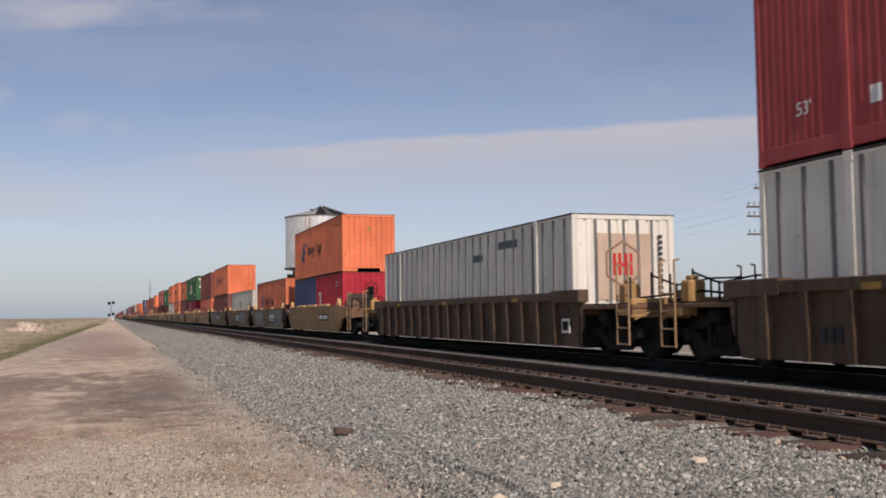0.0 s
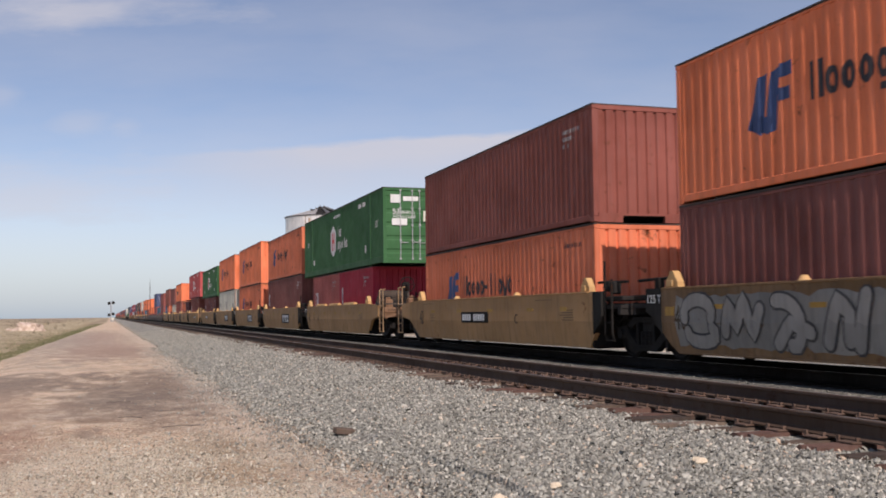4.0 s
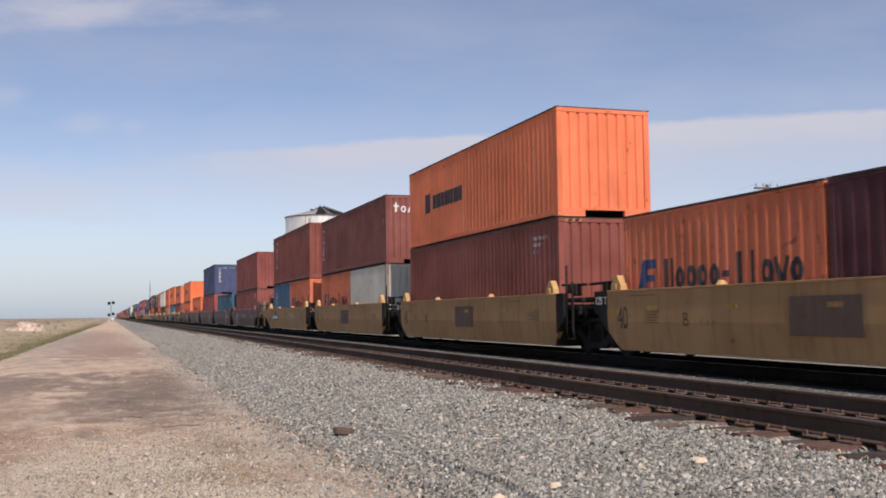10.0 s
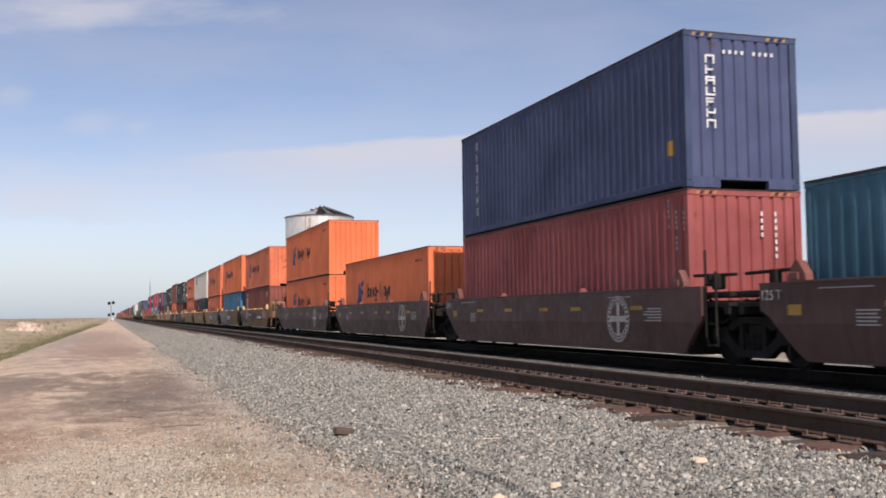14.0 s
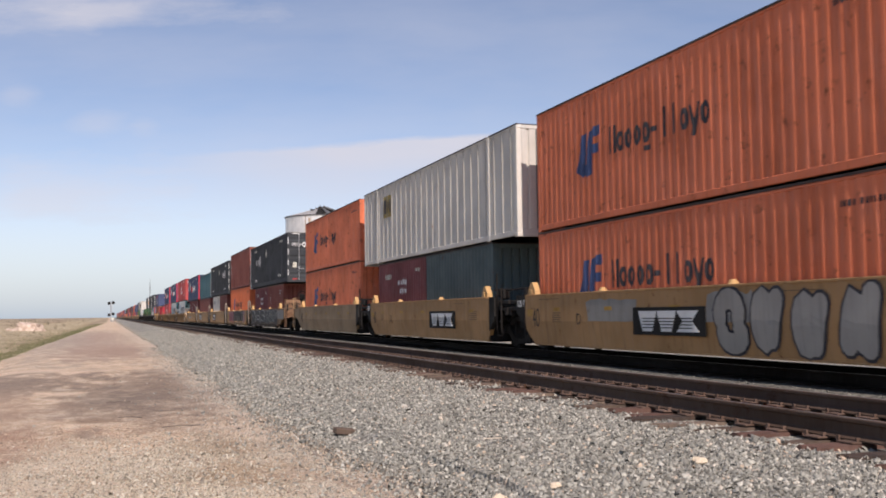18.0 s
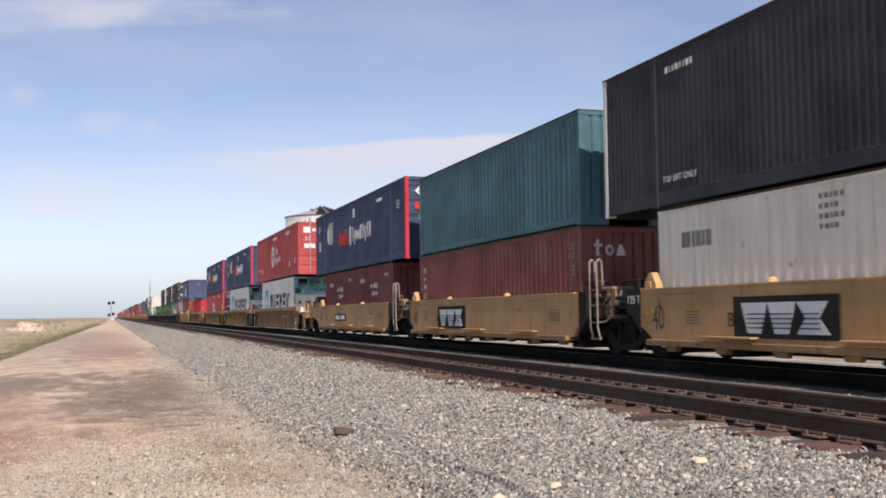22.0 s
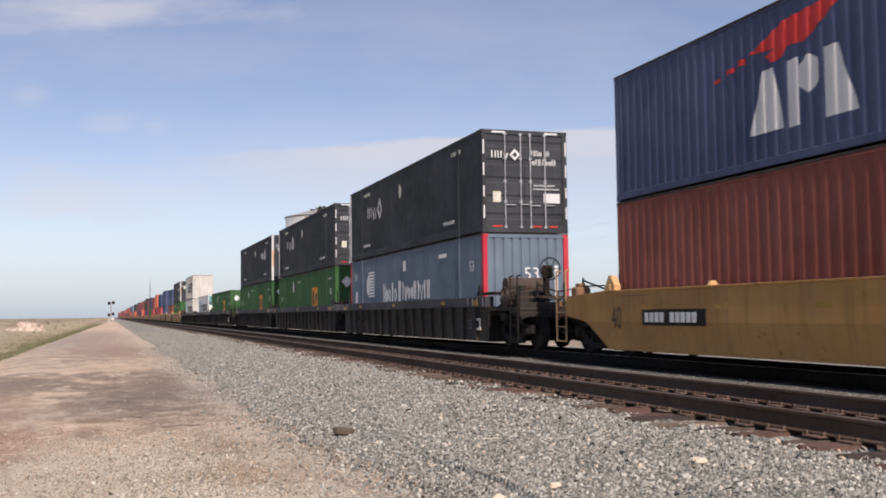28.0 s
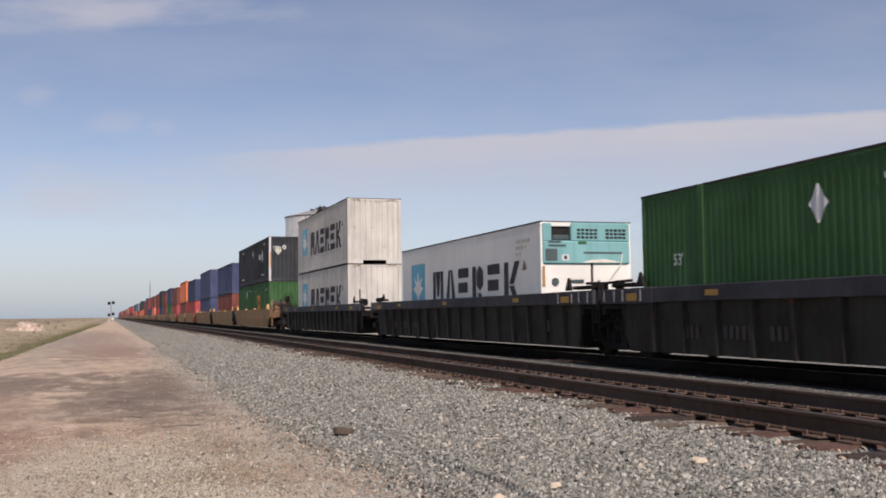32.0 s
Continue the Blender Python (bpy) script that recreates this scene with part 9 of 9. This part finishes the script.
pick = random.Random(21)
FAR_COLOURS = [(BLUE, "blue"), (MID_BLUE, "mid blue"), (ORANGE, "orange"), (ORANGE_OLD, "faded orange"), (RED, "red"), (BROWN_RED, "brown red"), (MAROON, "maroon"), (NAVY, "navy"), (GREY, "pale grey"), (CHARCOAL, "charcoal"), (TEAL_GREEN, "dark teal"), (GREEN, "green")]
FAR_WEIGHTS = [5, 1, 4, 3, 4, 6, 6, 3, 1, 1, 1, 1]
u, k = 824.2, 3
while u < 1900:
    first, last = k % 5 == 0, k % 5 == 4
    distant_car(u, pick.choice((TAN, TAN, TAN_DIRTY)), first, last, P5)
    low_tall = pick.random() < 0.4
    c1, n1 = pick.choices(FAR_COLOURS, FAR_WEIGHTS)[0]
    load(u, one(distant_box(40, low_tall, c1, n1)))
    if pick.random() < 0.9:
        c2, n2 = pick.choices(FAR_COLOURS, FAR_WEIGHTS)[0]
        load(u, over(distant_box(40, pick.random() < 0.5, c2, n2), TALL if low_tall else LOW))
    u += 20.0 if last else P5
    k += 1


def motions():
    """The train rolls towards and past the camera at a steady speed; its wheels turn."""
    for ob, x, u0, z in MOVERS:
        walk(ob, [(t, pose(x, u0 - SPEED * t, z)) for t in (0.0, 16.0, 32.0)])
    walk(cloud, [(t, pose(CLOUD_AT[0] + math.cos(PAN) * 4.6 * t, CLOUD_AT[1] - math.sin(PAN) * 4.6 * t, 1.45, 0, 0, -18.312)) for t in (0.0, 16.0, 32.0)])
    turn = SPEED / 0.485
    count = int(math.ceil(turn * 32.0 / radians(80)))
    for bag, y in ((WHEELS_FRONT, -0.915), (WHEELS_BACK, 0.915)):
        first = bag[0]
        rows, last = [], -1
        for i in range(count + 1):
            t = 32.0 * i / count
            if frame(t) != last:
                last = frame(t)
                rows.append(((last - 1) / FPS, pose(0, y, 0.485, math.degrees(turn * (last - 1) / FPS) % 360)))
        walk(first, rows)
        for w in bag[1:]:
            w.rotation_mode = "QUATERNION"
            keys = w.animation_data_create()
            keys.action = first.animation_data.action
            keys.action_slot = first.animation_data.action_slot


motions()
